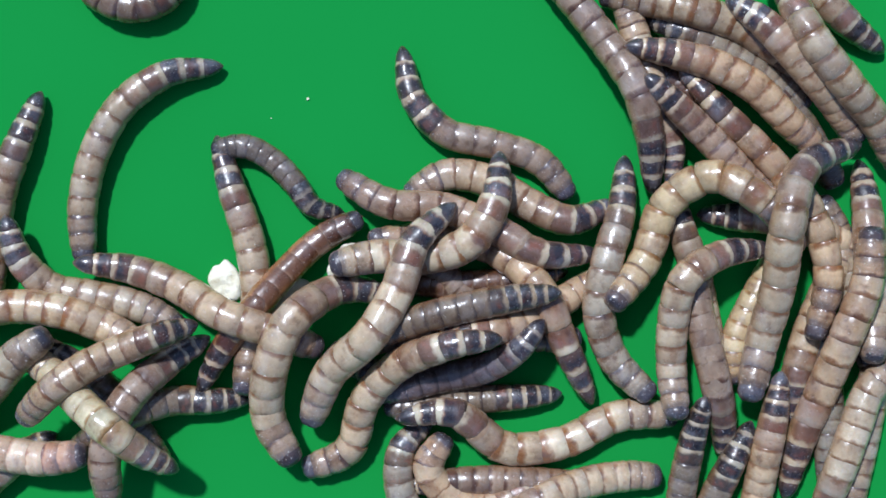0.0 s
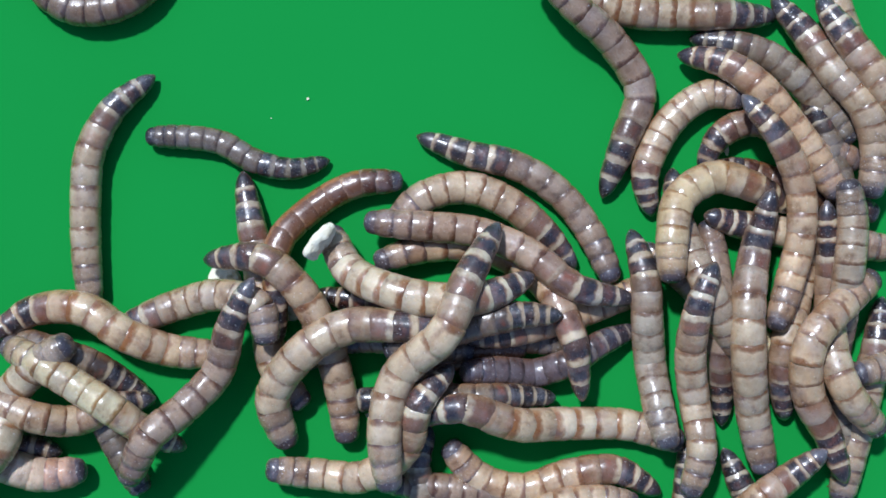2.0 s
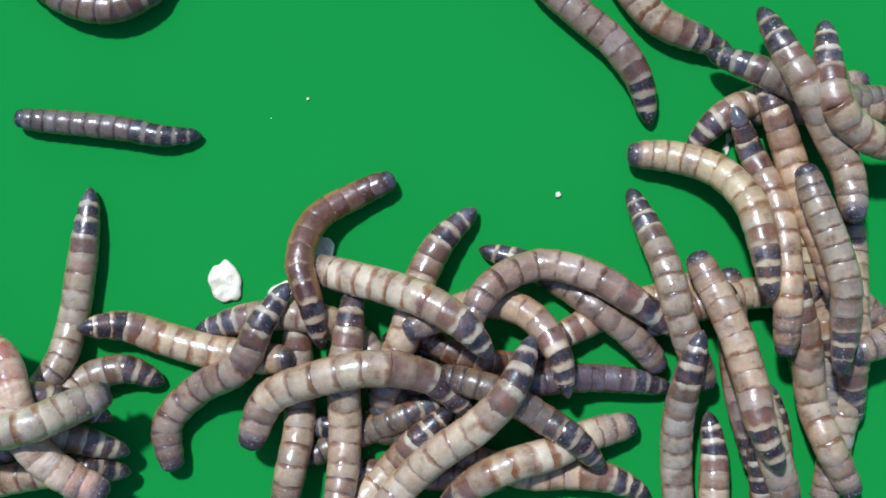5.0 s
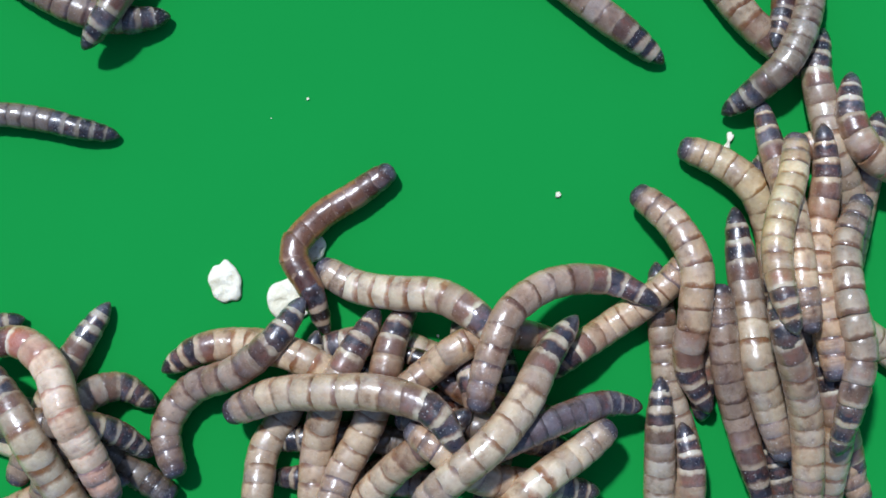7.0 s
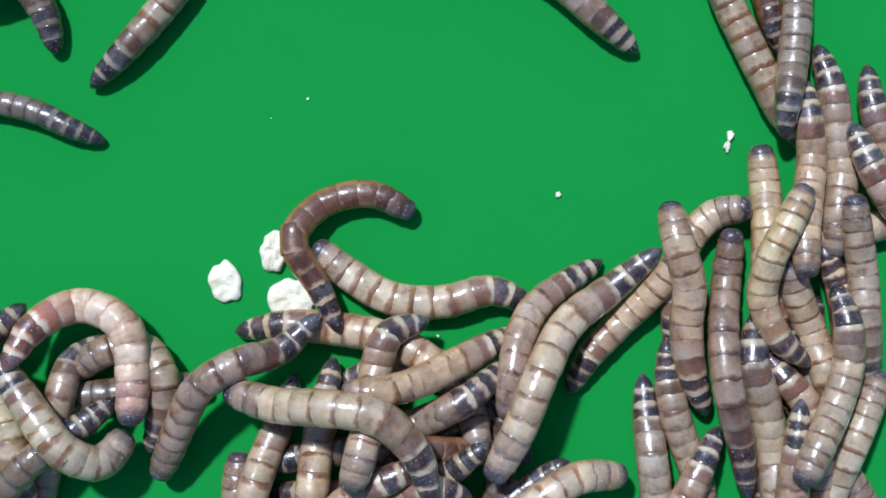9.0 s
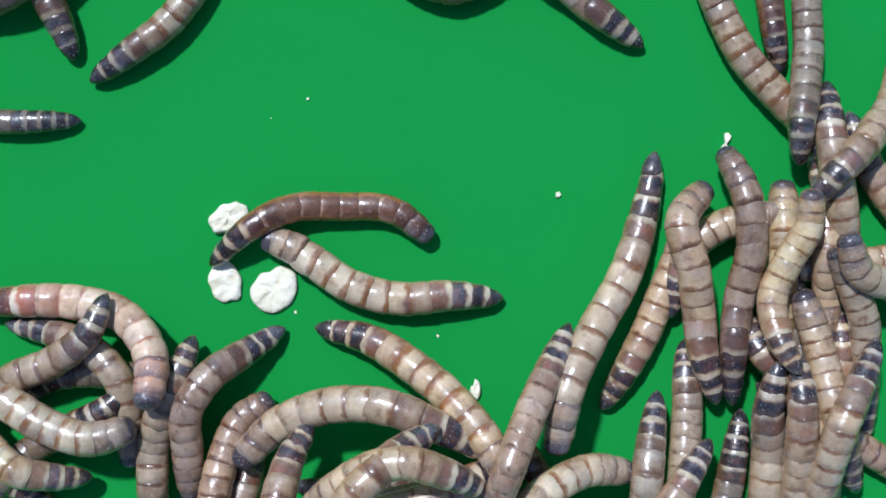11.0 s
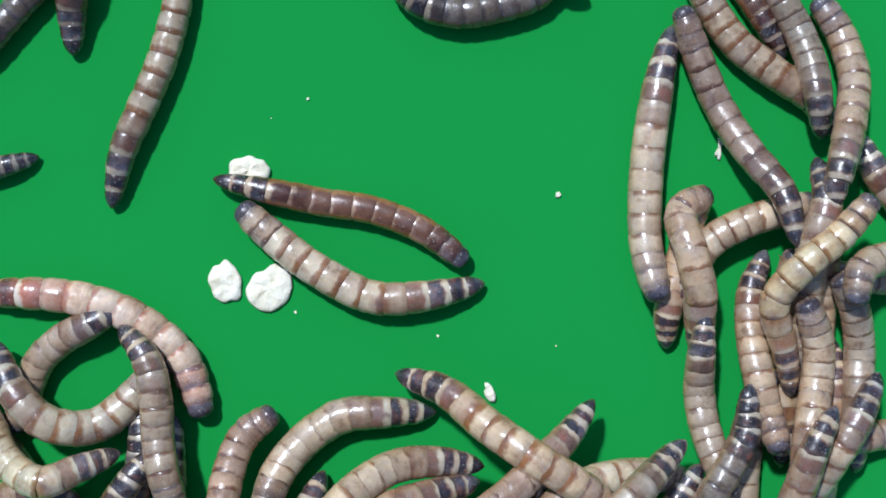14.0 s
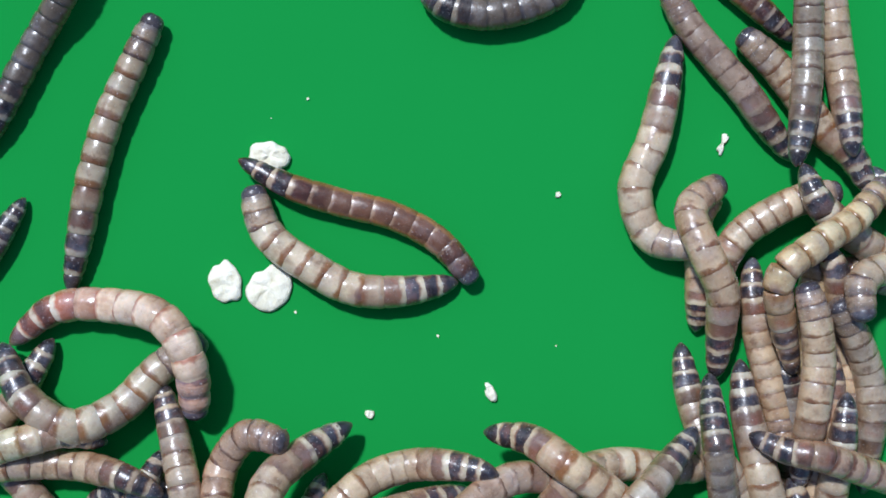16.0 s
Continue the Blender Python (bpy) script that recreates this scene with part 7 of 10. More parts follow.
    at('R1', 3, 285,97,17, 300,191,29, 317,285,29, 271,365,49, 205,431,64, 164,515,69)
    at('R1', 4, 320,193,17, 339,267,29, 308,336,49, 250,388,59, 193,443,34, 157,515,29)
    at('R1', 4.8, 358,221,17, 347,296,29, 306,361,29, 248,412,29, 189,463,29, 147,528,29)
    at('R1', 6.5, 419,323,17, 357,365,29, 295,408,29, 235,452,29, 179,501,32, 125,548,56)
    at('R1', 7.5, 357,347,17, 304,394,29, 251,440,29, 198,486,31, 145,528,56, 95,573,73)
    at('R1', 9, 342,357,17, 292,401,29, 242,447,29, 192,490,36, 142,529,64, 95,574,69)
    at('R1', 11.5, 347,374,17, 287,417,29, 229,463,32, 175,508,60, 121,557,58, 65,610,32)
    at('R1', 12.2, 320,389,17, 262,434,29, 203,477,53, 149,524,63, 95,579,35, 38,628,29)
    at('R1', 13, 287,406,20, 230,451,48, 175,496,66, 121,550,38, 65,599,29, 8,647,29)
    at('R1', 13.8, 253,454,45, 193,493,66, 137,544,42, 79,591,29, 20,635,29, -40,679,29)
    at('R1', 14.5, 224,497,63, 163,539,45, 103,584,29, 42,625,29, -20,666,29, -81,707,29)
    at('R1', 15.3, 219,508,58, 160,555,36, 100,597,29, 38,638,29, -23,679,29, -85,720,29)
    at('R1', 16, 219,527,17, 158,568,29, 96,609,29, 35,650,29, -27,691,29, -88,732,29)
    at('V1', 0, -163,629,52, -88,627,60, -13,621,44, 62,629,41, 133,648,59, 205,681,42)
    at('V1', 1, -164,618,49, -88,618,47, -13,614,31, 63,621,30, 135,646,30, 205,675,30)
    at('V1', 2, -166,616,18, -89,611,30, -13,603,30, 63,610,30, 134,635,30, 205,665,30)
    at('V1', 9, -166,537,18, -89,525,30, -13,524,30, 63,531,30, 132,562,30, 200,597,30)
    at('V1', 11.5, -105,527,18, -46,476,30, 24,450,30, 92,481,30, 147,534,30, 202,587,30)
    at('V1', 13, -85,517,18, -39,454,30, 29,426,30, 103,441,30, 169,476,30, 217,535,30)
    at('V1', 14.5, -105,507,18, -55,445,30, 18,422,30, 95,431,30, 168,455,30, 217,514,30)
    at('V1', 16, -45,497,18, -2,438,30, 65,419,30, 135,428,30, 199,456,30, 237,513,38)
    at('R2', 0, 325,163,20, 315,68,47, 288,-21,63, 274,-111,57, 306,-199,40, 369,-262,58)
    at('R2', 0.5, 320,138,64, 322,47,66, 295,-40,66, 291,-132,41, 326,-218,33, 378,-288,59)
    at('R2', 1, 326,116,45, 332,25,64, 301,-60,78, 303,-151,50, 345,-235,32, 386,-312,55)
    at('R2', 1.5, 340,69,48, 342,-16,60, 316,-97,77, 332,-182,47, 367,-260,45, 395,-334,74)
    at('R2', 2, 335,29,37, 353,-45,67, 358,-122,64, 368,-202,36, 378,-276,61, 394,-347,84)
    at('R2', 2.5, 356,-7,45, 387,-81,70, 395,-165,45, 387,-249,37, 395,-327,67, 424,-405,66)
    at('R2', 3, 453,-49,112, 432,-132,95, 412,-217,55, 409,-304,52, 421,-388,62, 427,-474,65)
    at('R2', 3.5, 470,-84,115, 444,-150,102, 423,-219,68, 412,-292,52, 418,-365,53, 431,-439,44)
    at('R2', 4, 473,-108,112, 445,-184,108, 422,-265,69, 422,-353,34, 431,-436,37, 433,-515,60)
    at('R2', 4.8, 450,-140,112, 428,-216,97, 415,-297,60, 417,-382,31, 423,-463,29, 427,-544,29)
    at('R2', 5.7, 431,-180,85, 409,-252,94, 405,-331,64, 409,-413,33, 413,-491,29, 415,-568,29)
    at('R2', 6.5, 417,-220,51, 397,-289,69, 397,-363,62, 403,-441,34, 404,-516,29, 404,-590,29)
    at('R2', 7, 382,-231,60, 381,-304,61, 384,-380,44, 386,-456,29, 386,-530,29, 386,-604,29)
    at('R2', 7.5, 355,-252,17, 369,-323,29, 369,-397,29, 369,-471,29, 369,-544,29, 369,-618,29)
    at('R2', 8.2, 345,-248,35, 333,-317,64, 335,-388,70, 344,-466,44, 351,-543,31, 356,-617,29)
    at('R2', 9, 358,-230,17, 363,-302,29, 369,-371,51, 379,-446,40, 387,-522,29, 393,-596,29)
    at('R2', 9.8, 368,-241,23, 363,-310,52, 361,-378,81, 367,-455,61, 374,-534,32, 377,-609,29)
    at('R2', 10.7, 380,-256,18, 369,-326,43, 360,-394,68, 361,-471,48, 361,-548,32, 358,-623,29)
    at('R2', 11.5, 374,-259,110, 356,-324,139, 343,-390,155, 340,-467,124, 339,-546,89, 337,-626,60)
    at('R2', 12.2, 381,-280,66, 361,-346,95, 348,-415,104, 346,-493,71, 345,-574,38, 341,-650,29)
    at('R2', 13, 379,-297,73, 356,-362,102, 344,-433,100, 343,-511,70, 343,-592,39, 340,-668,29)
    at('R2', 13.5, 431,-319,96, 378,-361,125, 343,-414,145, 315,-476,129, 292,-545,95, 264,-611,73)
    at('R2', 13.8, 423,-336,110, 364,-377,139, 314,-425,172, 272,-480,164, 233,-544,129, 192,-607,100)
    at('R2', 14.5, 401,-321,111, 356,-374,140, 303,-418,171, 252,-466,158, 202,-519,124, 149,-571,95)
    at('R2', 15.3, 440,-313,84, 396,-369,98, 345,-418,131, 295,-468,128, 249,-526,94, 201,-585,65)
    at('R2', 16, 432,-312,104, 385,-365,133, 336,-413,167, 288,-463,165, 242,-520,131, 195,-577,102)
    at('R3', 0, 573,1,55, 483,-10,88, 414,-55,108, 399,-135,82, 401,-219,67, 407,-297,91)
    at('R3', 0.5, 563,8,59, 479,-20,85, 424,-80,99, 417,-162,68, 414,-245,65, 404,-325,83)
    at('R3', 1, 542,9,80, 465,-35,112, 430,-104,110, 431,-188,73, 428,-272,63, 400,-347,85)
    at('R3', 1.5, 522,6,99, 453,-53,129, 429,-132,111, 435,-222,71, 439,-308,79, 418,-391,85)
    at('R3', 2, 464,-26,122, 435,-103,122, 430,-186,84, 443,-272,56, 452,-353,72, 431,-434,67)
    at('R3', 2.5, 462,-79,85, 450,-148,84, 451,-219,60, 463,-290,46, 480,-362,30, 492,-430,39)
    at('R3', 3, 483,-156,57, 474,-223,63, 473,-293,52, 483,-365,30, 494,-433,32, 504,-502,33)
    at('R3', 3.5, 472,-216,72, 472,-288,59, 490,-360,38, 496,-426,59, 511,-500,39, 523,-573,28)
    at('R3', 4, 490,-298,17, 485,-367,28, 488,-438,33, 490,-506,44, 499,-581,29, 504,-652,28)
    at('R3', 4.8, 479,-297,17, 484,-367,28, 482,-436,38, 481,-504,51, 488,-580,30, 491,-652,28)
    at('R3', 5.7, 457,-293,65, 480,-364,42, 477,-435,39, 472,-503,52, 476,-580,30, 475,-651,28)
    at('R3', 6.5, 454,-301,30, 480,-365,36, 473,-435,37, 466,-504,48, 466,-579,29, 462,-651,28)
    at('R3', 7, 420,-310,63, 434,-377,69, 434,-450,55, 436,-526,31, 435,-598,28, 432,-669,28)
    at('R3', 7.5, 394,-328,54, 397,-396,62, 399,-468,57, 403,-544,32, 403,-617,28, 403,-688,28)
    at('R3', 8.2, 410,-321,61, 387,-386,74, 378,-457,68, 375,-534,37, 368,-607,28, 360,-678,28)
    at('R3', 9, 487,-320,40, 454,-380,64, 422,-442,69, 393,-509,53, 366,-578,29, 334,-642,28)
    at('R3', 9.8, 482,-328,41, 446,-387,66, 408,-445,84, 375,-507,72, 345,-576,40, 311,-641,28)
    at('R3', 10.7, 476,-338,43, 437,-395,66, 397,-452,78, 361,-514,60, 326,-579,31, 286,-639,28)
    at('R3', 11.5, 448,-330,150, 407,-382,177, 367,-435,183, 331,-494,153, 295,-556,120, 256,-618,92)
    at('R3', 12.2, 447,-336,115, 408,-392,132, 375,-453,117, 344,-518,85, 311,-586,52, 276,-652,29)
    at('R3', 13, 446,-345,67, 406,-400,95, 374,-461,99, 349,-531,67, 322,-603,35, 292,-669,28)
    at('R3', 13.8, 450,-375,58, 410,-433,67, 379,-498,47, 347,-564,30, 312,-627,28, 277,-689,28)
    at('R3', 14.5, 450,-400,63, 412,-460,54, 372,-516,68, 338,-582,41, 302,-646,28, 264,-706,28)
    at('R3', 15.3, 454,-432,49, 407,-482,77, 363,-535,91, 327,-600,61, 290,-666,32, 249,-725,28)
    at('R3', 16, 448,-451,82, 399,-499,110, 355,-550,117, 317,-613,85, 278,-678,52, 237,-741,29)
    at('R4', 0, 504,-372,17, 494,-299,42, 476,-228,68, 459,-162,70, 444,-96,70, 440,-29,71)
    at('R4', 0.5, 503,-348,21, 494,-274,48, 481,-203,69, 470,-135,70, 457,-68,65, 452,1,42)
    at('R4', 1, 502,-325,17, 500,-252,28, 492,-179,47, 484,-108,57, 471,-39,53, 460,29,32)
    at('R4', 1.5, 501,-317,17, 498,-244,28, 491,-171,46, 482,-99,66, 472,-30,64, 464,39,39)
    at('R4', 2, 500,-308,17, 495,-235,28, 490,-162,51, 484,-91,64, 481,-22,39, 472,49,28)
    at('R4', 2.5, 506,-315,17, 502,-243,28, 497,-169,50, 492,-99,59, 491,-29,32, 485,42,28)
    at('R4', 3, 512,-323,17, 510,-250,28, 510,-179,28, 507,-108,28, 502,-36,28, 497,35,28)
    at('R4', 3.5, 528,-339,17, 517,-264,41, 507,-191,65, 508,-122,49, 511,-52,28, 509,19,28)
    at('R4', 4, 543,-353,17, 531,-281,28, 522,-210,28, 519,-139,30, 519,-68,31, 521,4,28)
    at('R4', 4.8, 550,-392,42, 539,-319,42, 527,-249,29, 519,-176,30, 514,-102,36, 512,-29,28)
    at('R4', 5.7, 558,-432,76, 538,-354,98, 517,-283,98, 505,-211,93, 498,-139,77, 497,-65,47)
    at('R4', 6.5, 572,-471,79, 549,-392,99, 522,-321,99, 503,-246,101, 489,-172,93, 482,-98,71)
    at('R4', 7, 571,-464,46, 547,-384,51, 525,-307,42, 498,-224,75, 485,-142,87, 482,-63,75)
    at('R4', 7.5, 561,-449,44, 533,-368,43, 516,-286,29, 492,-200,52, 484,-113,75, 486,-29,68)
    at('R4', 8.2, 550,-452,30, 518,-360,33, 496,-267,28, 485,-171,28, 488,-75,28, 494,21,39)
    at('R4', 9, 539,-438,51, 522,-341,65, 495,-245,92, 490,-153,73, 503,-59,35, 512,36,49)
    at('R4', 9.8, 523,-370,69, 507,-272,105, 500,-180,102, 513,-90,59, 509,4,67, 493,97,91)
    at('R4', 10.7, 518,-299,38, 511,-202,71, 517,-110,66, 532,-18,70, 519,72,90, 493,160,57)
    at('R4', 11.5, 505,-226,50, 507,-133,71, 525,-43,66, 544,43,99, 537,132,71, 493,210,34)
    at('R4', 12.2, 506,-162,66, 521,-69,64, 540,21,91, 539,113,83, 507,200,40, 483,293,28)
    at('R4', 13, 557,-24,77, 549,53,101, 531,127,78, 510,201,42, 485,276,29, 460,350,40)
    at('R4', 13.8, 598,-13,124, 587,78,112, 543,156,68, 497,238,31, 455,325,32, 425,415,47)
    at('R4', 14.5, 619,85,76, 573,154,42, 517,221,28, 477,300,28, 446,382,44, 405,460,47)
    at('R4', 15.3, 612,133,17, 565,199,28, 525,268,28, 482,335,42, 438,400,54, 403,473,34)
    at('R4', 16, 624,163,17, 577,223,28, 534,285,28, 485,342,28, 438,400,28, 399,464,28)
    at('R7', 0, 457,-260,78, 442,-325,56, 429,-391,45, 421,-458,34, 419,-526,26, 415,-592,26)
    at('R7', 0.5, 469,-302,55, 456,-368,42, 447,-436,26, 437,-501,26, 431,-567,26, 424,-633,26)
    at('R7', 1, 484,-349,15, 470,-412,26, 461,-478,26, 451,-543,26, 442,-609,26, 433,-675,26)
    at('R7', 2, 437,-344,15, 435,-408,26, 431,-474,26, 426,-540,26, 422,-607,26, 418,-673,26)
    at('R7', 4, 462,-465,15, 460,-529,26, 460,-595,26, 460,-662,26, 460,-728,26, 460,-794,26)
    at('R7', 6.5, 492,-465,15, 498,-529,26, 507,-594,26, 515,-660,26, 523,-726,26, 531,-792,26)
    at('R7', 16, 492,-516,15, 503,-578,26, 516,-643,26, 529,-708,26, 542,-773,26, 555,-838,26)
    at('R8', 0, 547,-311,31, 515,-371,43, 487,-435,29, 462,-497,37, 443,-565,27, 422,-631,27)
    at('R8', 0.5, 544,-328,16, 523,-393,27, 504,-459,27, 490,-526,27, 477,-594,27, 464,-661,27)
    at('R8', 1, 535,-348,16, 526,-415,27, 521,-484,27, 516,-552,27, 511,-621,27, 506,-690,27)
    at('R8', 2, 505,-362,16, 532,-422,27, 561,-485,27, 590,-547,27, 619,-609,27, 649,-672,27)
    at('R8', 2.5, 531,-388,16, 546,-452,27, 564,-519,27, 581,-586,27, 598,-652,27, 615,-719,27)
    at('R8', 3, 553,-415,36, 553,-478,61, 560,-548,52, 571,-623,28, 576,-692,27, 581,-760,27)
    at('R8', 4, 538,-345,38, 537,-410,57, 540,-476,62, 551,-551,35, 558,-621,27, 562,-690,27)
    at('R8', 4.8, 537,-324,76, 550,-391,72, 560,-460,61, 573,-534,34, 580,-605,27, 586,-673,27)
    at('R8', 5.7, 563,-316,18, 579,-380,32, 591,-449,27, 598,-517,27, 605,-586,27, 612,-654,27)
    at('R8', 6.5, 571,-302,25, 590,-361,50, 602,-426,59, 613,-495,51, 627,-568,28, 636,-637,27)
    at('R8', 7, 571,-315,16, 592,-378,27, 605,-445,27, 614,-514,27, 622,-582,27, 631,-650,27)
    at('R8', 9, 563,-364,16, 572,-430,27, 581,-498,27, 591,-566,27, 601,-634,27, 610,-702,27)
    at('R8', 11.5, 531,-270,16, 518,-337,27, 504,-404,27, 486,-469,38, 473,-538,32, 460,-606,27)
    at('R8', 12.2, 528,-250,16, 518,-317,27, 508,-386,27, 495,-452,32, 479,-519,34, 466,-588,27)
    at('R8', 13, 497,-265,92, 477,-326,119, 448,-382,151, 409,-432,175, 374,-488,154, 340,-547,127)
    at('R8', 13.5, 588,-194,100, 526,-225,115, 483,-276,120, 465,-341,110, 464,-411,90, 462,-483,70)
    at('R8', 13.8, 550,-251,113, 530,-314,108, 499,-372,107, 461,-427,104, 433,-491,74, 403,-555,47)
    at('R8', 14.5, 527,-206,21, 521,-272,48, 504,-334,80, 480,-394,102, 466,-463,81, 453,-534,54)
    at('R8', 15.3, 506,-202,84, 494,-266,106, 485,-332,105, 476,-398,103, 475,-470,75, 473,-544,48)
    at('R8', 16, 469,-223,52, 470,-287,79, 474,-350,102, 485,-418,90, 498,-492,59, 510,-566,32)
    at('R9', 0, 727,184,69, 623,140,110, 583,41,140, 579,-61,98, 560,-165,60, 533,-267,74)
    at('R9', 0.5, 704,164,71, 610,102,112, 574,6,112, 569,-96,68, 551,-199,67, 535,-301,78)
    at('R9', 1, 665,139,105, 591,63,130, 563,-30,92, 551,-131,65, 543,-233,67, 538,-334,75)
    at('R9', 1.5, 609,129,110, 566,41,106, 545,-54,76, 540,-154,70, 549,-256,55, 547,-355,68)
    at('R9', 2, 572,99,84, 549,3,64, 529,-95,89, 530,-194,89, 549,-299,46, 572,-399,42)
    at('R9', 2.5, 553,65,75, 541,-33,79, 527,-129,117, 534,-228,98, 561,-330,55, 581,-424,71)
    at('R9', 3, 534,21,73, 526,-71,105, 525,-162,107, 543,-258,64, 577,-352,34, 602,-438,50)
    at('R9', 3.5, 496,-135,106, 511,-210,103, 540,-287,74, 581,-360,50, 606,-432,57, 638,-511,33)
    at('R9', 4, 497,-158,62, 504,-230,71, 527,-299,71, 560,-362,79, 588,-432,72, 616,-509,44)
    at('R9', 4.8, 494,-86,82, 507,-163,77, 529,-237,75, 553,-306,96, 574,-378,105, 601,-455,90)
    at('R9', 5.7, 504,-7,53, 514,-89,73, 538,-171,52, 558,-250,65, 578,-330,69, 603,-409,71)
    at('R9', 6.5, 517,64,18, 532,-24,31, 542,-110,56, 548,-194,87, 569,-281,76, 593,-361,92)
    at('R9', 7, 522,67,19, 529,-23,39, 539,-112,56, 546,-197,87, 574,-285,68, 602,-370,66)
    at('R9', 7.5, 526,70,23, 530,-23,31, 538,-113,53, 544,-200,86, 577,-288,67, 606,-376,62)
    at('R9', 8.2, 540,-102,49, 535,-178,77, 557,-251,78, 590,-328,49, 617,-405,36, 642,-482,31)
    at('R9', 9, 548,-120,55, 541,-196,80, 562,-273,66, 582,-352,48, 587,-427,61, 600,-510,37)
    at('R9', 9.8, 554,-146,88, 547,-222,93, 566,-302,62, 575,-381,57, 583,-463,34, 585,-543,31)
    at('R9', 11.5, 582,-208,102, 569,-285,82, 576,-368,46, 571,-449,31, 561,-527,31, 550,-605,31)
    at('R9', 12.2, 556,-196,102, 551,-273,86, 562,-356,50, 578,-437,31, 590,-515,31, 602,-593,31)
    at('R9', 13, 523,-180,90, 531,-253,109, 548,-326,116, 573,-402,98, 603,-484,64, 633,-566,35)
    at('R9', 13.8, 588,-198,54, 543,-260,36, 521,-335,31, 511,-413,31, 503,-492,31, 496,-570,31)
    at('R9', 14.5, 562,-315,39, 581,-389,46, 597,-470,31, 609,-548,31, 621,-626,31, 634,-704,31)
    at('R9', 15.3, 526,-227,64, 544,-296,95, 555,-369,104, 576,-452,69, 597,-537,36, 610,-616,31)
    at('R9', 16, 530,-206,27, 536,-282,41, 550,-356,55, 568,-430,64, 597,-511,37, 620,-588,31)
    at('R5', 0, 408,112,31, 407,183,28, 385,250,38, 362,317,37, 341,386,28, 318,454,28)
    at('R5', 0.5, 383,80,42, 387,151,34, 387,223,28, 401,292,28, 432,356,28, 464,420,28)
    at('R5', 1, 365,62,19, 369,132,34, 388,201,28, 434,254,28, 502,277,28, 569,300,28)
    at('R5', 1.5, 352,42,17, 355,106,28, 369,169,28, 398,226,28, 447,267,28, 510,283,28)
    at('R5', 2, 373,64,17, 360,128,28, 381,190,28, 420,243,28, 475,276,30, 535,266,46)
    at('R5', 2.5, 345,117,17, 358,179,28, 393,233,28, 442,274,28, 502,294,28, 564,283,32)
    at('R5', 3, 338,148,17, 377,198,28, 427,241,28, 484,273,28, 541,290,46, 600,278,67)
    at('R5', 3.5, 364,173,17, 404,225,28, 458,267,28, 521,293,28, 588,307,28, 656,307,28)
    at('R5', 4, 389,198,17, 431,253,28, 490,294,28, 558,312,28, 629,321,28, 699,330,28)
    at('R5', 4.8, 430,180,19, 472,232,44, 533,267,43, 605,285,28, 676,296,28, 747,306,28)
    at('R5', 5.7, 479,160,17, 525,212,28, 590,241,28, 659,256,28, 730,267,28, 800,279,28)
    at('R5', 6.5, 523,143,17, 570,192,28, 637,216,28, 707,229,28, 777,242,28, 847,255,28)
    at('R5', 9, 573,-9,17, 637,15,28, 707,28,28, 777,41,28, 848,54,28, 918,67,28)
    at('R5', 16, 624,-39,17, 691,-32,28, 760,-48,28, 829,-64,28, 899,-80,28, 968,-97,28)
    at('R6', 0, 622,1,92, 551,79,116, 468,125,87, 391,76,59, 355,-21,55, 289,-102,92)
    at('R6', 0.5, 623,11,91, 554,82,95, 473,128,73, 398,76,63, 369,-19,53, 318,-105,83)
    at('R6', 1, 628,21,70, 555,85,82, 476,131,67, 401,75,90, 377,-16,82, 347,-106,71)
    at('R6', 1.5, 626,48,54, 556,98,60, 476,128,67, 404,81,97, 383,0,108, 371,-83,93)
    at('R6', 2, 617,71,39, 547,108,61, 476,125,64, 414,87,75, 395,15,99, 395,-57,103)
    at('R6', 2.5, 630,20,52, 577,82,56, 507,121,63, 429,107,67, 380,42,85, 367,-36,96)
    at('R6', 3, 621,-29,62, 594,53,56, 533,115,58, 453,133,40, 377,89,62, 353,6,59)
    at('R6', 3.5, 580,-38,86, 572,48,70, 533,126,71, 456,156,49, 368,144,54, 278,135,67)
    at('R6', 4, 560,-58,85, 549,25,85, 527,104,47, 462,154,31, 377,172,36, 291,176,41)
    at('R6', 4.8, 550,-76,146, 543,3,136, 527,81,104, 478,139,65, 404,165,38, 321,171,30)
    at('R6', 5.7, 574,-100,84, 561,-19,100, 546,60,94, 506,125,59, 435,157,35, 354,163,30)
    at('R6', 6.5, 588,-118,55, 577,-38,67, 567,42,63, 530,111,61, 464,148,34, 384,154,30)
    at('R6', 7, 599,-128,18, 590,-48,30, 583,31,30, 551,103,48, 493,153,39, 422,183,30)
    at('R6', 7.5, 600,-134,18, 594,-57,30, 589,19,34, 566,92,59, 525,153,42, 469,202,30)
    at('R6', 8.2, 595,-160,18, 578,-84,30, 568,-8,39, 567,67,59, 574,144,35, 579,220,33)
    at('R6', 9, 607,-196,18, 590,-120,30, 576,-44,41, 574,32,48, 573,108,30, 565,184,30)
    at('R6', 11.5, 589,-286,18, 592,-208,30, 599,-132,30, 601,-56,44, 604,20,53, 610,97,31)
    at('R6', 13, 592,-366,18, 593,-288,30, 598,-212,30, 603,-135,30, 604,-59,44, 611,16,61)
    at('R6', 16, 664,-392,18, 660,-313,30, 660,-237,30, 660,-161,30, 655,-84,46, 658,-9,68)
    at('R10', 0, 604,113,15, 561,162,25, 522,212,25, 472,252,25, 422,291,25, 371,330,25)
    at('R10', 0.5, 539,43,44, 536,107,29, 535,171,25, 522,233,25, 509,296,25, 496,358,25)
    at('R10', 1, 474,34,54, 506,91,38, 545,144,25, 576,200,25, 606,256,25, 636,312,25)
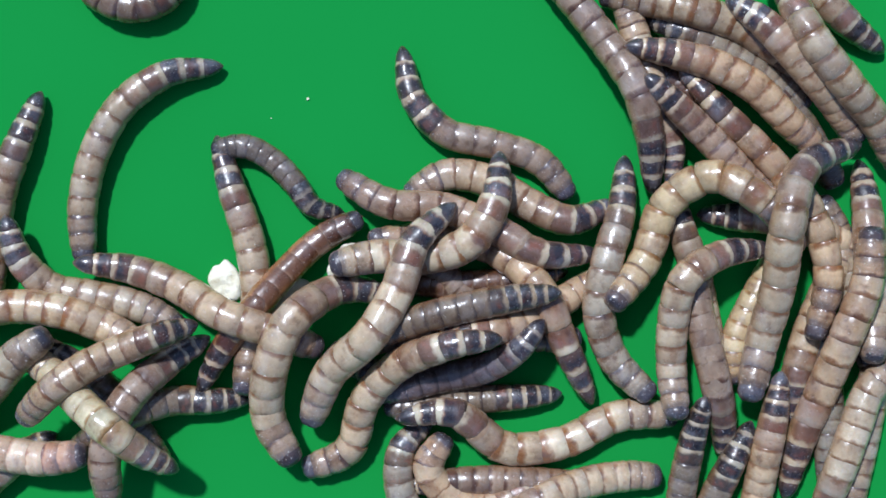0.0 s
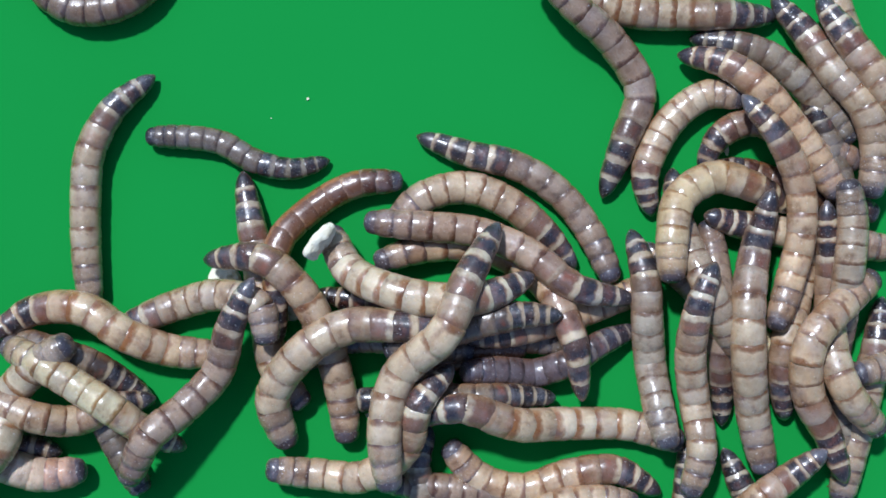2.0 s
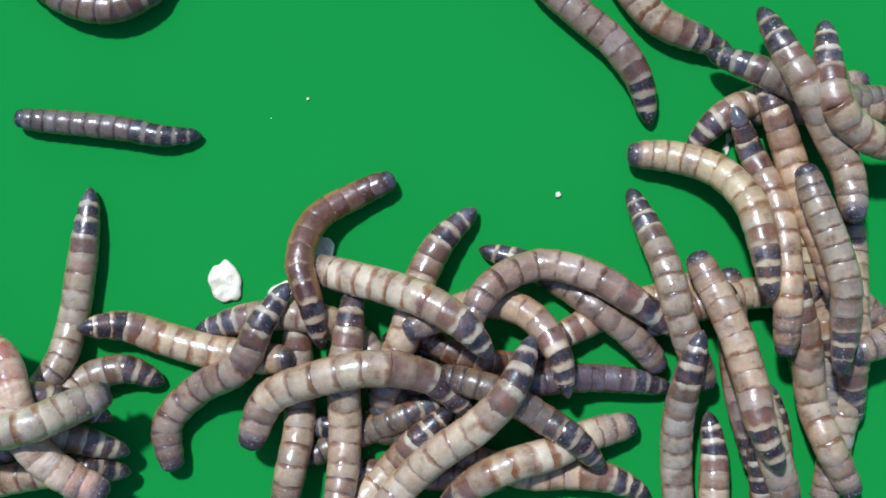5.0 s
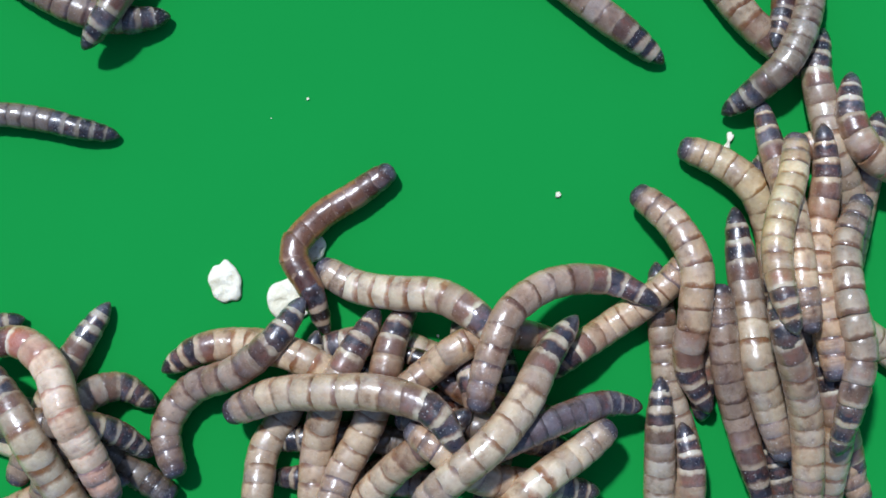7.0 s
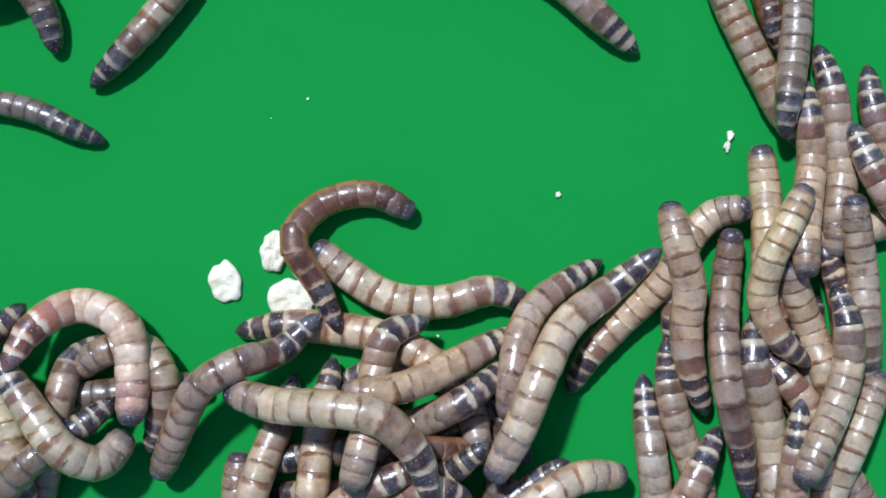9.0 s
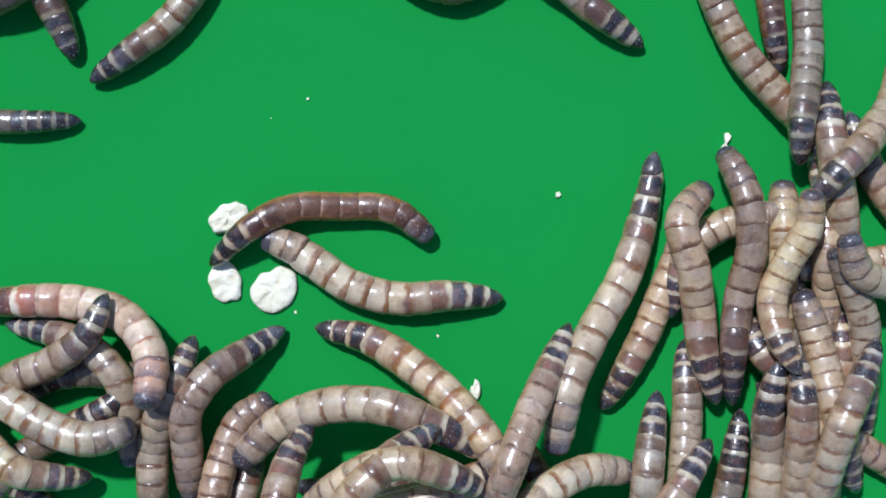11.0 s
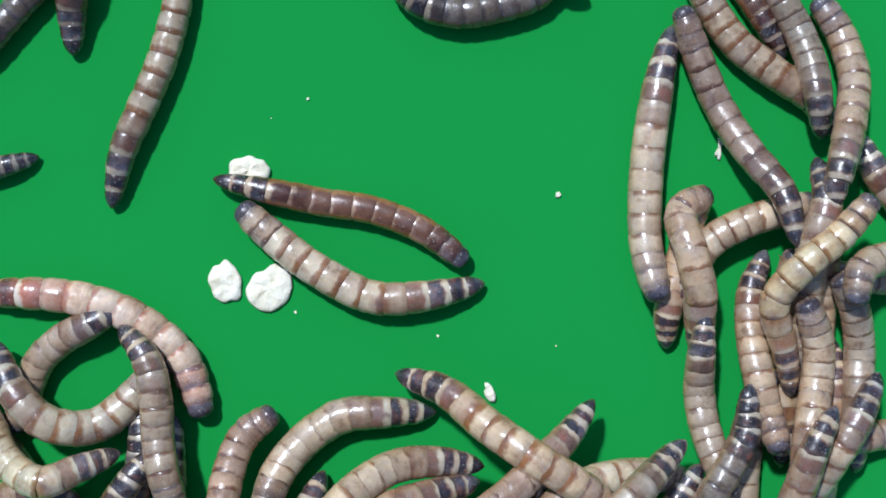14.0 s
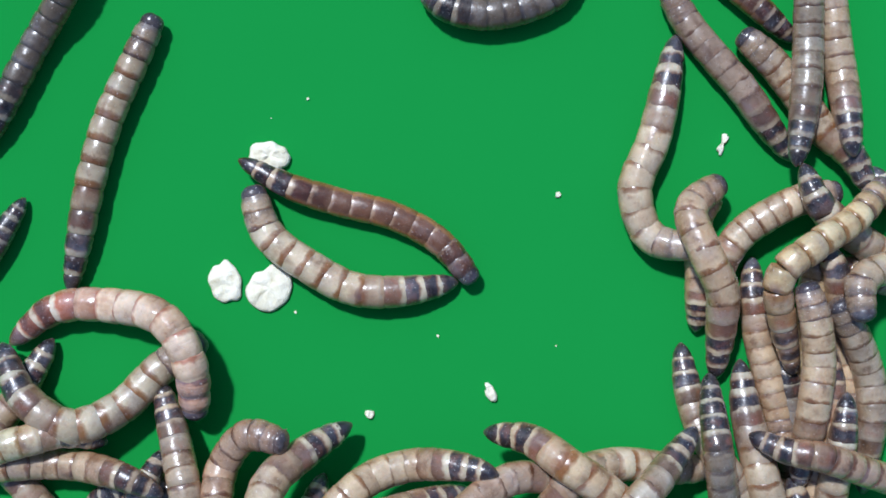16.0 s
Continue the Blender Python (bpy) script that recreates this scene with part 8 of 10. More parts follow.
    at('R10', 1.5, 450,77,15, 502,110,25, 563,130,25, 622,153,25, 681,177,25, 741,201,25)
    at('R10', 2, 468,142,34, 533,141,26, 594,121,25, 655,101,25, 715,81,25, 776,61,25)
    at('R10', 3, 499,185,53, 556,153,38, 611,116,25, 659,74,25, 706,31,25, 754,-11,25)
    at('R10', 3.5, 507,178,50, 563,146,38, 615,105,26, 660,61,30, 707,17,25, 753,-28,25)
    at('R10', 4, 523,173,15, 575,139,25, 620,94,25, 664,48,25, 708,2,25, 753,-44,25)
    at('R10', 4.8, 480,227,15, 541,226,25, 605,220,25, 668,213,25, 732,206,25, 795,199,25)
    at('R10', 5.7, 505,282,26, 550,317,49, 602,358,40, 656,400,25, 705,440,25, 755,480,25)
    at('R10', 6.5, 574,366,59, 602,429,39, 619,494,25, 632,557,25, 645,619,25, 657,682,25)
    at('R10', 7.5, 583,349,59, 594,415,41, 600,482,25, 600,546,25, 601,610,25, 602,674,25)
    at('R10', 8.2, 602,349,15, 594,411,25, 586,475,25, 578,538,25, 570,601,25, 562,664,25)
    at('R10', 9, 609,346,15, 588,405,25, 571,466,25, 553,528,25, 536,589,25, 518,650,25)
    at('R10', 11.5, 604,315,15, 593,377,25, 585,440,25, 578,504,25, 570,567,25, 562,630,25)
    at('R10', 13, 609,330,15, 585,389,25, 564,449,25, 544,510,25, 526,571,25, 509,632,25)
    at('R10', 14.5, 612,351,15, 577,404,25, 538,455,25, 497,503,25, 456,552,25, 415,601,25)
    at('R10', 16, 629,374,15, 580,416,25, 532,458,25, 484,499,25, 435,540,25, 386,581,25)
    at('R11', 0, 321,353,79, 400,342,71, 477,320,69, 547,282,66, 606,227,54, 670,172,32)
    at('R11', 0.5, 342,348,49, 418,336,79, 492,314,93, 564,270,67, 625,212,44, 684,152,29)
    at('R11', 1, 361,338,41, 440,333,66, 516,313,85, 576,257,80, 637,196,50, 691,131,43)
    at('R11', 1.5, 390,343,39, 466,331,62, 540,299,61, 599,242,44, 645,177,59, 685,109,79)
    at('R11', 2, 423,345,32, 495,326,60, 555,280,73, 607,220,66, 654,157,65, 695,90,63)
    at('R11', 2.5, 434,360,26, 498,330,55, 554,286,71, 605,232,67, 649,174,68, 686,110,67)
    at('R11', 3, 441,369,43, 496,331,70, 545,287,98, 595,241,95, 644,190,70, 680,130,63)
    at('R11', 3.5, 474,376,32, 515,313,60, 566,259,62, 613,201,66, 658,140,51, 686,71,56)
    at('R11', 4, 517,374,41, 536,293,60, 580,226,59, 622,158,68, 651,86,91, 673,11,100)
    at('R11', 4.8, 549,339,50, 570,253,69, 603,173,60, 628,91,88, 657,11,101, 681,-71,100)
    at('R11', 5.7, 580,289,106, 618,204,70, 628,110,73, 641,17,88, 668,-72,94, 678,-161,127)
    at('R11', 6.5, 635,249,74, 659,152,95, 653,53,81, 653,-47,80, 670,-144,101, 679,-239,127)
    at('R11', 7, 655,212,100, 662,123,98, 649,35,100, 638,-52,141, 652,-137,150, 662,-222,155)
    at('R11', 7.5, 692,175,57, 682,97,49, 673,19,29, 676,-61,29, 688,-141,29, 696,-221,29)
    at('R11', 8.2, 678,98,58, 693,23,39, 695,-54,29, 697,-132,29, 703,-209,29, 707,-286,29)
    at('R11', 9, 672,1,42, 706,-66,29, 720,-138,29, 721,-212,29, 721,-286,29, 720,-360,29)
    at('R11', 9.8, 687,-36,17, 708,-106,29, 715,-179,29, 712,-253,29, 708,-327,29, 704,-400,29)
    at('R11', 10.7, 696,-80,17, 709,-152,29, 708,-225,30, 699,-297,38, 694,-372,29, 687,-446,29)
    at('R11', 11.5, 705,-120,17, 711,-193,29, 703,-266,29, 692,-339,29, 682,-412,29, 671,-485,29)
    at('R11', 13, 695,-161,17, 701,-233,29, 693,-307,29, 682,-380,29, 672,-453,29, 661,-526,29)
    at('R11', 14.5, 684,-161,17, 695,-232,29, 688,-306,29, 677,-379,29, 666,-452,29, 655,-525,29)
    at('R11', 15.3, 667,-158,55, 683,-229,57, 676,-301,58, 672,-377,36, 663,-451,29, 652,-524,29)
    at('R11', 16, 660,-158,64, 677,-227,69, 671,-299,68, 668,-375,42, 661,-450,29, 649,-523,29)
    at('R12', 0, 418,322,49, 495,235,62, 577,153,60, 643,60,77, 672,-49,76, 647,-162,72)
    at('R12', 0.5, 447,310,36, 514,234,61, 581,159,63, 633,72,65, 658,-24,71, 639,-124,72)
    at('R12', 1, 468,291,57, 529,230,64, 581,163,75, 612,84,97, 630,2,112, 614,-81,127)
    at('R12', 1.5, 496,282,77, 557,218,76, 604,143,77, 621,58,79, 616,-30,71, 591,-115,84)
    at('R12', 2, 521,262,96, 577,196,100, 618,117,83, 625,29,76, 605,-57,74, 576,-141,89)
    at('R12', 2.5, 550,254,99, 594,179,99, 628,98,83, 623,10,91, 612,-76,61, 593,-162,64)
    at('R12', 3, 556,237,120, 593,165,92, 621,88,79, 610,6,96, 584,-72,111, 552,-147,141)
    at('R12', 3.5, 519,250,91, 563,176,124, 599,96,111, 601,9,108, 584,-78,103, 574,-166,81)
    at('R12', 4, 504,256,42, 533,164,76, 571,79,99, 584,-14,112, 589,-110,79, 585,-209,47)
    at('R12', 4.8, 508,247,69, 545,163,55, 578,80,84, 588,-9,110, 586,-98,126, 588,-189,101)
    at('R12', 5.7, 522,241,56, 555,161,44, 587,82,63, 603,-2,71, 613,-88,65, 615,-174,66)
    at('R12', 6.5, 534,236,42, 559,158,54, 599,84,29, 619,4,28, 625,-77,50, 629,-157,66)
    at('R12', 7, 565,261,33, 576,177,67, 592,96,106, 597,16,146, 599,-62,177, 609,-140,184)
    at('R12', 7.5, 599,287,16, 605,199,38, 619,114,63, 631,30,73, 629,-53,108, 640,-134,127)
    at('R12', 8.2, 635,299,73, 632,233,73, 640,169,57, 643,102,70, 648,37,80, 657,-29,74)
    at('R12', 9, 644,294,35, 646,223,57, 650,156,50, 639,87,68, 625,19,99, 625,-47,113)
    at('R12', 9.8, 642,247,56, 652,179,67, 657,111,63, 651,43,69, 639,-24,97, 641,-91,100)
    at('R12', 10.7, 660,199,16, 674,132,27, 674,63,46, 668,-6,62, 674,-74,36, 678,-144,27)
    at('R12', 11.5, 665,153,16, 681,87,32, 681,18,60, 685,-50,48, 691,-119,27, 690,-188,27)
    at('R12', 13, 684,133,18, 670,63,44, 659,-5,66, 658,-73,44, 654,-142,28, 646,-210,27)
    at('R12', 15.3, 657,48,79, 675,-15,93, 689,-83,66, 702,-152,36, 708,-222,27, 712,-290,27)
    at('R12', 16, 649,20,98, 680,-39,95, 698,-107,65, 715,-176,35, 725,-245,27, 732,-314,27)
    at('R13', 0, 352,298,99, 400,254,85, 449,209,72, 495,162,68, 541,114,64, 585,70,85)
    at('R13', 0.5, 378,291,59, 432,249,48, 480,202,44, 522,151,60, 572,102,38, 622,54,27)
    at('R13', 1, 400,278,48, 454,238,59, 506,192,44, 547,140,56, 597,89,32, 643,36,27)
    at('R13', 1.5, 494,239,17, 521,195,27, 553,154,27, 598,129,27, 648,115,27, 696,97,27)
    at('R13', 2, 462,143,16, 494,201,27, 554,227,27, 618,202,27, 683,177,27, 747,153,27)
    at('R13', 3, 492,153,16, 533,206,27, 592,234,27, 652,202,27, 709,164,27, 767,126,27)
    at('R13', 3.5, 494,174,16, 556,197,27, 623,205,27, 688,182,27, 751,156,27, 815,129,27)
    at('R13', 4, 522,203,20, 586,189,32, 655,176,27, 723,162,27, 790,149,27, 857,135,27)
    at('R13', 4.8, 529,104,16, 585,67,27, 642,29,27, 699,-10,27, 756,-49,27, 813,-88,27)
    at('R13', 5.7, 561,-25,16, 598,-81,27, 633,-140,27, 667,-200,27, 701,-259,27, 735,-319,27)
    at('R13', 6.5, 604,-161,16, 618,-227,27, 628,-295,27, 636,-363,27, 644,-432,27, 652,-500,27)
    at('R13', 9.8, 569,-213,16, 613,-262,27, 663,-308,27, 713,-356,27, 763,-403,27, 813,-451,27)
    at('R13', 10.7, 566,-236,16, 616,-278,27, 675,-314,27, 733,-351,27, 790,-389,27, 848,-426,27)
    at('R13', 11.5, 567,-258,16, 619,-293,37, 676,-315,59, 746,-346,35, 812,-374,27, 876,-401,27)
    at('R13', 12.2, 571,-279,17, 625,-306,43, 685,-320,61, 760,-341,36, 829,-360,27, 896,-378,27)
    at('R13', 13, 567,-299,62, 630,-321,62, 699,-327,58, 776,-337,31, 846,-344,27, 914,-350,27)
    at('R13', 14.5, 594,-348,50, 656,-353,65, 728,-341,48, 802,-328,27, 869,-313,27, 936,-297,27)
    at('R13', 15.3, 557,-333,77, 615,-348,96, 684,-349,89, 762,-359,57, 841,-368,30, 910,-373,27)
    at('R13', 16, 535,-323,86, 589,-346,110, 650,-356,123, 720,-381,101, 795,-409,69, 869,-436,42)
    at('R14', 0, 460,62,16, 526,57,27, 589,52,49, 654,31,47, 725,8,27, 790,-15,27)
    at('R14', 0.5, 468,65,42, 530,54,64, 601,45,48, 672,24,28, 737,1,27, 802,-21,27)
    at('R14', 1, 474,68,73, 545,53,54, 618,39,29, 684,17,27, 749,-6,27, 814,-28,27)
    at('R14', 1.5, 471,64,55, 543,48,32, 611,35,27, 678,18,27, 745,2,27, 812,-15,27)
    at('R14', 2, 463,59,57, 534,42,38, 604,31,27, 672,20,27, 740,9,27, 808,-2,27)
    at('R14', 2.5, 459,67,53, 524,44,48, 593,19,28, 650,-19,27, 706,-59,27, 762,-99,27)
    at('R14', 3, 463,71,44, 522,42,53, 586,5,30, 619,-53,39, 654,-114,30, 687,-175,27)
    at('R14', 3.5, 446,69,34, 503,41,57, 563,4,45, 592,-55,61, 609,-121,52, 627,-190,29)
    at('R14', 4, 425,62,23, 478,40,48, 522,2,65, 564,-47,47, 597,-103,28, 621,-160,27)
    at('R14', 4.8, 362,-99,61, 421,-78,69, 484,-70,62, 554,-74,37, 613,-84,51, 669,-94,71)
    at('R14', 5.7, 413,-273,16, 440,-212,27, 475,-155,27, 513,-101,30, 550,-49,50, 591,5,39)
    at('R14', 6.5, 510,-346,16, 491,-278,27, 474,-211,27, 458,-144,27, 441,-78,27, 414,-14,27)
    at('R14', 7.5, 417,-236,16, 428,-167,27, 440,-99,27, 454,-32,27, 469,35,27, 472,104,27)
    at('R14', 8.2, 399,-206,16, 409,-137,27, 421,-69,27, 437,-2,27, 470,57,28, 521,98,44)
    at('R14', 9, 410,-191,16, 414,-122,27, 420,-53,27, 437,13,27, 482,61,35, 542,74,60)
    at('R14', 10.7, 402,-120,30, 414,-57,40, 441,0,40, 490,40,40, 550,60,40, 613,66,40)
    at('R14', 11.5, 403,-121,30, 418,-54,36, 443,8,44, 499,44,50, 566,53,50, 634,57,50)
    at('R14', 13, 390,-110,30, 424,-51,36, 457,7,44, 510,48,50, 575,64,50, 643,64,50)
    at('R14', 14.5, 424,-110,30, 447,-46,36, 482,11,44, 540,43,50, 604,66,50, 668,89,50)
    at('R14', 15.3, 453,-108,30, 470,-42,36, 503,16,44, 560,52,50, 622,78,50, 688,96,50)
    at('R14', 16, 479,-106,30, 491,-39,36, 522,20,44, 575,60,50, 636,89,50, 703,101,50)
    at('R15', 0, 572,518,57, 604,432,87, 638,352,117, 696,285,101, 762,220,63, 810,142,34)
    at('R15', 0.5, 591,481,45, 619,401,74, 658,330,80, 710,267,76, 755,201,75, 779,123,68)
    at('R15', 1, 609,443,33, 634,370,63, 668,303,76, 724,249,48, 766,187,35, 765,110,60)
    at('R15', 1.5, 603,447,20, 642,378,39, 686,311,39, 733,250,51, 765,179,48, 769,100,31)
    at('R15', 2, 591,445,25, 646,382,32, 689,312,51, 739,249,64, 761,171,62, 749,90,64)
    at('R15', 2.5, 559,443,34, 610,376,68, 654,304,91, 710,241,89, 756,168,64, 750,85,61)
    at('R15', 3, 515,440,47, 559,364,83, 605,293,114, 674,235,89, 737,172,73, 742,89,85)
    at('R15', 3.5, 574,449,53, 596,353,90, 621,262,101, 685,190,80, 715,104,106, 712,11,128)
    at('R15', 4, 494,419,53, 542,343,87, 593,273,119, 651,207,115, 712,138,85, 727,50,85)
    at('R15', 4.8, 536,414,88, 573,340,121, 612,269,140, 658,201,113, 697,129,107, 699,48,139)
    at('R15', 5.7, 603,414,49, 636,345,59, 663,274,62, 681,200,62, 705,128,64, 724,54,37)
    at('R15', 6.5, 659,406,18, 683,339,30, 690,268,54, 689,198,61, 703,130,57, 707,60,71)
    at('R15', 7, 679,389,20, 663,314,39, 674,241,48, 686,169,69, 715,102,50, 743,32,30)
    at('R15', 7.5, 695,343,30, 643,284,50, 651,209,66, 679,141,91, 721,76,64, 765,9,35)
    at('R15', 8.2, 696,347,20, 665,275,44, 695,206,39, 697,129,63, 714,56,59, 740,-18,32)
    at('R15', 9, 672,360,18, 692,286,30, 701,210,30, 709,134,31, 698,58,47, 690,-17,32)
    at('R15', 9.8, 678,335,18, 692,259,30, 699,183,37, 708,107,33, 708,31,32, 703,-45,30)
    at('R15', 10.7, 679,303,40, 678,224,69, 684,149,82, 698,76,66, 712,1,36, 716,-75,30)
    at('R15', 11.5, 685,276,41, 679,198,64, 688,124,67, 695,49,74, 715,-25,42, 728,-101,30)
    at('R15', 13, 694,250,50, 687,173,71, 661,99,100, 637,29,105, 625,-42,71, 610,-115,41)
    at('R15', 13.8, 660,179,76, 664,105,106, 641,35,115, 635,-38,86, 631,-113,50, 622,-188,30)
    at('R15', 14.5, 629,113,106, 649,47,118, 630,-22,110, 632,-96,76, 634,-173,42, 629,-250,30)
    at('R15', 15.3, 692,149,78, 672,74,106, 632,10,123, 629,-63,98, 631,-139,63, 631,-217,34)
    at('R15', 16, 627,143,82, 653,75,96, 718,26,64, 790,-18,34, 853,-63,30, 915,-109,30)
    at('R16', 0, 500,435,71, 553,396,84, 600,348,90, 647,299,80, 698,249,51, 741,192,30)
    at('R16', 0.5, 581,452,18, 627,397,33, 675,342,34, 722,286,30, 765,227,30, 805,167,30)
    at('R16', 1, 640,447,65, 670,378,92, 715,318,90, 767,261,68, 822,203,38, 869,141,30)
    at('R16', 1.5, 651,443,60, 690,379,71, 733,318,73, 780,258,71, 837,202,42, 888,143,30)
    at('R16', 2, 661,438,61, 702,375,72, 745,314,79, 791,256,77, 852,202,44, 907,145,30)
    at('R16', 2.5, 635,439,29, 673,374,56, 717,314,67, 768,259,68, 830,207,41, 887,153,30)
    at('R16', 3, 603,436,18, 646,373,30, 697,316,30, 752,265,37, 810,213,31, 866,162,30)
    at('R16', 3.5, 636,444,28, 660,371,41, 684,299,60, 739,244,39, 807,204,30, 871,163,30)
    at('R16', 4, 636,437,61, 663,367,64, 681,295,59, 725,234,36, 790,199,43, 866,177,32)
    at('R16', 4.8, 653,400,104, 654,322,134, 664,249,155, 720,199,126, 803,178,91, 887,164,61)
    at('R16', 5.7, 690,359,101, 675,284,115, 699,216,98, 767,176,73, 852,165,44, 934,156,30)
    at('R16', 6.5, 734,319,71, 696,246,99, 718,179,92, 797,152,57, 883,151,31, 960,148,30)
    at('R16', 7, 719,307,55, 709,229,84, 740,164,96, 817,132,67, 902,112,35, 977,90,30)
    at('R16', 7.5, 699,277,61, 717,204,90, 765,150,95, 841,113,61, 918,75,32, 985,36,30)
    at('R16', 8.2, 705,249,66, 729,179,85, 769,119,98, 838,73,69, 910,27,36, 973,-20,30)
    at('R16', 9, 720,218,55, 746,148,75, 784,84,76, 845,30,48, 904,-26,30, 956,-82,30)
    at('R16', 9.8, 698,219,112, 732,152,101, 782,90,67, 842,35,42, 898,-21,30, 949,-78,30)
    at('R16', 10.7, 727,237,18, 751,164,30, 788,99,33, 837,41,36, 890,-16,30, 941,-73,30)
    at('R16', 11.5, 725,244,18, 746,171,30, 784,105,30, 832,47,34, 884,-11,30, 933,-69,30)
    at('R16', 16, 765,143,18, 811,85,30, 871,38,30, 932,-9,30, 992,-55,30, 1052,-102,30)
    at('R17', 0, 786,355,17, 724,400,29, 672,453,29, 625,509,29, 578,566,29, 531,623,29)
    at('R17', 1, 755,345,17, 722,411,29, 684,475,29, 646,537,29, 607,600,29, 568,663,29)
    at('R17', 2, 826,193,17, 785,256,29, 748,321,29, 717,387,29, 693,457,29, 668,526,29)
    at('R17', 3, 816,264,17, 776,328,29, 737,390,29, 698,453,29, 664,518,29, 629,583,29)
    at('R17', 4, 816,244,17, 777,308,29, 735,369,32, 685,423,29, 630,471,29, 574,519,29)
    at('R17', 4.8, 897,232,17, 822,254,31, 741,271,59, 668,283,65, 603,293,37, 532,302,29)
    at('R17', 5.7, 883,247,17, 815,208,29, 751,172,29, 688,133,29, 627,92,29, 566,50,29)
    at('R17', 6.5, 779,212,35, 761,142,29, 735,72,29, 709,3,29, 683,-66,29, 656,-135,29)
    at('R17', 7, 770,238,48, 753,166,56, 746,96,31, 731,24,29, 716,-49,29, 701,-121,29)
    at('R17', 7.5, 772,265,28, 754,189,56, 749,117,54, 753,45,30, 750,-29,29, 746,-103,29)
    at('R17', 8.2, 768,297,17, 765,222,29, 765,147,52, 777,75,53, 797,3,30, 809,-70,29)
    at('R17', 9, 760,325,17, 767,250,29, 792,181,29, 821,113,29, 851,45,29, 880,-22,29)
    at('R17', 9.8, 609,245,79, 669,209,91, 746,183,62, 827,163,32, 901,147,29, 974,133,29)
    at('R17', 10.7, 598,103,88, 653,138,115, 718,176,107, 789,223,72, 851,283,38, 901,344,29)
    at('R17', 11.5, 705,40,105, 715,113,102, 740,188,72, 758,266,39, 744,341,29, 721,414,29)
    at('R17', 12.2, 732,-4,57, 727,82,82, 734,168,76, 742,257,43, 727,344,29, 691,424,29)
    at('R17', 13, 744,16,34, 738,103,66, 728,189,87, 730,280,54, 724,371,29, 691,454,29)
    at('R17', 13.8, 686,54,119, 686,134,128, 714,217,91, 729,303,52, 709,385,29, 661,454,29)
    at('R17', 14.5, 624,87,135, 660,153,107, 682,224,89, 703,297,70, 714,374,37, 691,444,29)
    at('R17', 15.3, 674,122,112, 687,198,86, 686,272,81, 683,349,68, 682,425,59, 659,496,66)
    at('R17', 16, 718,167,68, 714,235,51, 710,305,30, 700,372,29, 692,440,29, 671,505,29)
    at('R18', 0, 613,-444,18, 635,-342,34, 668,-246,57, 696,-151,97, 728,-58,109, 737,40,111)
    at('R18', 0.5, 613,-444,18, 632,-359,30, 656,-277,45, 670,-193,83, 688,-114,114, 737,-47,112)
    at('R18', 1, 629,-454,18, 643,-365,30, 651,-275,54, 643,-184,93, 668,-105,118, 740,-53,104)
    at('R18', 1.5, 681,-436,59, 668,-349,55, 639,-258,87, 628,-169,118, 682,-101,104, 762,-46,70)
    at('R18', 2, 704,-405,64, 676,-327,61, 633,-248,85, 630,-164,111, 686,-101,93, 760,-47,60)
    at('R18', 2.5, 702,-410,62, 656,-337,50, 604,-259,69, 604,-170,111, 659,-106,133, 740,-55,105)
    at('R18', 3, 671,-436,59, 635,-353,75, 591,-268,115, 573,-181,155, 577,-98,166, 602,-18,144)
    at('R18', 3.5, 672,-436,58, 629,-359,77, 582,-284,103, 536,-208,136, 517,-131,131, 515,-53,100)
    at('R18', 4, 675,-448,47, 644,-374,63, 595,-310,82, 550,-245,98, 522,-174,110, 506,-100,116)
    at('R18', 4.8, 590,-387,139, 559,-314,146, 538,-243,127, 511,-170,122, 481,-99,117, 451,-27,102)
    at('R18', 5.7, 520,-332,134, 485,-256,138, 484,-174,132, 477,-91,114, 446,-18,79, 395,48,54)
    at('R18', 6.5, 467,-281,64, 424,-200,83, 442,-111,106, 449,-22,105, 412,52,67, 343,107,33)
    at('R18', 7, 468,-285,50, 429,-203,69, 434,-115,98, 435,-28,104, 400,46,77, 339,103,41)
    at('R18', 7.5, 466,-284,42, 429,-202,72, 427,-118,82, 425,-35,90, 391,39,76, 336,99,42)
    at('R18', 8.2, 465,-304,47, 431,-223,62, 425,-138,70, 420,-53,95, 391,23,97, 361,100,65)
    at('R18', 9, 465,-288,37, 436,-213,62, 426,-139,67, 426,-64,92, 405,7,107, 392,79,84)
    at('R18', 9.8, 475,-282,31, 447,-205,55, 436,-128,63, 429,-50,95, 408,24,103, 420,99,76)
    at('R18', 10.7, 480,-273,47, 456,-194,59, 446,-115,62, 431,-35,98, 411,42,102, 451,109,72)
    at('R18', 11.5, 485,-265,57, 460,-183,82, 452,-102,74, 433,-22,102, 417,57,87, 476,108,54)
    at('R18', 12.2, 489,-288,51, 475,-204,53, 462,-118,66, 447,-33,98, 419,44,92, 471,108,59)
    at('R18', 13, 469,-274,98, 471,-199,68, 464,-122,60, 449,-43,94, 426,31,95, 447,105,64)
    at('R18', 13.8, 460,-216,26, 454,-144,53, 447,-74,86, 432,-8,101, 415,56,74, 460,101,46)
    at('R18', 14.5, 452,-197,62, 456,-129,67, 446,-60,92, 420,2,88, 427,69,63, 492,93,53)
    at('R18', 15.3, 488,-259,27, 471,-172,50, 458,-87,80, 429,-8,90, 436,71,54, 518,94,43)
    at('R18', 16, 486,-226,23, 489,-147,53, 483,-70,89, 449,-2,107, 432,70,82, 492,119,51)
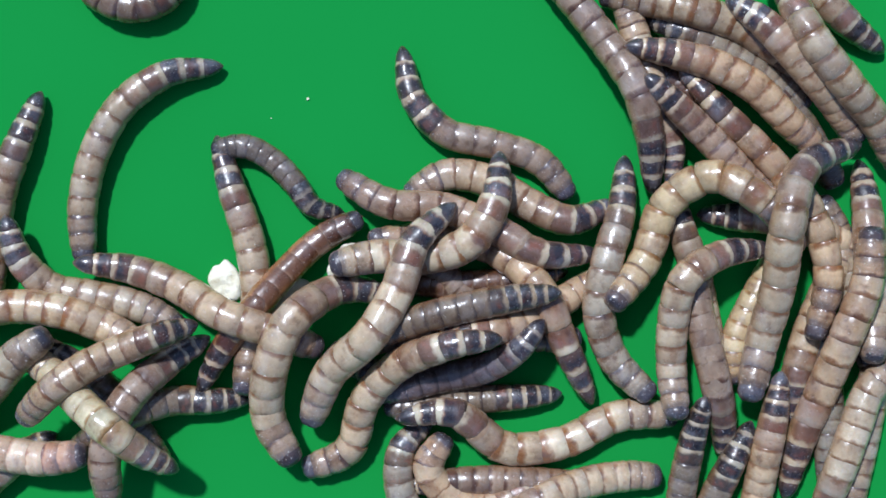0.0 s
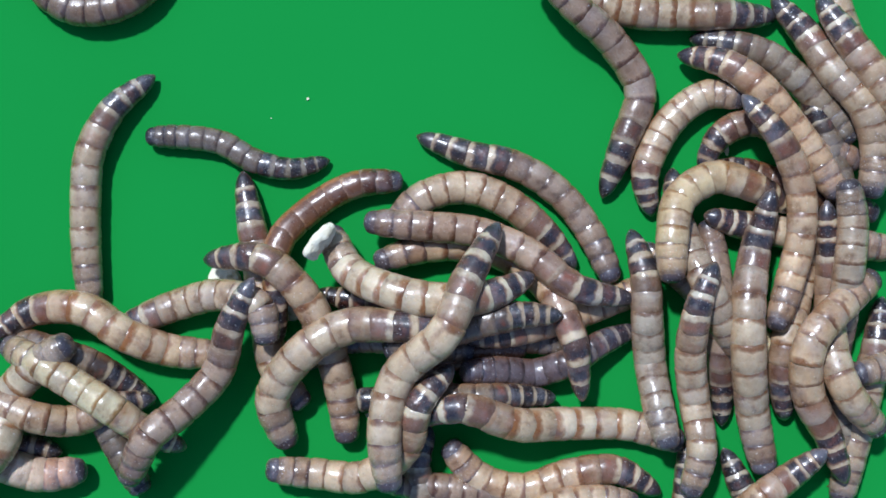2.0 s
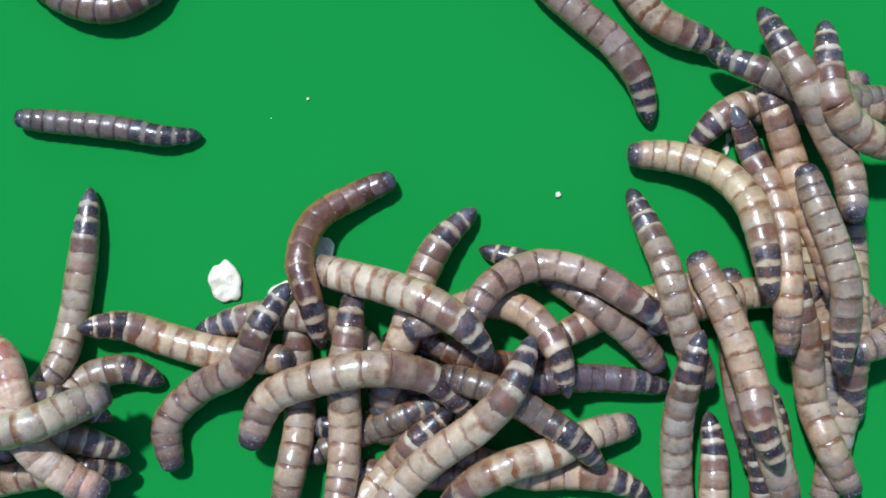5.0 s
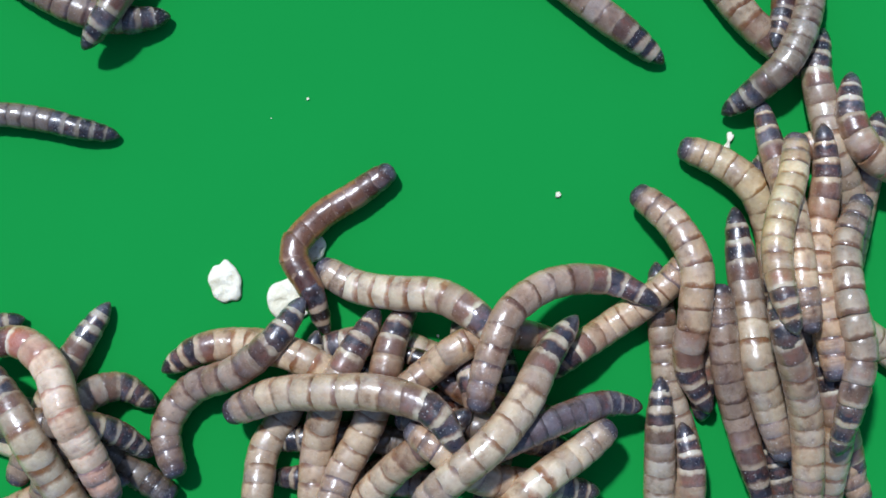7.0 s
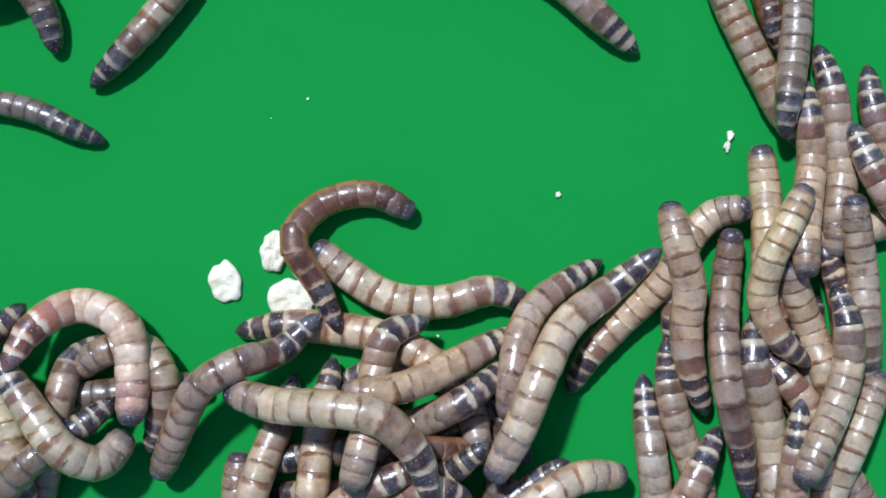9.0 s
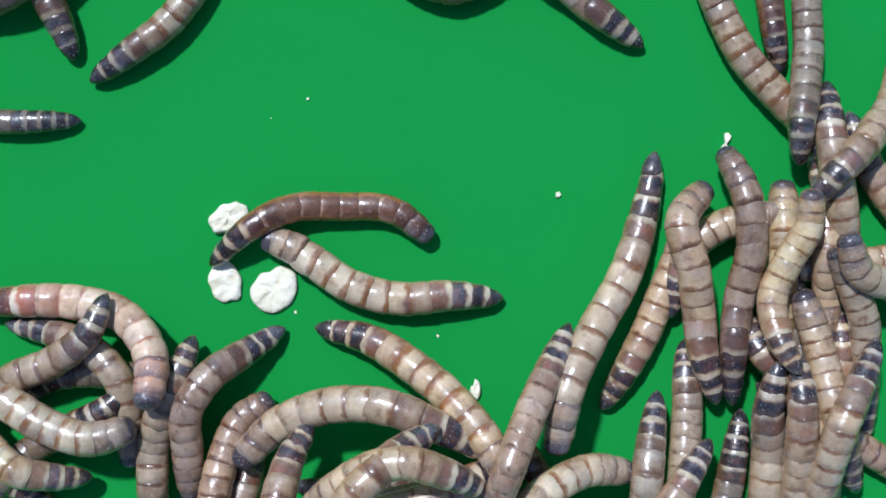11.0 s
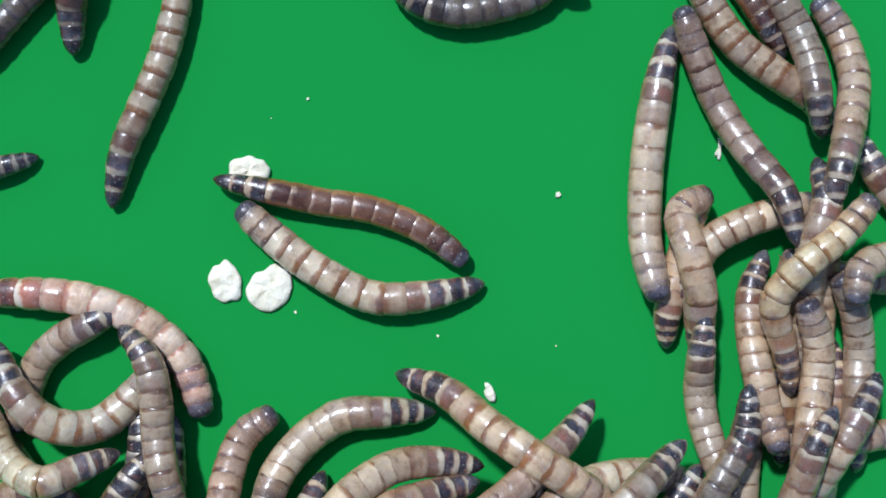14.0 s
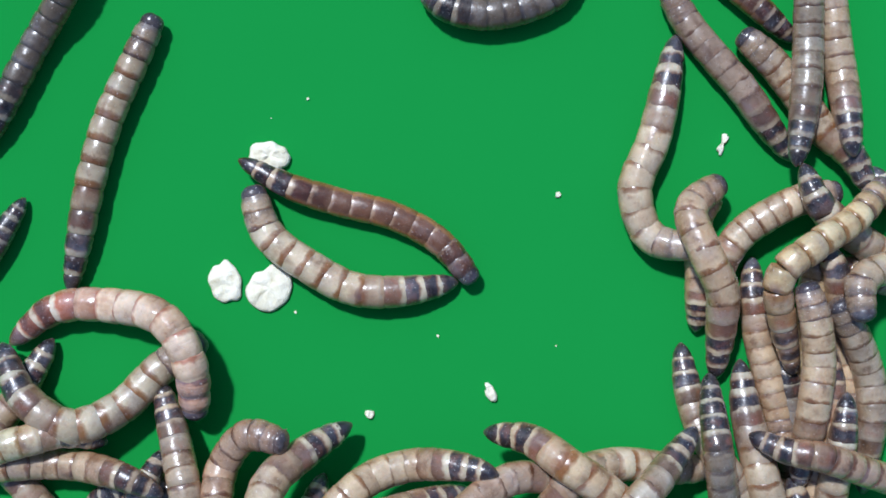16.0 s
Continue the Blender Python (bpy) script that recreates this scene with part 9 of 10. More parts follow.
    at('R20', 0, 744,151,21, 748,80,48, 747,11,67, 752,-59,63, 752,-128,70, 745,-195,91)
    at('R20', 0.5, 709,122,59, 716,49,70, 716,-24,72, 722,-97,73, 725,-167,97, 718,-237,115)
    at('R20', 1, 691,96,54, 688,18,82, 684,-59,81, 693,-134,84, 705,-204,112, 702,-279,116)
    at('R20', 1.5, 681,98,61, 679,22,67, 676,-54,62, 675,-130,73, 681,-202,96, 711,-273,88)
    at('R20', 2, 668,78,78, 680,-7,59, 685,-93,45, 677,-177,82, 702,-252,96, 768,-321,65)
    at('R20', 2.5, 674,67,61, 669,-20,89, 662,-105,96, 662,-191,96, 698,-267,93, 779,-323,60)
    at('R20', 3, 678,56,54, 682,-34,44, 664,-121,66, 653,-208,90, 695,-282,88, 788,-323,53)
    at('R20', 3.5, 659,50,67, 668,-41,53, 666,-133,48, 647,-221,87, 685,-304,79, 766,-369,43)
    at('R20', 4, 627,25,86, 638,-64,69, 643,-154,70, 637,-240,107, 687,-319,86, 764,-388,50)
    at('R20', 4.8, 610,8,68, 617,-80,94, 638,-172,65, 653,-265,44, 680,-346,67, 734,-426,50)
    at('R20', 5.7, 566,-13,138, 581,-97,165, 605,-184,149, 631,-277,106, 659,-369,81, 689,-458,72)
    at('R20', 6.5, 554,-33,102, 585,-118,103, 608,-204,114, 620,-290,133, 632,-382,121, 647,-478,91)
    at('R20', 7, 551,-71,173, 565,-142,195, 594,-217,166, 618,-297,129, 627,-377,110, 632,-459,93)
    at('R20', 7.5, 594,-118,70, 598,-180,96, 610,-242,110, 620,-306,111, 620,-370,111, 620,-438,97)
    at('R20', 8.2, 630,-202,98, 622,-272,110, 615,-343,106, 610,-418,83, 608,-496,50, 601,-574,29)
    at('R20', 9, 617,-267,100, 611,-338,101, 603,-409,100, 601,-484,86, 606,-564,52, 607,-644,30)
    at('R20', 9.8, 614,-235,101, 614,-306,103, 613,-380,86, 612,-456,67, 616,-536,36, 613,-611,29)
    at('R20', 10.7, 614,-201,94, 617,-270,107, 618,-343,94, 621,-421,63, 623,-500,35, 619,-575,29)
    at('R20', 11.5, 612,-170,92, 617,-237,119, 613,-307,129, 616,-382,102, 620,-460,68, 622,-540,39)
    at('R20', 12.2, 633,-203,103, 623,-272,122, 620,-343,120, 624,-419,92, 630,-498,58, 633,-578,31)
    at('R20', 13, 613,-227,104, 615,-295,128, 622,-367,120, 628,-441,104, 637,-519,74, 645,-600,45)
    at('R20', 13.8, 653,-262,120, 627,-327,134, 614,-398,118, 603,-473,87, 590,-550,53, 574,-627,30)
    at('R20', 14.5, 676,-308,150, 635,-364,143, 606,-429,115, 578,-497,81, 548,-567,47, 512,-634,29)
    at('R20', 15.3, 653,-349,75, 644,-421,73, 635,-495,61, 630,-574,33, 618,-647,29, 604,-720,29)
    at('R20', 16, 615,-408,48, 633,-473,68, 650,-549,48, 666,-627,29, 677,-700,29, 689,-773,29)
    at('R21', 0, 595,-220,56, 584,-290,55, 571,-360,48, 561,-432,30, 547,-502,28, 532,-572,28)
    at('R21', 1, 608,-256,71, 589,-324,50, 579,-396,34, 566,-465,43, 559,-537,32, 550,-609,28)
    at('R21', 1.5, 635,-293,100, 600,-351,74, 567,-414,53, 532,-475,57, 506,-544,31, 473,-607,28)
    at('R21', 2, 665,-353,80, 612,-396,66, 554,-436,72, 506,-487,48, 458,-539,28, 405,-587,28)
    at('R21', 2.5, 655,-403,18, 595,-446,45, 540,-491,62, 497,-548,36, 450,-602,28, 401,-654,28)
    at('R21', 3, 624,-445,17, 576,-498,28, 532,-554,28, 487,-609,28, 442,-665,28, 398,-721,28)
    at('R21', 4, 606,-331,17, 587,-398,28, 564,-466,28, 542,-534,28, 519,-601,28, 497,-669,28)
    at('R21', 4.8, 586,-258,17, 592,-328,28, 589,-399,28, 587,-470,28, 584,-541,28, 582,-613,28)
    at('R21', 5.7, 565,-198,17, 597,-258,28, 618,-327,28, 638,-395,28, 658,-464,28, 677,-532,28)
    at('R21', 6.5, 548,-160,37, 595,-202,62, 634,-261,61, 680,-325,33, 720,-386,28, 758,-446,28)
    at('R21', 9, 562,-174,41, 600,-227,64, 641,-282,69, 657,-349,68, 670,-424,42, 681,-498,28)
    at('R21', 9.8, 547,-148,51, 582,-206,64, 626,-259,67, 651,-325,61, 670,-400,34, 682,-471,28)
    at('R21', 10.7, 536,-121,43, 561,-183,66, 609,-234,65, 640,-296,66, 663,-367,46, 683,-440,28)
    at('R21', 11.5, 530,-100,27, 546,-165,55, 592,-211,71, 627,-267,82, 648,-333,85, 674,-405,57)
    at('R21', 12.2, 529,-44,17, 535,-123,34, 565,-190,66, 603,-255,78, 626,-329,83, 652,-411,54)
    at('R21', 13, 541,11,17, 530,-79,28, 540,-167,43, 575,-241,76, 598,-323,90, 621,-416,60)
    at('R21', 13.8, 575,-6,17, 548,-75,28, 540,-147,51, 545,-216,80, 566,-285,80, 584,-351,93)
    at('R21', 14.5, 573,-9,17, 551,-81,28, 560,-154,28, 571,-226,39, 580,-295,67, 594,-362,88)
    at('R21', 15.3, 558,-11,17, 550,-85,28, 557,-159,28, 573,-232,28, 589,-302,43, 603,-373,49)
    at('R21', 16, 553,-19,17, 553,-89,28, 563,-158,28, 580,-226,28, 598,-293,29, 609,-361,35)
    at('R22', 0, 614,-313,17, 626,-239,29, 645,-168,29, 671,-99,32, 701,-32,30, 732,36,29)
    at('R22', 0.5, 614,-300,17, 622,-226,29, 640,-154,29, 663,-84,29, 687,-14,29, 711,56,29)
    at('R22', 1, 607,-284,41, 613,-211,47, 626,-139,58, 636,-67,85, 661,2,62, 688,74,33)
    at('R22', 1.5, 606,-292,41, 602,-217,63, 617,-146,56, 640,-75,33, 658,-4,29, 675,68,29)
    at('R22', 2, 610,-302,22, 599,-225,50, 607,-152,56, 629,-82,31, 646,-10,29, 662,62,29)
    at('R22', 2.5, 671,-255,17, 670,-180,39, 681,-107,51, 691,-35,51, 708,38,29, 718,111,29)
    at('R22', 3, 708,-200,81, 726,-130,71, 749,-61,62, 760,11,47, 770,85,29, 774,159,29)
    at('R22', 3.5, 712,-200,62, 721,-128,70, 743,-58,65, 751,14,51, 760,88,30, 761,162,29)
    at('R22', 4, 698,-194,98, 706,-123,100, 731,-55,87, 742,17,57, 749,91,31, 748,165,29)
    at('R22', 4.8, 732,-289,22, 722,-212,51, 725,-139,69, 725,-67,59, 733,6,34, 733,80,29)
    at('R22', 5.7, 733,-380,47, 714,-303,76, 701,-228,103, 698,-158,86, 709,-88,52, 716,-15,29)
    at('R22', 6.5, 752,-466,17, 729,-391,34, 702,-315,64, 692,-244,54, 697,-173,41, 690,-98,62)
    at('R22', 7, 747,-445,17, 721,-369,40, 693,-294,71, 680,-224,65, 667,-149,93, 656,-77,113)
    at('R22', 7.5, 742,-423,22, 712,-347,51, 683,-273,80, 668,-204,74, 659,-132,72, 651,-60,72)
    at('R22', 8.2, 737,-394,20, 706,-319,48, 676,-246,75, 659,-177,66, 644,-107,57, 635,-36,40)
    at('R22', 9, 731,-361,17, 702,-289,33, 673,-217,53, 654,-149,37, 622,-79,59, 595,-9,84)
    at('R22', 9.8, 730,-388,27, 699,-313,56, 673,-241,75, 660,-174,49, 637,-105,48, 608,-34,76)
    at('R22', 10.7, 733,-420,26, 705,-344,55, 679,-270,80, 665,-201,68, 645,-132,66, 622,-62,71)
    at('R22', 11.5, 727,-443,52, 701,-367,81, 677,-292,108, 668,-225,86, 656,-157,66, 635,-88,63)
    at('R22', 12.2, 700,-452,41, 683,-374,70, 668,-299,94, 667,-230,73, 657,-158,70, 634,-89,74)
    at('R22', 13, 665,-457,42, 657,-379,71, 651,-303,94, 661,-234,72, 660,-162,69, 634,-92,84)
    at('R22', 13.8, 631,-448,52, 633,-370,81, 640,-298,91, 655,-229,70, 653,-156,80, 623,-86,106)
    at('R22', 14.5, 600,-414,165, 604,-346,178, 623,-283,152, 644,-220,119, 651,-154,101, 627,-86,124)
    at('R22', 15.3, 623,-395,119, 619,-325,133, 644,-263,114, 654,-197,100, 639,-128,118, 616,-61,143)
    at('R22', 16, 626,-417,52, 631,-341,81, 638,-267,107, 646,-196,108, 636,-125,123, 618,-57,122)
    at('R23', 0, 777,-250,17, 756,-179,28, 739,-110,28, 722,-41,28, 702,28,28, 671,92,28)
    at('R23', 0.5, 741,-255,17, 735,-182,28, 733,-111,28, 730,-40,28, 725,31,28, 711,101,28)
    at('R23', 1, 705,-252,17, 714,-181,28, 726,-110,29, 730,-40,53, 739,30,54, 751,102,30)
    at('R23', 1.5, 772,-232,18, 754,-159,44, 734,-87,77, 719,-18,97, 713,51,95, 709,119,110)
    at('R23', 2, 702,-231,17, 704,-158,36, 703,-87,69, 704,-17,94, 708,52,95, 697,120,101)
    at('R23', 2.5, 764,-193,18, 751,-120,44, 736,-49,77, 729,20,83, 699,84,100, 684,152,105)
    at('R23', 3, 680,-136,94, 701,-77,101, 716,-15,93, 711,48,76, 677,104,96, 646,161,109)
    at('R23', 3.5, 686,-107,90, 697,-45,95, 699,18,89, 676,77,97, 642,130,98, 603,181,107)
    at('R23', 4, 680,-105,123, 673,-41,125, 656,21,142, 639,82,137, 614,138,118, 570,183,110)
    at('R23', 4.8, 676,-188,131, 682,-117,127, 676,-46,141, 657,21,142, 632,86,134, 606,151,118)
    at('R23', 5.7, 670,-277,126, 682,-198,153, 694,-122,154, 685,-47,128, 662,28,128, 660,107,122)
    at('R23', 6.5, 657,-349,134, 687,-269,153, 720,-191,132, 713,-109,106, 701,-24,90, 723,57,105)
    at('R23', 7, 664,-349,138, 681,-259,169, 696,-171,174, 679,-85,170, 683,4,137, 726,91,100)
    at('R23', 7.5, 675,-348,140, 687,-251,158, 703,-159,126, 693,-67,89, 698,31,92, 722,122,120)
    at('R23', 8.2, 660,-365,125, 677,-263,150, 697,-166,138, 695,-68,100, 688,32,106, 720,126,126)
    at('R23', 9, 765,-260,17, 752,-186,43, 742,-115,61, 739,-45,55, 725,25,72, 715,94,83)
    at('R23', 9.8, 751,-289,42, 740,-215,71, 727,-143,102, 723,-75,102, 719,-7,76, 705,61,77)
    at('R23', 10.7, 755,-329,17, 752,-256,28, 746,-183,44, 739,-112,60, 715,-44,76, 686,22,94)
    at('R23', 11.5, 750,-361,17, 749,-288,28, 748,-216,38, 740,-144,60, 709,-77,80, 673,-14,99)
    at('R23', 12.2, 747,-345,17, 744,-272,28, 739,-199,41, 731,-128,57, 701,-59,89, 661,3,116)
    at('R23', 13, 744,-326,17, 736,-252,34, 728,-180,50, 714,-108,74, 689,-39,108, 647,20,136)
    at('R23', 13.8, 741,-378,17, 734,-303,40, 729,-230,56, 731,-160,52, 711,-89,83, 673,-26,111)
    at('R23', 14.5, 724,-414,60, 719,-341,83, 729,-274,64, 742,-206,42, 729,-134,64, 695,-67,92)
    at('R23', 15.3, 741,-420,52, 734,-346,78, 741,-277,66, 738,-209,57, 715,-138,83, 682,-72,110)
    at('R23', 16, 752,-434,17, 752,-359,41, 756,-287,57, 747,-217,61, 713,-149,90, 673,-86,115)
    at('R24', 0, 659,-521,18, 679,-447,44, 699,-375,67, 722,-307,71, 749,-242,71, 809,-197,62)
    at('R24', 0.5, 668,-545,17, 686,-471,29, 699,-396,55, 713,-323,71, 733,-254,73, 769,-191,73)
    at('R24', 1, 677,-566,17, 689,-491,29, 699,-416,42, 705,-340,69, 718,-268,71, 727,-197,70)
    at('R24', 1.5, 956,-391,17, 893,-342,29, 835,-295,33, 767,-245,61, 712,-200,57, 665,-154,31)
    at('R24', 2, 1079,-90,17, 1006,-119,29, 938,-148,29, 870,-177,30, 793,-203,52, 717,-221,71)
    at('R24', 3, 1078,-176,17, 999,-184,29, 926,-193,29, 852,-201,31, 770,-211,57, 697,-236,71)
    at('R24', 3.5, 1070,-165,17, 992,-177,29, 919,-190,29, 846,-203,30, 765,-217,56, 692,-241,72)
    at('R24', 4, 1062,-155,17, 985,-171,29, 913,-188,29, 835,-204,46, 752,-219,80, 680,-243,93)
    at('R24', 4.8, 1065,-64,17, 991,-92,29, 922,-119,30, 845,-145,52, 765,-171,86, 693,-196,105)
    at('R24', 5.7, 1064,35,17, 996,-3,29, 933,-42,29, 870,-80,29, 807,-119,29, 740,-149,29)
    at('R24', 6.5, 1060,121,17, 998,74,29, 941,26,29, 884,-21,29, 828,-68,29, 761,-100,29)
    at('R24', 7, 976,-313,17, 911,-268,29, 852,-224,29, 792,-180,31, 724,-134,58, 670,-81,71)
    at('R24', 7.5, 665,-580,17, 690,-509,29, 718,-441,29, 747,-373,29, 775,-305,29, 812,-241,29)
    at('R24', 8.2, 653,-572,17, 678,-501,29, 707,-433,31, 734,-364,37, 766,-298,29, 798,-231,29)
    at('R24', 9, 639,-563,17, 666,-492,29, 692,-422,42, 713,-351,68, 744,-285,61, 777,-219,40)
    at('R24', 9.8, 802,-456,17, 783,-381,29, 768,-308,33, 745,-233,56, 726,-161,67, 730,-89,65)
    at('R24', 10.7, 967,-257,17, 905,-209,29, 838,-160,54, 769,-112,88, 703,-67,115, 678,-2,130)
    at('R24', 11.5, 1059,-33,17, 980,-27,29, 901,-22,41, 815,-17,74, 731,-13,108, 687,39,132)
    at('R24', 12.2, 1051,1,17, 971,-4,31, 885,-9,61, 799,-13,95, 717,-25,129, 642,-34,149)
    at('R24', 13, 1036,40,17, 957,23,33, 872,7,65, 789,-9,99, 713,-37,132, 701,-105,132)
    at('R24', 14.5, 1045,14,17, 966,4,29, 887,-5,45, 801,-14,79, 721,-33,113, 702,-95,131)
    at('R24', 15.3, 1040,11,17, 961,0,30, 876,-11,60, 791,-20,94, 713,-46,128, 704,-111,143)
    at('R24', 16, 1035,8,17, 956,-4,30, 872,-15,57, 788,-26,91, 714,-56,125, 712,-123,142)
    at('Q8', 0, 648,71,16, 612,11,27, 578,-49,27, 545,-110,27, 519,-172,27, 520,-241,27)
    at('Q8', 0.5, 575,84,16, 560,16,27, 549,-52,27, 538,-120,27, 533,-188,27, 555,-253,27)
    at('Q8', 1, 498,77,16, 507,9,27, 519,-58,27, 531,-126,27, 548,-192,27, 589,-247,27)
    at('Q8', 1.5, 424,51,16, 456,-9,27, 490,-69,27, 524,-129,27, 561,-186,27, 617,-226,27)
    at('Q8', 2, 361,7,16, 411,-38,27, 463,-83,27, 515,-128,27, 569,-170,27, 634,-191,27)
    at('Q8', 2.5, 312,-49,16, 375,-74,27, 439,-99,27, 503,-124,27, 567,-147,27, 636,-148,27)
    at('Q8', 3, 282,-113,16, 349,-115,27, 417,-117,30, 480,-118,56, 550,-119,49, 621,-100,28)
    at('Q8', 3.5, 476,-249,16, 515,-193,27, 557,-139,27, 599,-84,27, 640,-29,27, 676,29,27)
    at('Q8', 4, 757,-271,16, 733,-204,27, 713,-138,27, 692,-72,30, 665,-6,54, 650,60,64)
    at('Q8', 4.8, 725,-233,16, 698,-166,27, 680,-98,29, 659,-29,54, 645,39,62, 643,108,38)
    at('Q8', 5.7, 646,-178,147, 624,-116,140, 616,-50,121, 610,18,128, 608,86,124, 606,155,109)
    at('Q8', 6.5, 621,-143,127, 592,-79,134, 587,-12,111, 596,58,94, 607,129,74, 605,201,67)
    at('Q8', 7, 574,-135,223, 556,-73,213, 552,-8,187, 566,59,166, 592,125,139, 607,196,110)
    at('Q8', 7.5, 589,-140,104, 579,-73,81, 567,-4,77, 576,62,94, 605,124,104, 621,190,111)
    at('Q8', 8.2, 622,-184,41, 587,-124,64, 571,-60,75, 573,4,88, 597,61,104, 635,109,114)
    at('Q8', 9, 637,-201,74, 581,-152,87, 554,-87,87, 561,-19,115, 590,44,124, 624,108,111)
    at('Q8', 9.8, 628,-206,84, 577,-151,105, 560,-87,89, 575,-21,107, 607,40,106, 631,107,101)
    at('Q8', 10.7, 611,-208,118, 577,-152,108, 568,-86,86, 590,-24,95, 621,35,107, 625,102,132)
    at('Q8', 11.5, 600,-210,135, 578,-151,110, 574,-86,86, 600,-26,98, 629,30,115, 633,98,113)
    at('Q8', 12.2, 601,-209,95, 583,-142,88, 564,-72,112, 596,-19,146, 637,35,147, 663,102,132)
    at('Q8', 13, 615,-215,82, 590,-151,80, 572,-81,112, 592,-20,145, 627,33,168, 666,91,151)
    at('Q8', 13.8, 612,-256,65, 593,-173,76, 569,-91,107, 607,-26,142, 663,28,151, 711,91,158)
    at('Q8', 14.5, 612,-251,65, 596,-166,84, 574,-84,115, 618,-25,147, 691,22,127, 758,84,93)
    at('Q8', 15.3, 610,-228,71, 588,-141,98, 568,-56,135, 617,-1,160, 691,45,140, 759,110,106)
    at('Q8', 16, 617,-218,56, 589,-132,91, 573,-49,130, 632,6,134, 708,53,109, 774,119,76)
    at('K3', 0, 786,-120,17, 775,-193,29, 763,-266,29, 748,-338,29, 733,-411,29, 718,-483,29)
    at('K3', 3.5, 768,-50,17, 755,-123,29, 739,-195,29, 721,-266,29, 702,-338,29, 684,-409,29)
    at('K3', 4, 753,-39,52, 744,-111,54, 723,-181,64, 713,-254,40, 698,-327,29, 680,-399,29)
    at('K3', 4.8, 733,-88,17, 731,-161,29, 725,-234,29, 708,-306,29, 692,-378,29, 676,-450,29)
    at('K3', 5.7, 690,-145,36, 697,-214,61, 700,-286,67, 694,-361,43, 685,-436,29, 671,-508,29)
    at('K3', 6.5, 646,-196,77, 663,-260,102, 679,-330,101, 678,-406,69, 676,-485,37, 667,-560,29)
    at('K3', 7, 642,-166,115, 666,-233,114, 679,-303,110, 676,-379,81, 672,-457,47, 662,-533,29)
    at('K3', 7.5, 651,-140,107, 671,-207,119, 680,-277,121, 673,-351,95, 666,-428,60, 655,-505,32)
    at('K3', 8.2, 669,-105,83, 687,-173,100, 688,-243,113, 674,-314,100, 661,-389,66, 647,-465,37)
    at('K3', 9, 686,-63,70, 702,-132,90, 702,-205,87, 676,-274,101, 639,-336,130, 607,-400,140)
    at('K3', 9.8, 692,-93,136, 696,-164,134, 691,-236,116, 670,-305,112, 648,-375,97, 631,-449,68)
    at('K3', 10.7, 740,-139,87, 720,-209,93, 690,-274,115, 668,-343,108, 653,-416,81, 637,-491,51)
    at('K3', 11.5, 763,-185,93, 718,-244,122, 679,-304,145, 659,-372,128, 647,-446,97, 634,-520,68)
    at('K3', 12.2, 748,-163,77, 720,-229,95, 689,-294,125, 665,-360,133, 650,-431,114, 637,-505,85)
    at('K3', 13, 710,-139,112, 712,-212,91, 698,-282,106, 675,-347,128, 656,-416,121, 644,-490,92)
    at('K3', 13.8, 748,-196,82, 720,-262,95, 688,-326,103, 659,-392,85, 631,-461,50, 599,-528,29)
    at('K3', 14.5, 762,-253,96, 716,-310,120, 675,-367,109, 636,-425,75, 595,-485,41, 548,-541,29)
    at('K3', 15.3, 722,-222,91, 693,-287,112, 684,-356,122, 696,-433,91, 709,-513,57, 720,-593,31)
    at('K3', 16, 699,-253,94, 691,-324,96, 684,-398,74, 678,-476,43, 666,-550,29, 649,-622,29)
    at('R26', 0, 411,112,17, 424,42,28, 446,-26,28, 461,-95,28, 475,-165,28, 489,-235,28)
    at('R26', 0.5, 409,123,17, 424,53,28, 445,-15,28, 460,-85,28, 474,-155,28, 489,-225,28)
    at('R26', 1, 405,132,24, 419,63,52, 433,-5,81, 447,-73,80, 469,-143,48, 487,-214,28)
    at('R26', 1.5, 406,136,28, 415,65,56, 429,-2,88, 450,-67,97, 477,-135,67, 505,-204,39)
    at('R26', 2, 411,140,17, 416,68,34, 431,0,65, 456,-61,95, 487,-126,80, 521,-192,52)
    at('R26', 2.5, 401,148,17, 416,78,35, 431,10,67, 456,-52,100, 482,-115,106, 516,-180,79)
    at('R26', 3, 309,133,36, 363,92,28, 410,44,28, 447,-9,48, 472,-66,79, 493,-126,101)
    at('R26', 3.5, 307,151,38, 352,101,29, 396,51,28, 436,-1,39, 465,-57,67, 486,-117,86)
    at('R26', 4, 320,148,17, 359,86,28, 404,29,29, 434,-35,53, 456,-102,68, 481,-165,90)
    at('R26', 4.8, 331,115,17, 362,47,43, 390,-19,78, 408,-88,102, 435,-159,80, 470,-230,50)
    at('R26', 5.7, 349,73,17, 375,0,34, 390,-75,61, 399,-152,48, 417,-225,60, 449,-300,40)
    at('R26', 6.5, 366,29,32, 384,-48,51, 393,-128,33, 384,-208,28, 402,-286,28, 429,-362,28)
    at('R26', 7, 382,-28,17, 388,-106,28, 396,-185,28, 405,-263,28, 429,-338,28, 445,-415,28)
    at('R26', 7.5, 388,-88,61, 383,-164,55, 395,-241,48, 419,-309,63, 444,-377,74, 453,-456,57)
    at('R26', 8.2, 379,-136,53, 384,-205,46, 399,-275,29, 419,-340,28, 443,-405,28, 457,-472,30)
    at('R26', 9, 396,-164,44, 400,-231,38, 412,-297,41, 436,-363,29, 458,-426,29, 466,-489,44)
    at('R26', 10.7, 427,-167,17, 427,-232,28, 430,-298,28, 431,-364,28, 431,-430,28, 428,-496,28)
    at('R26', 11.5, 437,-168,27, 434,-231,53, 426,-291,84, 412,-349,114, 396,-405,143, 387,-466,143)
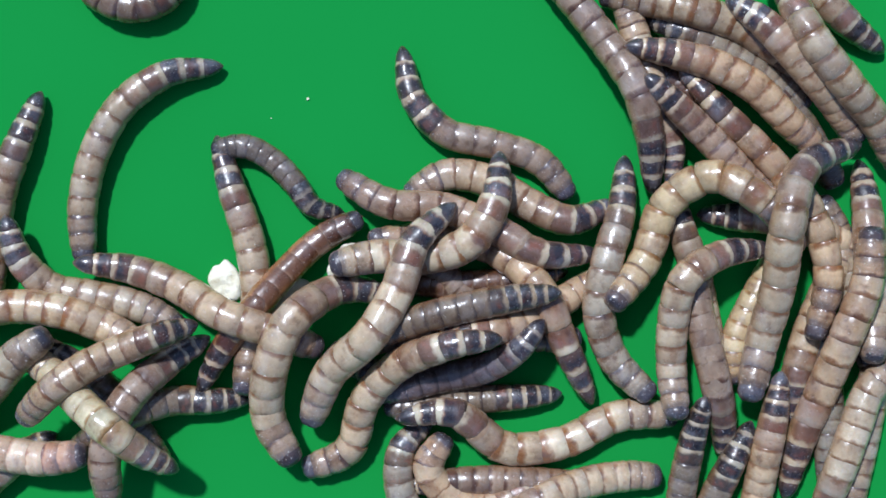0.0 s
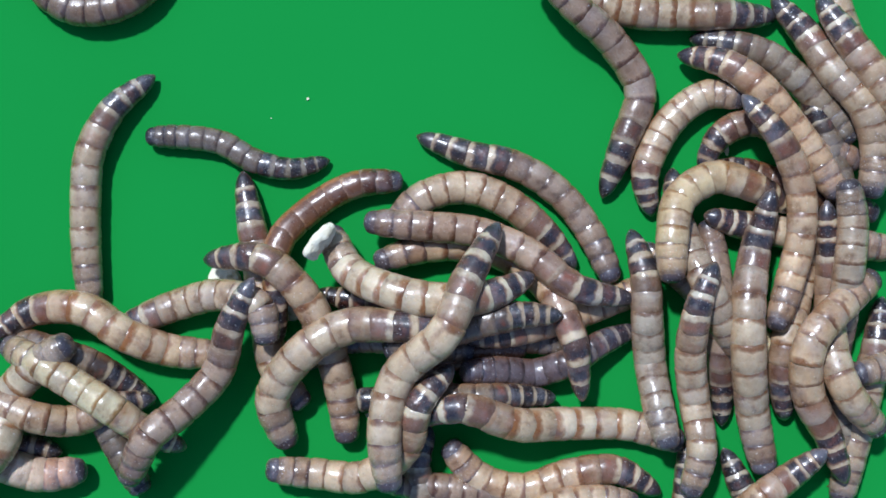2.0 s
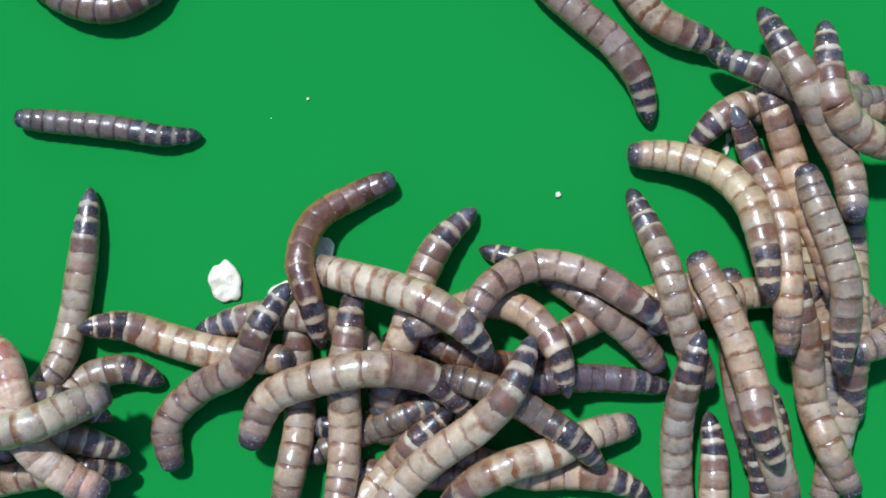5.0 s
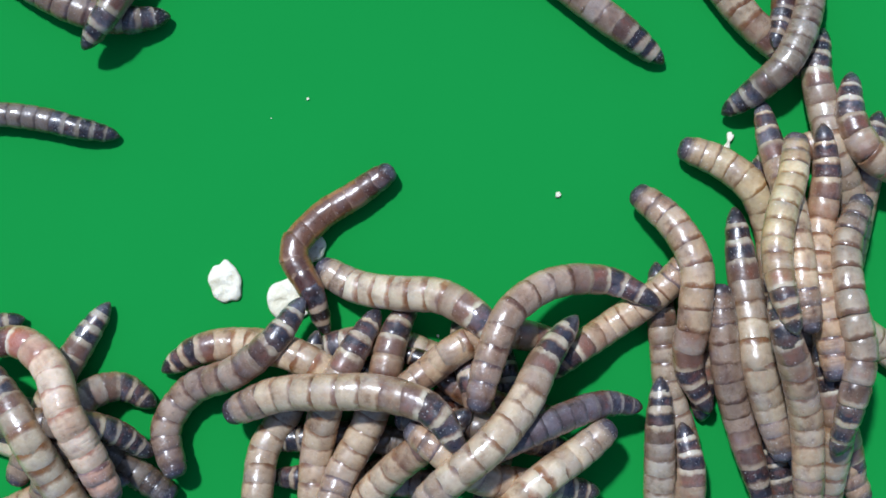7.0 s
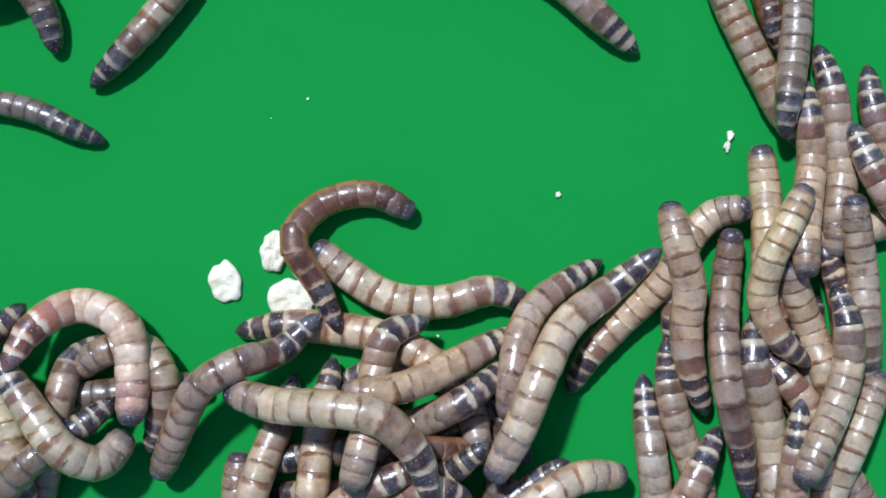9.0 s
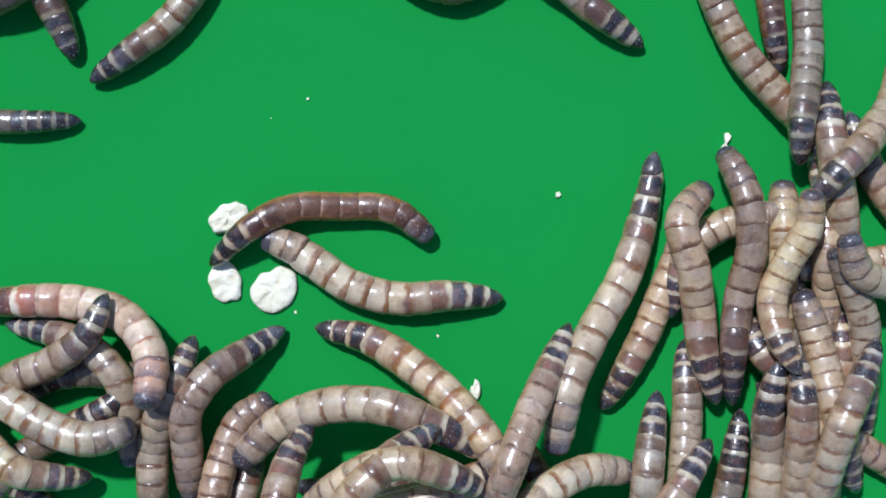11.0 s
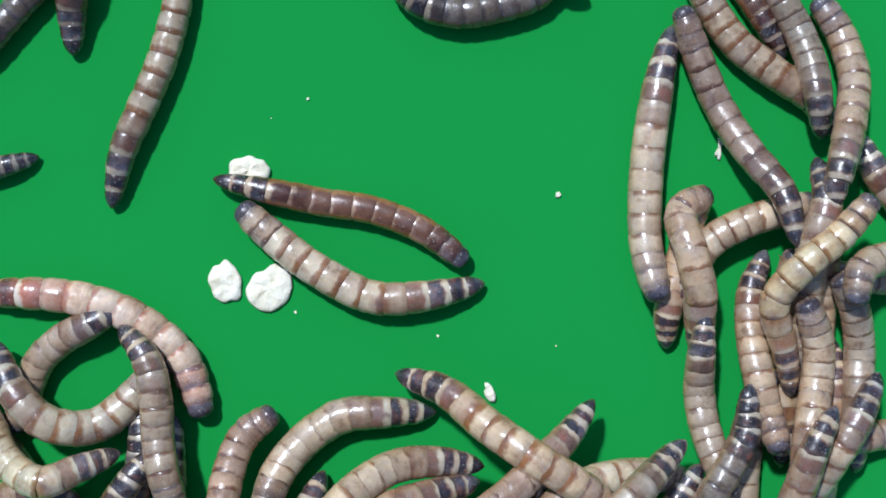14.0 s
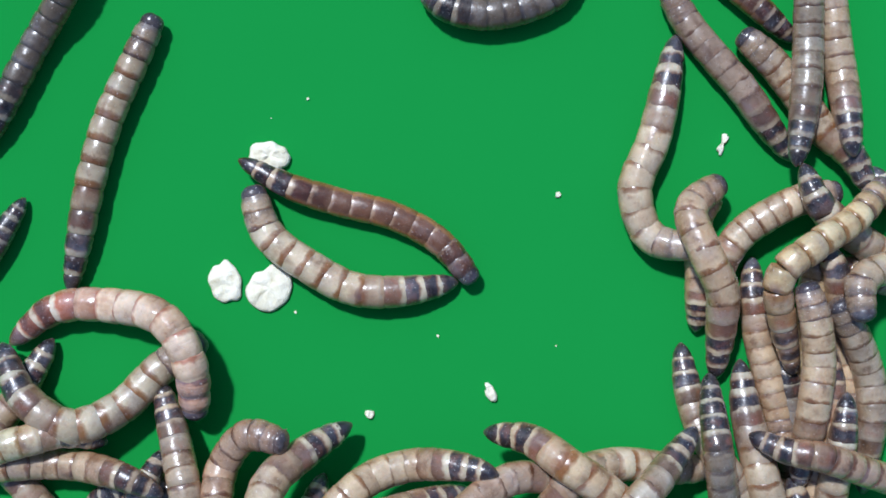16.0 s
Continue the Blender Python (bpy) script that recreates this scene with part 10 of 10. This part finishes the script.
    at('R26', 12.2, 440,-202,32, 432,-270,60, 416,-334,92, 407,-403,89, 405,-479,56, 401,-556,30)
    at('R26', 13, 437,-200,50, 423,-261,75, 412,-319,105, 400,-375,134, 391,-434,144, 390,-499,128)
    at('R26', 13.5, 479,-199,40, 476,-263,45, 475,-326,50, 477,-390,50, 480,-454,50, 485,-518,50)
    at('R26', 13.8, 454,-116,99, 449,-181,84, 451,-249,55, 458,-312,64, 477,-372,75, 501,-433,76)
    at('R26', 14.5, 467,-126,17, 458,-190,28, 456,-254,28, 466,-318,31, 481,-375,56, 496,-435,64)
    at('R26', 15.3, 434,-148,30, 437,-219,28, 451,-287,37, 467,-350,66, 492,-419,54, 520,-491,29)
    at('R26', 16, 426,-173,17, 435,-243,28, 453,-309,39, 482,-367,64, 527,-429,42, 570,-491,28)
    at('R27', 0, 366,411,17, 426,388,28, 485,360,28, 542,326,28, 598,292,28, 651,253,28)
    at('R27', 0.5, 357,399,17, 419,379,33, 477,353,58, 541,328,46, 605,298,28, 656,255,28)
    at('R27', 1, 350,386,17, 416,369,28, 484,356,28, 549,335,31, 603,302,56, 654,255,52)
    at('R27', 1.5, 398,381,17, 465,367,28, 533,349,28, 594,316,28, 650,274,28, 700,224,28)
    at('R27', 2, 447,376,17, 515,365,28, 582,342,28, 637,297,28, 685,245,28, 734,193,28)
    at('R27', 2.5, 467,386,17, 535,373,28, 597,339,28, 640,283,28, 679,223,28, 718,163,28)
    at('R27', 3, 462,386,17, 525,356,28, 589,324,28, 638,274,32, 689,223,29, 739,172,28)
    at('R27', 3.5, 506,401,17, 560,359,42, 606,308,66, 653,255,48, 701,199,29, 743,141,28)
    at('R27', 4, 553,409,29, 599,358,57, 628,295,86, 664,234,78, 707,175,46, 746,114,28)
    at('R27', 4.8, 481,359,60, 538,328,85, 594,293,97, 653,261,97, 726,239,67, 802,227,40)
    at('R27', 5.7, 448,297,47, 509,291,73, 574,290,80, 636,299,90, 703,330,67, 762,379,40)
    at('R27', 6.5, 457,247,17, 516,263,37, 572,293,45, 615,334,64, 644,393,58, 643,459,54)
    at('R27', 7, 502,243,26, 552,280,51, 598,323,68, 631,383,62, 651,453,43, 652,524,30)
    at('R27', 7.5, 559,247,39, 593,301,65, 635,361,56, 653,434,30, 652,506,28, 649,577,28)
    at('R27', 8.2, 610,266,99, 627,338,77, 638,413,45, 632,486,34, 629,558,28, 624,629,28)
    at('R27', 9, 598,199,65, 604,263,71, 618,332,49, 626,399,44, 633,468,29, 641,535,28)
    at('R27', 9.8, 600,178,93, 602,243,108, 618,312,81, 633,385,49, 639,457,28, 644,526,28)
    at('R27', 10.7, 620,160,65, 620,228,79, 635,300,54, 647,373,29, 645,444,28, 648,515,28)
    at('R27', 11.5, 631,142,60, 629,211,80, 642,284,58, 655,360,30, 651,432,28, 651,505,28)
    at('R27', 12.2, 633,150,54, 634,218,75, 646,290,54, 652,363,35, 638,432,39, 631,505,28)
    at('R27', 13, 646,185,60, 648,249,68, 652,318,42, 639,385,29, 620,449,28, 611,515,28)
    at('R27', 13.8, 670,200,53, 658,263,69, 649,329,51, 626,391,41, 593,448,45, 580,514,30)
    at('R27', 14.5, 649,191,49, 648,253,69, 649,318,57, 645,386,31, 630,450,28, 621,515,28)
    at('R27', 15.3, 636,171,45, 639,238,67, 649,311,51, 651,385,29, 651,457,28, 651,528,28)
    at('R27', 16, 615,148,80, 629,222,69, 638,295,65, 644,371,52, 642,443,62, 639,515,68)
    at('U1', 0, -85,11,16, -40,-18,26, 3,-49,26, 43,-84,26, 80,-122,26, 117,-160,26)
    at('U1', 1.5, -95,-151,16, -70,-178,26, -45,-207,26, -23,-237,26, -3,-269,26, 16,-301,26)
    at('U1', 3, -136,-161,16, -93,-181,26, -50,-202,26, -10,-226,26, 28,-254,26, 67,-281,26)
    at('U1', 4, -136,-202,16, -91,-219,26, -48,-238,26, -7,-262,26, 30,-291,26, 67,-322,26)
    at('U1', 6.5, -146,-202,16, -99,-221,26, -53,-242,26, -8,-266,26, 34,-294,26, 77,-322,26)
    at('U1', 7.5, -166,-222,16, -126,-249,26, -87,-276,26, -47,-303,26, -5,-328,26, 36,-352,26)
    at('U1', 9, -146,-262,16, -108,-290,26, -70,-319,26, -34,-349,26, 1,-381,26, 36,-412,26)
    at('U1', 11.5, -227,-505,16, -169,-511,26, -112,-519,26, -56,-529,26, 0,-541,26, 56,-554,26)
    at('U1', 16, -227,-526,16, -169,-531,26, -112,-539,26, -56,-549,26, 0,-561,26, 56,-574,26)
    at('U2', 0, -65,-121,16, -16,-114,26, 33,-108,26, 81,-100,26, 129,-90,26, 177,-80,26)
    at('U2', 1.5, -85,-212,16, -37,-198,26, 11,-186,26, 60,-176,26, 108,-168,26, 157,-160,26)
    at('U2', 3, -85,-242,16, -41,-228,26, 2,-216,26, 47,-208,26, 92,-204,26, 137,-201,26)
    at('U2', 4, -85,-262,16, -38,-257,26, 8,-252,26, 54,-250,26, 101,-251,26, 147,-251,26)
    at('U2', 6.5, -45,-252,16, -5,-236,26, 35,-223,26, 77,-223,26, 118,-236,26, 157,-251,26)
    at('U2', 7.5, -65,-343,16, -25,-327,26, 15,-311,26, 53,-293,26, 90,-272,26, 127,-251,26)
    at('U2', 9, -85,-364,16, -47,-350,26, -9,-338,26, 28,-321,26, 62,-301,26, 97,-281,26)
    at('U2', 11.5, -85,-526,16, -41,-518,26, 4,-514,26, 48,-513,26, 93,-513,26, 137,-513,26)
    at('U2', 16, -85,-546,16, -41,-538,26, 4,-534,26, 48,-533,26, 93,-533,26, 137,-533,26)
    at('U3', 0, 675,-100,16, 678,-166,26, 685,-233,26, 688,-299,26, 690,-366,26, 692,-433,26)
    at('U3', 1.5, 665,-121,16, 673,-175,26, 685,-229,26, 697,-284,26, 709,-338,26, 722,-392,26)
    at('U3', 3.5, 705,-19,16, 712,-81,26, 721,-143,26, 723,-206,26, 723,-269,26, 722,-332,26)
    at('U3', 6.5, 649,-40,16, 648,-108,26, 650,-177,26, 653,-245,26, 657,-314,26, 661,-382,26)
    at('U3', 9, 665,-80,16, 659,-146,26, 657,-213,26, 655,-279,26, 653,-346,26, 651,-412,26)
    at('U3', 11.5, 624,-40,16, 630,-110,26, 638,-180,26, 644,-251,26, 648,-321,26, 651,-392,26)
    at('U3', 13, 644,-60,16, 645,-126,26, 650,-193,26, 654,-259,26, 658,-326,26, 661,-392,26)
    at('U3', 16, 695,-80,16, 693,-144,26, 693,-209,26, 689,-274,26, 681,-338,26, 672,-402,26)
    at('U4', 0, 553,345,16, 584,299,26, 616,255,26, 647,208,26, 674,160,26, 702,112,26)
    at('U4', 1.5, 644,305,16, 664,253,26, 685,201,26, 703,149,26, 717,95,26, 732,41,26)
    at('U4', 3.5, 624,264,16, 644,204,26, 665,145,26, 680,84,26, 691,23,26, 702,-39,26)
    at('U4', 6.5, 553,-80,16, 566,-142,26, 582,-204,26, 596,-266,26, 609,-329,26, 621,-392,26)
    at('U4', 9, 624,-80,16, 637,-142,26, 653,-204,26, 667,-266,26, 680,-329,26, 692,-392,26)
    at('U4', 11.5, 563,-121,16, 585,-175,26, 609,-230,26, 630,-286,26, 646,-344,26, 661,-402,26)
    at('U4', 13, 624,-100,16, 637,-158,26, 653,-216,26, 667,-274,26, 680,-333,26, 692,-392,26)
    at('U4', 16, 604,-161,16, 610,-216,26, 619,-273,26, 624,-329,26, 628,-386,26, 631,-443,26)
    at('U5', 0, -186,-202,16, -125,-219,26, -65,-236,26, -2,-239,26, 58,-222,26, 117,-201,26)
    at('U5', 1.5, -166,-262,16, -109,-257,26, -53,-252,26, 4,-250,26, 60,-251,26, 117,-251,26)
    at('U5', 3, -227,-283,16, -168,-295,26, -110,-307,26, -52,-315,26, 7,-319,26, 67,-322,26)
    at('U5', 4, -227,-303,16, -165,-309,26, -103,-318,26, -43,-331,26, 17,-346,26, 77,-362,26)
    at('U5', 6.5, -318,-333,16, -250,-326,26, -183,-321,26, -116,-325,26, -50,-338,26, 16,-352,26)
    at('U5', 7.5, -328,-364,16, -260,-356,26, -193,-351,26, -126,-356,26, -60,-369,26, 6,-382,26)
    at('U5', 9, -348,-394,16, -283,-377,26, -218,-364,26, -153,-364,26, -88,-377,26, -24,-392,26)
    at('U5', 11.5, -369,-546,16, -299,-548,26, -230,-552,26, -161,-554,26, -93,-554,26, -24,-554,26)
    at('U5', 16, -369,-566,16, -298,-564,26, -230,-564,26, -161,-564,26, -93,-564,26, -24,-564,26)
    at('U6', 0, -65,-424,16, 2,-417,26, 68,-413,26, 135,-413,26, 202,-418,26, 268,-422,26)
    at('U6', 1.5, -146,-435,16, -81,-441,26, -17,-449,26, 48,-455,26, 113,-459,26, 177,-463,26)
    at('U6', 3, -85,-364,16, -24,-362,26, 36,-362,26, 97,-362,26, 157,-362,26, 218,-362,26)
    at('U6', 4, -105,-384,16, -44,-382,26, 16,-382,26, 77,-384,26, 137,-388,26, 198,-392,26)
    at('U6', 6.5, -308,-404,16, -242,-406,26, -177,-410,26, -113,-414,26, -48,-418,26, 16,-422,26)
    at('U6', 7.5, -308,-414,16, -242,-412,26, -177,-412,26, -113,-414,26, -48,-418,26, 16,-422,26)
    at('U6', 9, -308,-435,16, -238,-435,26, -169,-437,26, -101,-439,26, -32,-441,26, 36,-443,26)
    at('U6', 11.5, -348,-526,16, -278,-519,26, -210,-515,26, -141,-511,26, -73,-507,26, -4,-503,26)
    at('U6', 16, -348,-566,16, -278,-559,26, -210,-555,26, -141,-551,26, -73,-547,26, -4,-543,26)
    for worm, rings, half, rows in WORMS.values():
        crawl(worm, rings, rows, half)
    slide(flake_round, (0.0, -28.0, -8.5, 0, 0, 0), (4.0, -27.5, -9.5, 0, 0, 10), (6.5, -27.2, -9.2, 0, 0, 0), (7.5, -27.4, -9.1, 0, 0, 5),
          (9.0, -27.2, -9.0, 0, 0, 10), (11.5, -30.8, -7.2, 0, 0, 40), (16.0, -31.2, -7.1, 0, 0, 42))
    slide(flake_bitten, (0.0, -18.0, -2.0, 2, 40, 60), (0.5, -22.0, -1.5, 6, 70, 50), (1.0, -23.6, 0.3, 10, 72, 42), (2.0, -21.6, 1.7, 11, 72, 53),
          (3.0, -23.0, -0.6, 9, 60, 75), (4.0, -22.0, -0.8, 2, 20, 60), (6.5, -24.6, -1.0, 0, 0, 40), (7.5, -24.4, 0.4, 0, 0, 50), (8.2, -26.0, 0.8, 0, 0, 60), (9.0, -30.4, -0.4, 0, 0, 90),
          (11.5, -39.0, 7.6, 0, 0, 20), (13.0, -36.4, 11.6, 0, 0, 5), (13.8, -35.2, 13.8, 0, 0, 3), (14.5, -34.0, 14.8, 0, 0, 2), (15.3, -33.0, 15.4, 0, 0, 0), (16.0, -31.2, 16.8, 0, 0, -4))
    slide(crumb_long, (0.0, 3.0, -27.0, 0, 0, 0), (9.0, 3.0, -26.5, 0, 0, 0), (11.5, 6.8, -25.4, 0, 0, 0), (13.0, 8.2, -25.4, 0, 0, 20),
          (14.5, 8.5, -26.1, 0, 0, 25), (16.0, 8.6, -25.9, 0, 0, 28))
    slide(crumb_thin, (0.0, 51.0, 19.0, 0, 0, 0), (6.5, 51.4, 19.2, 0, 0, -20), (9.0, 51.5, 19.5, 0, 0, -20), (14.5, 49.8, 18.2, 0, 0, -15), (16.0, 50.4, 19.0, 0, 0, -25))


motions()
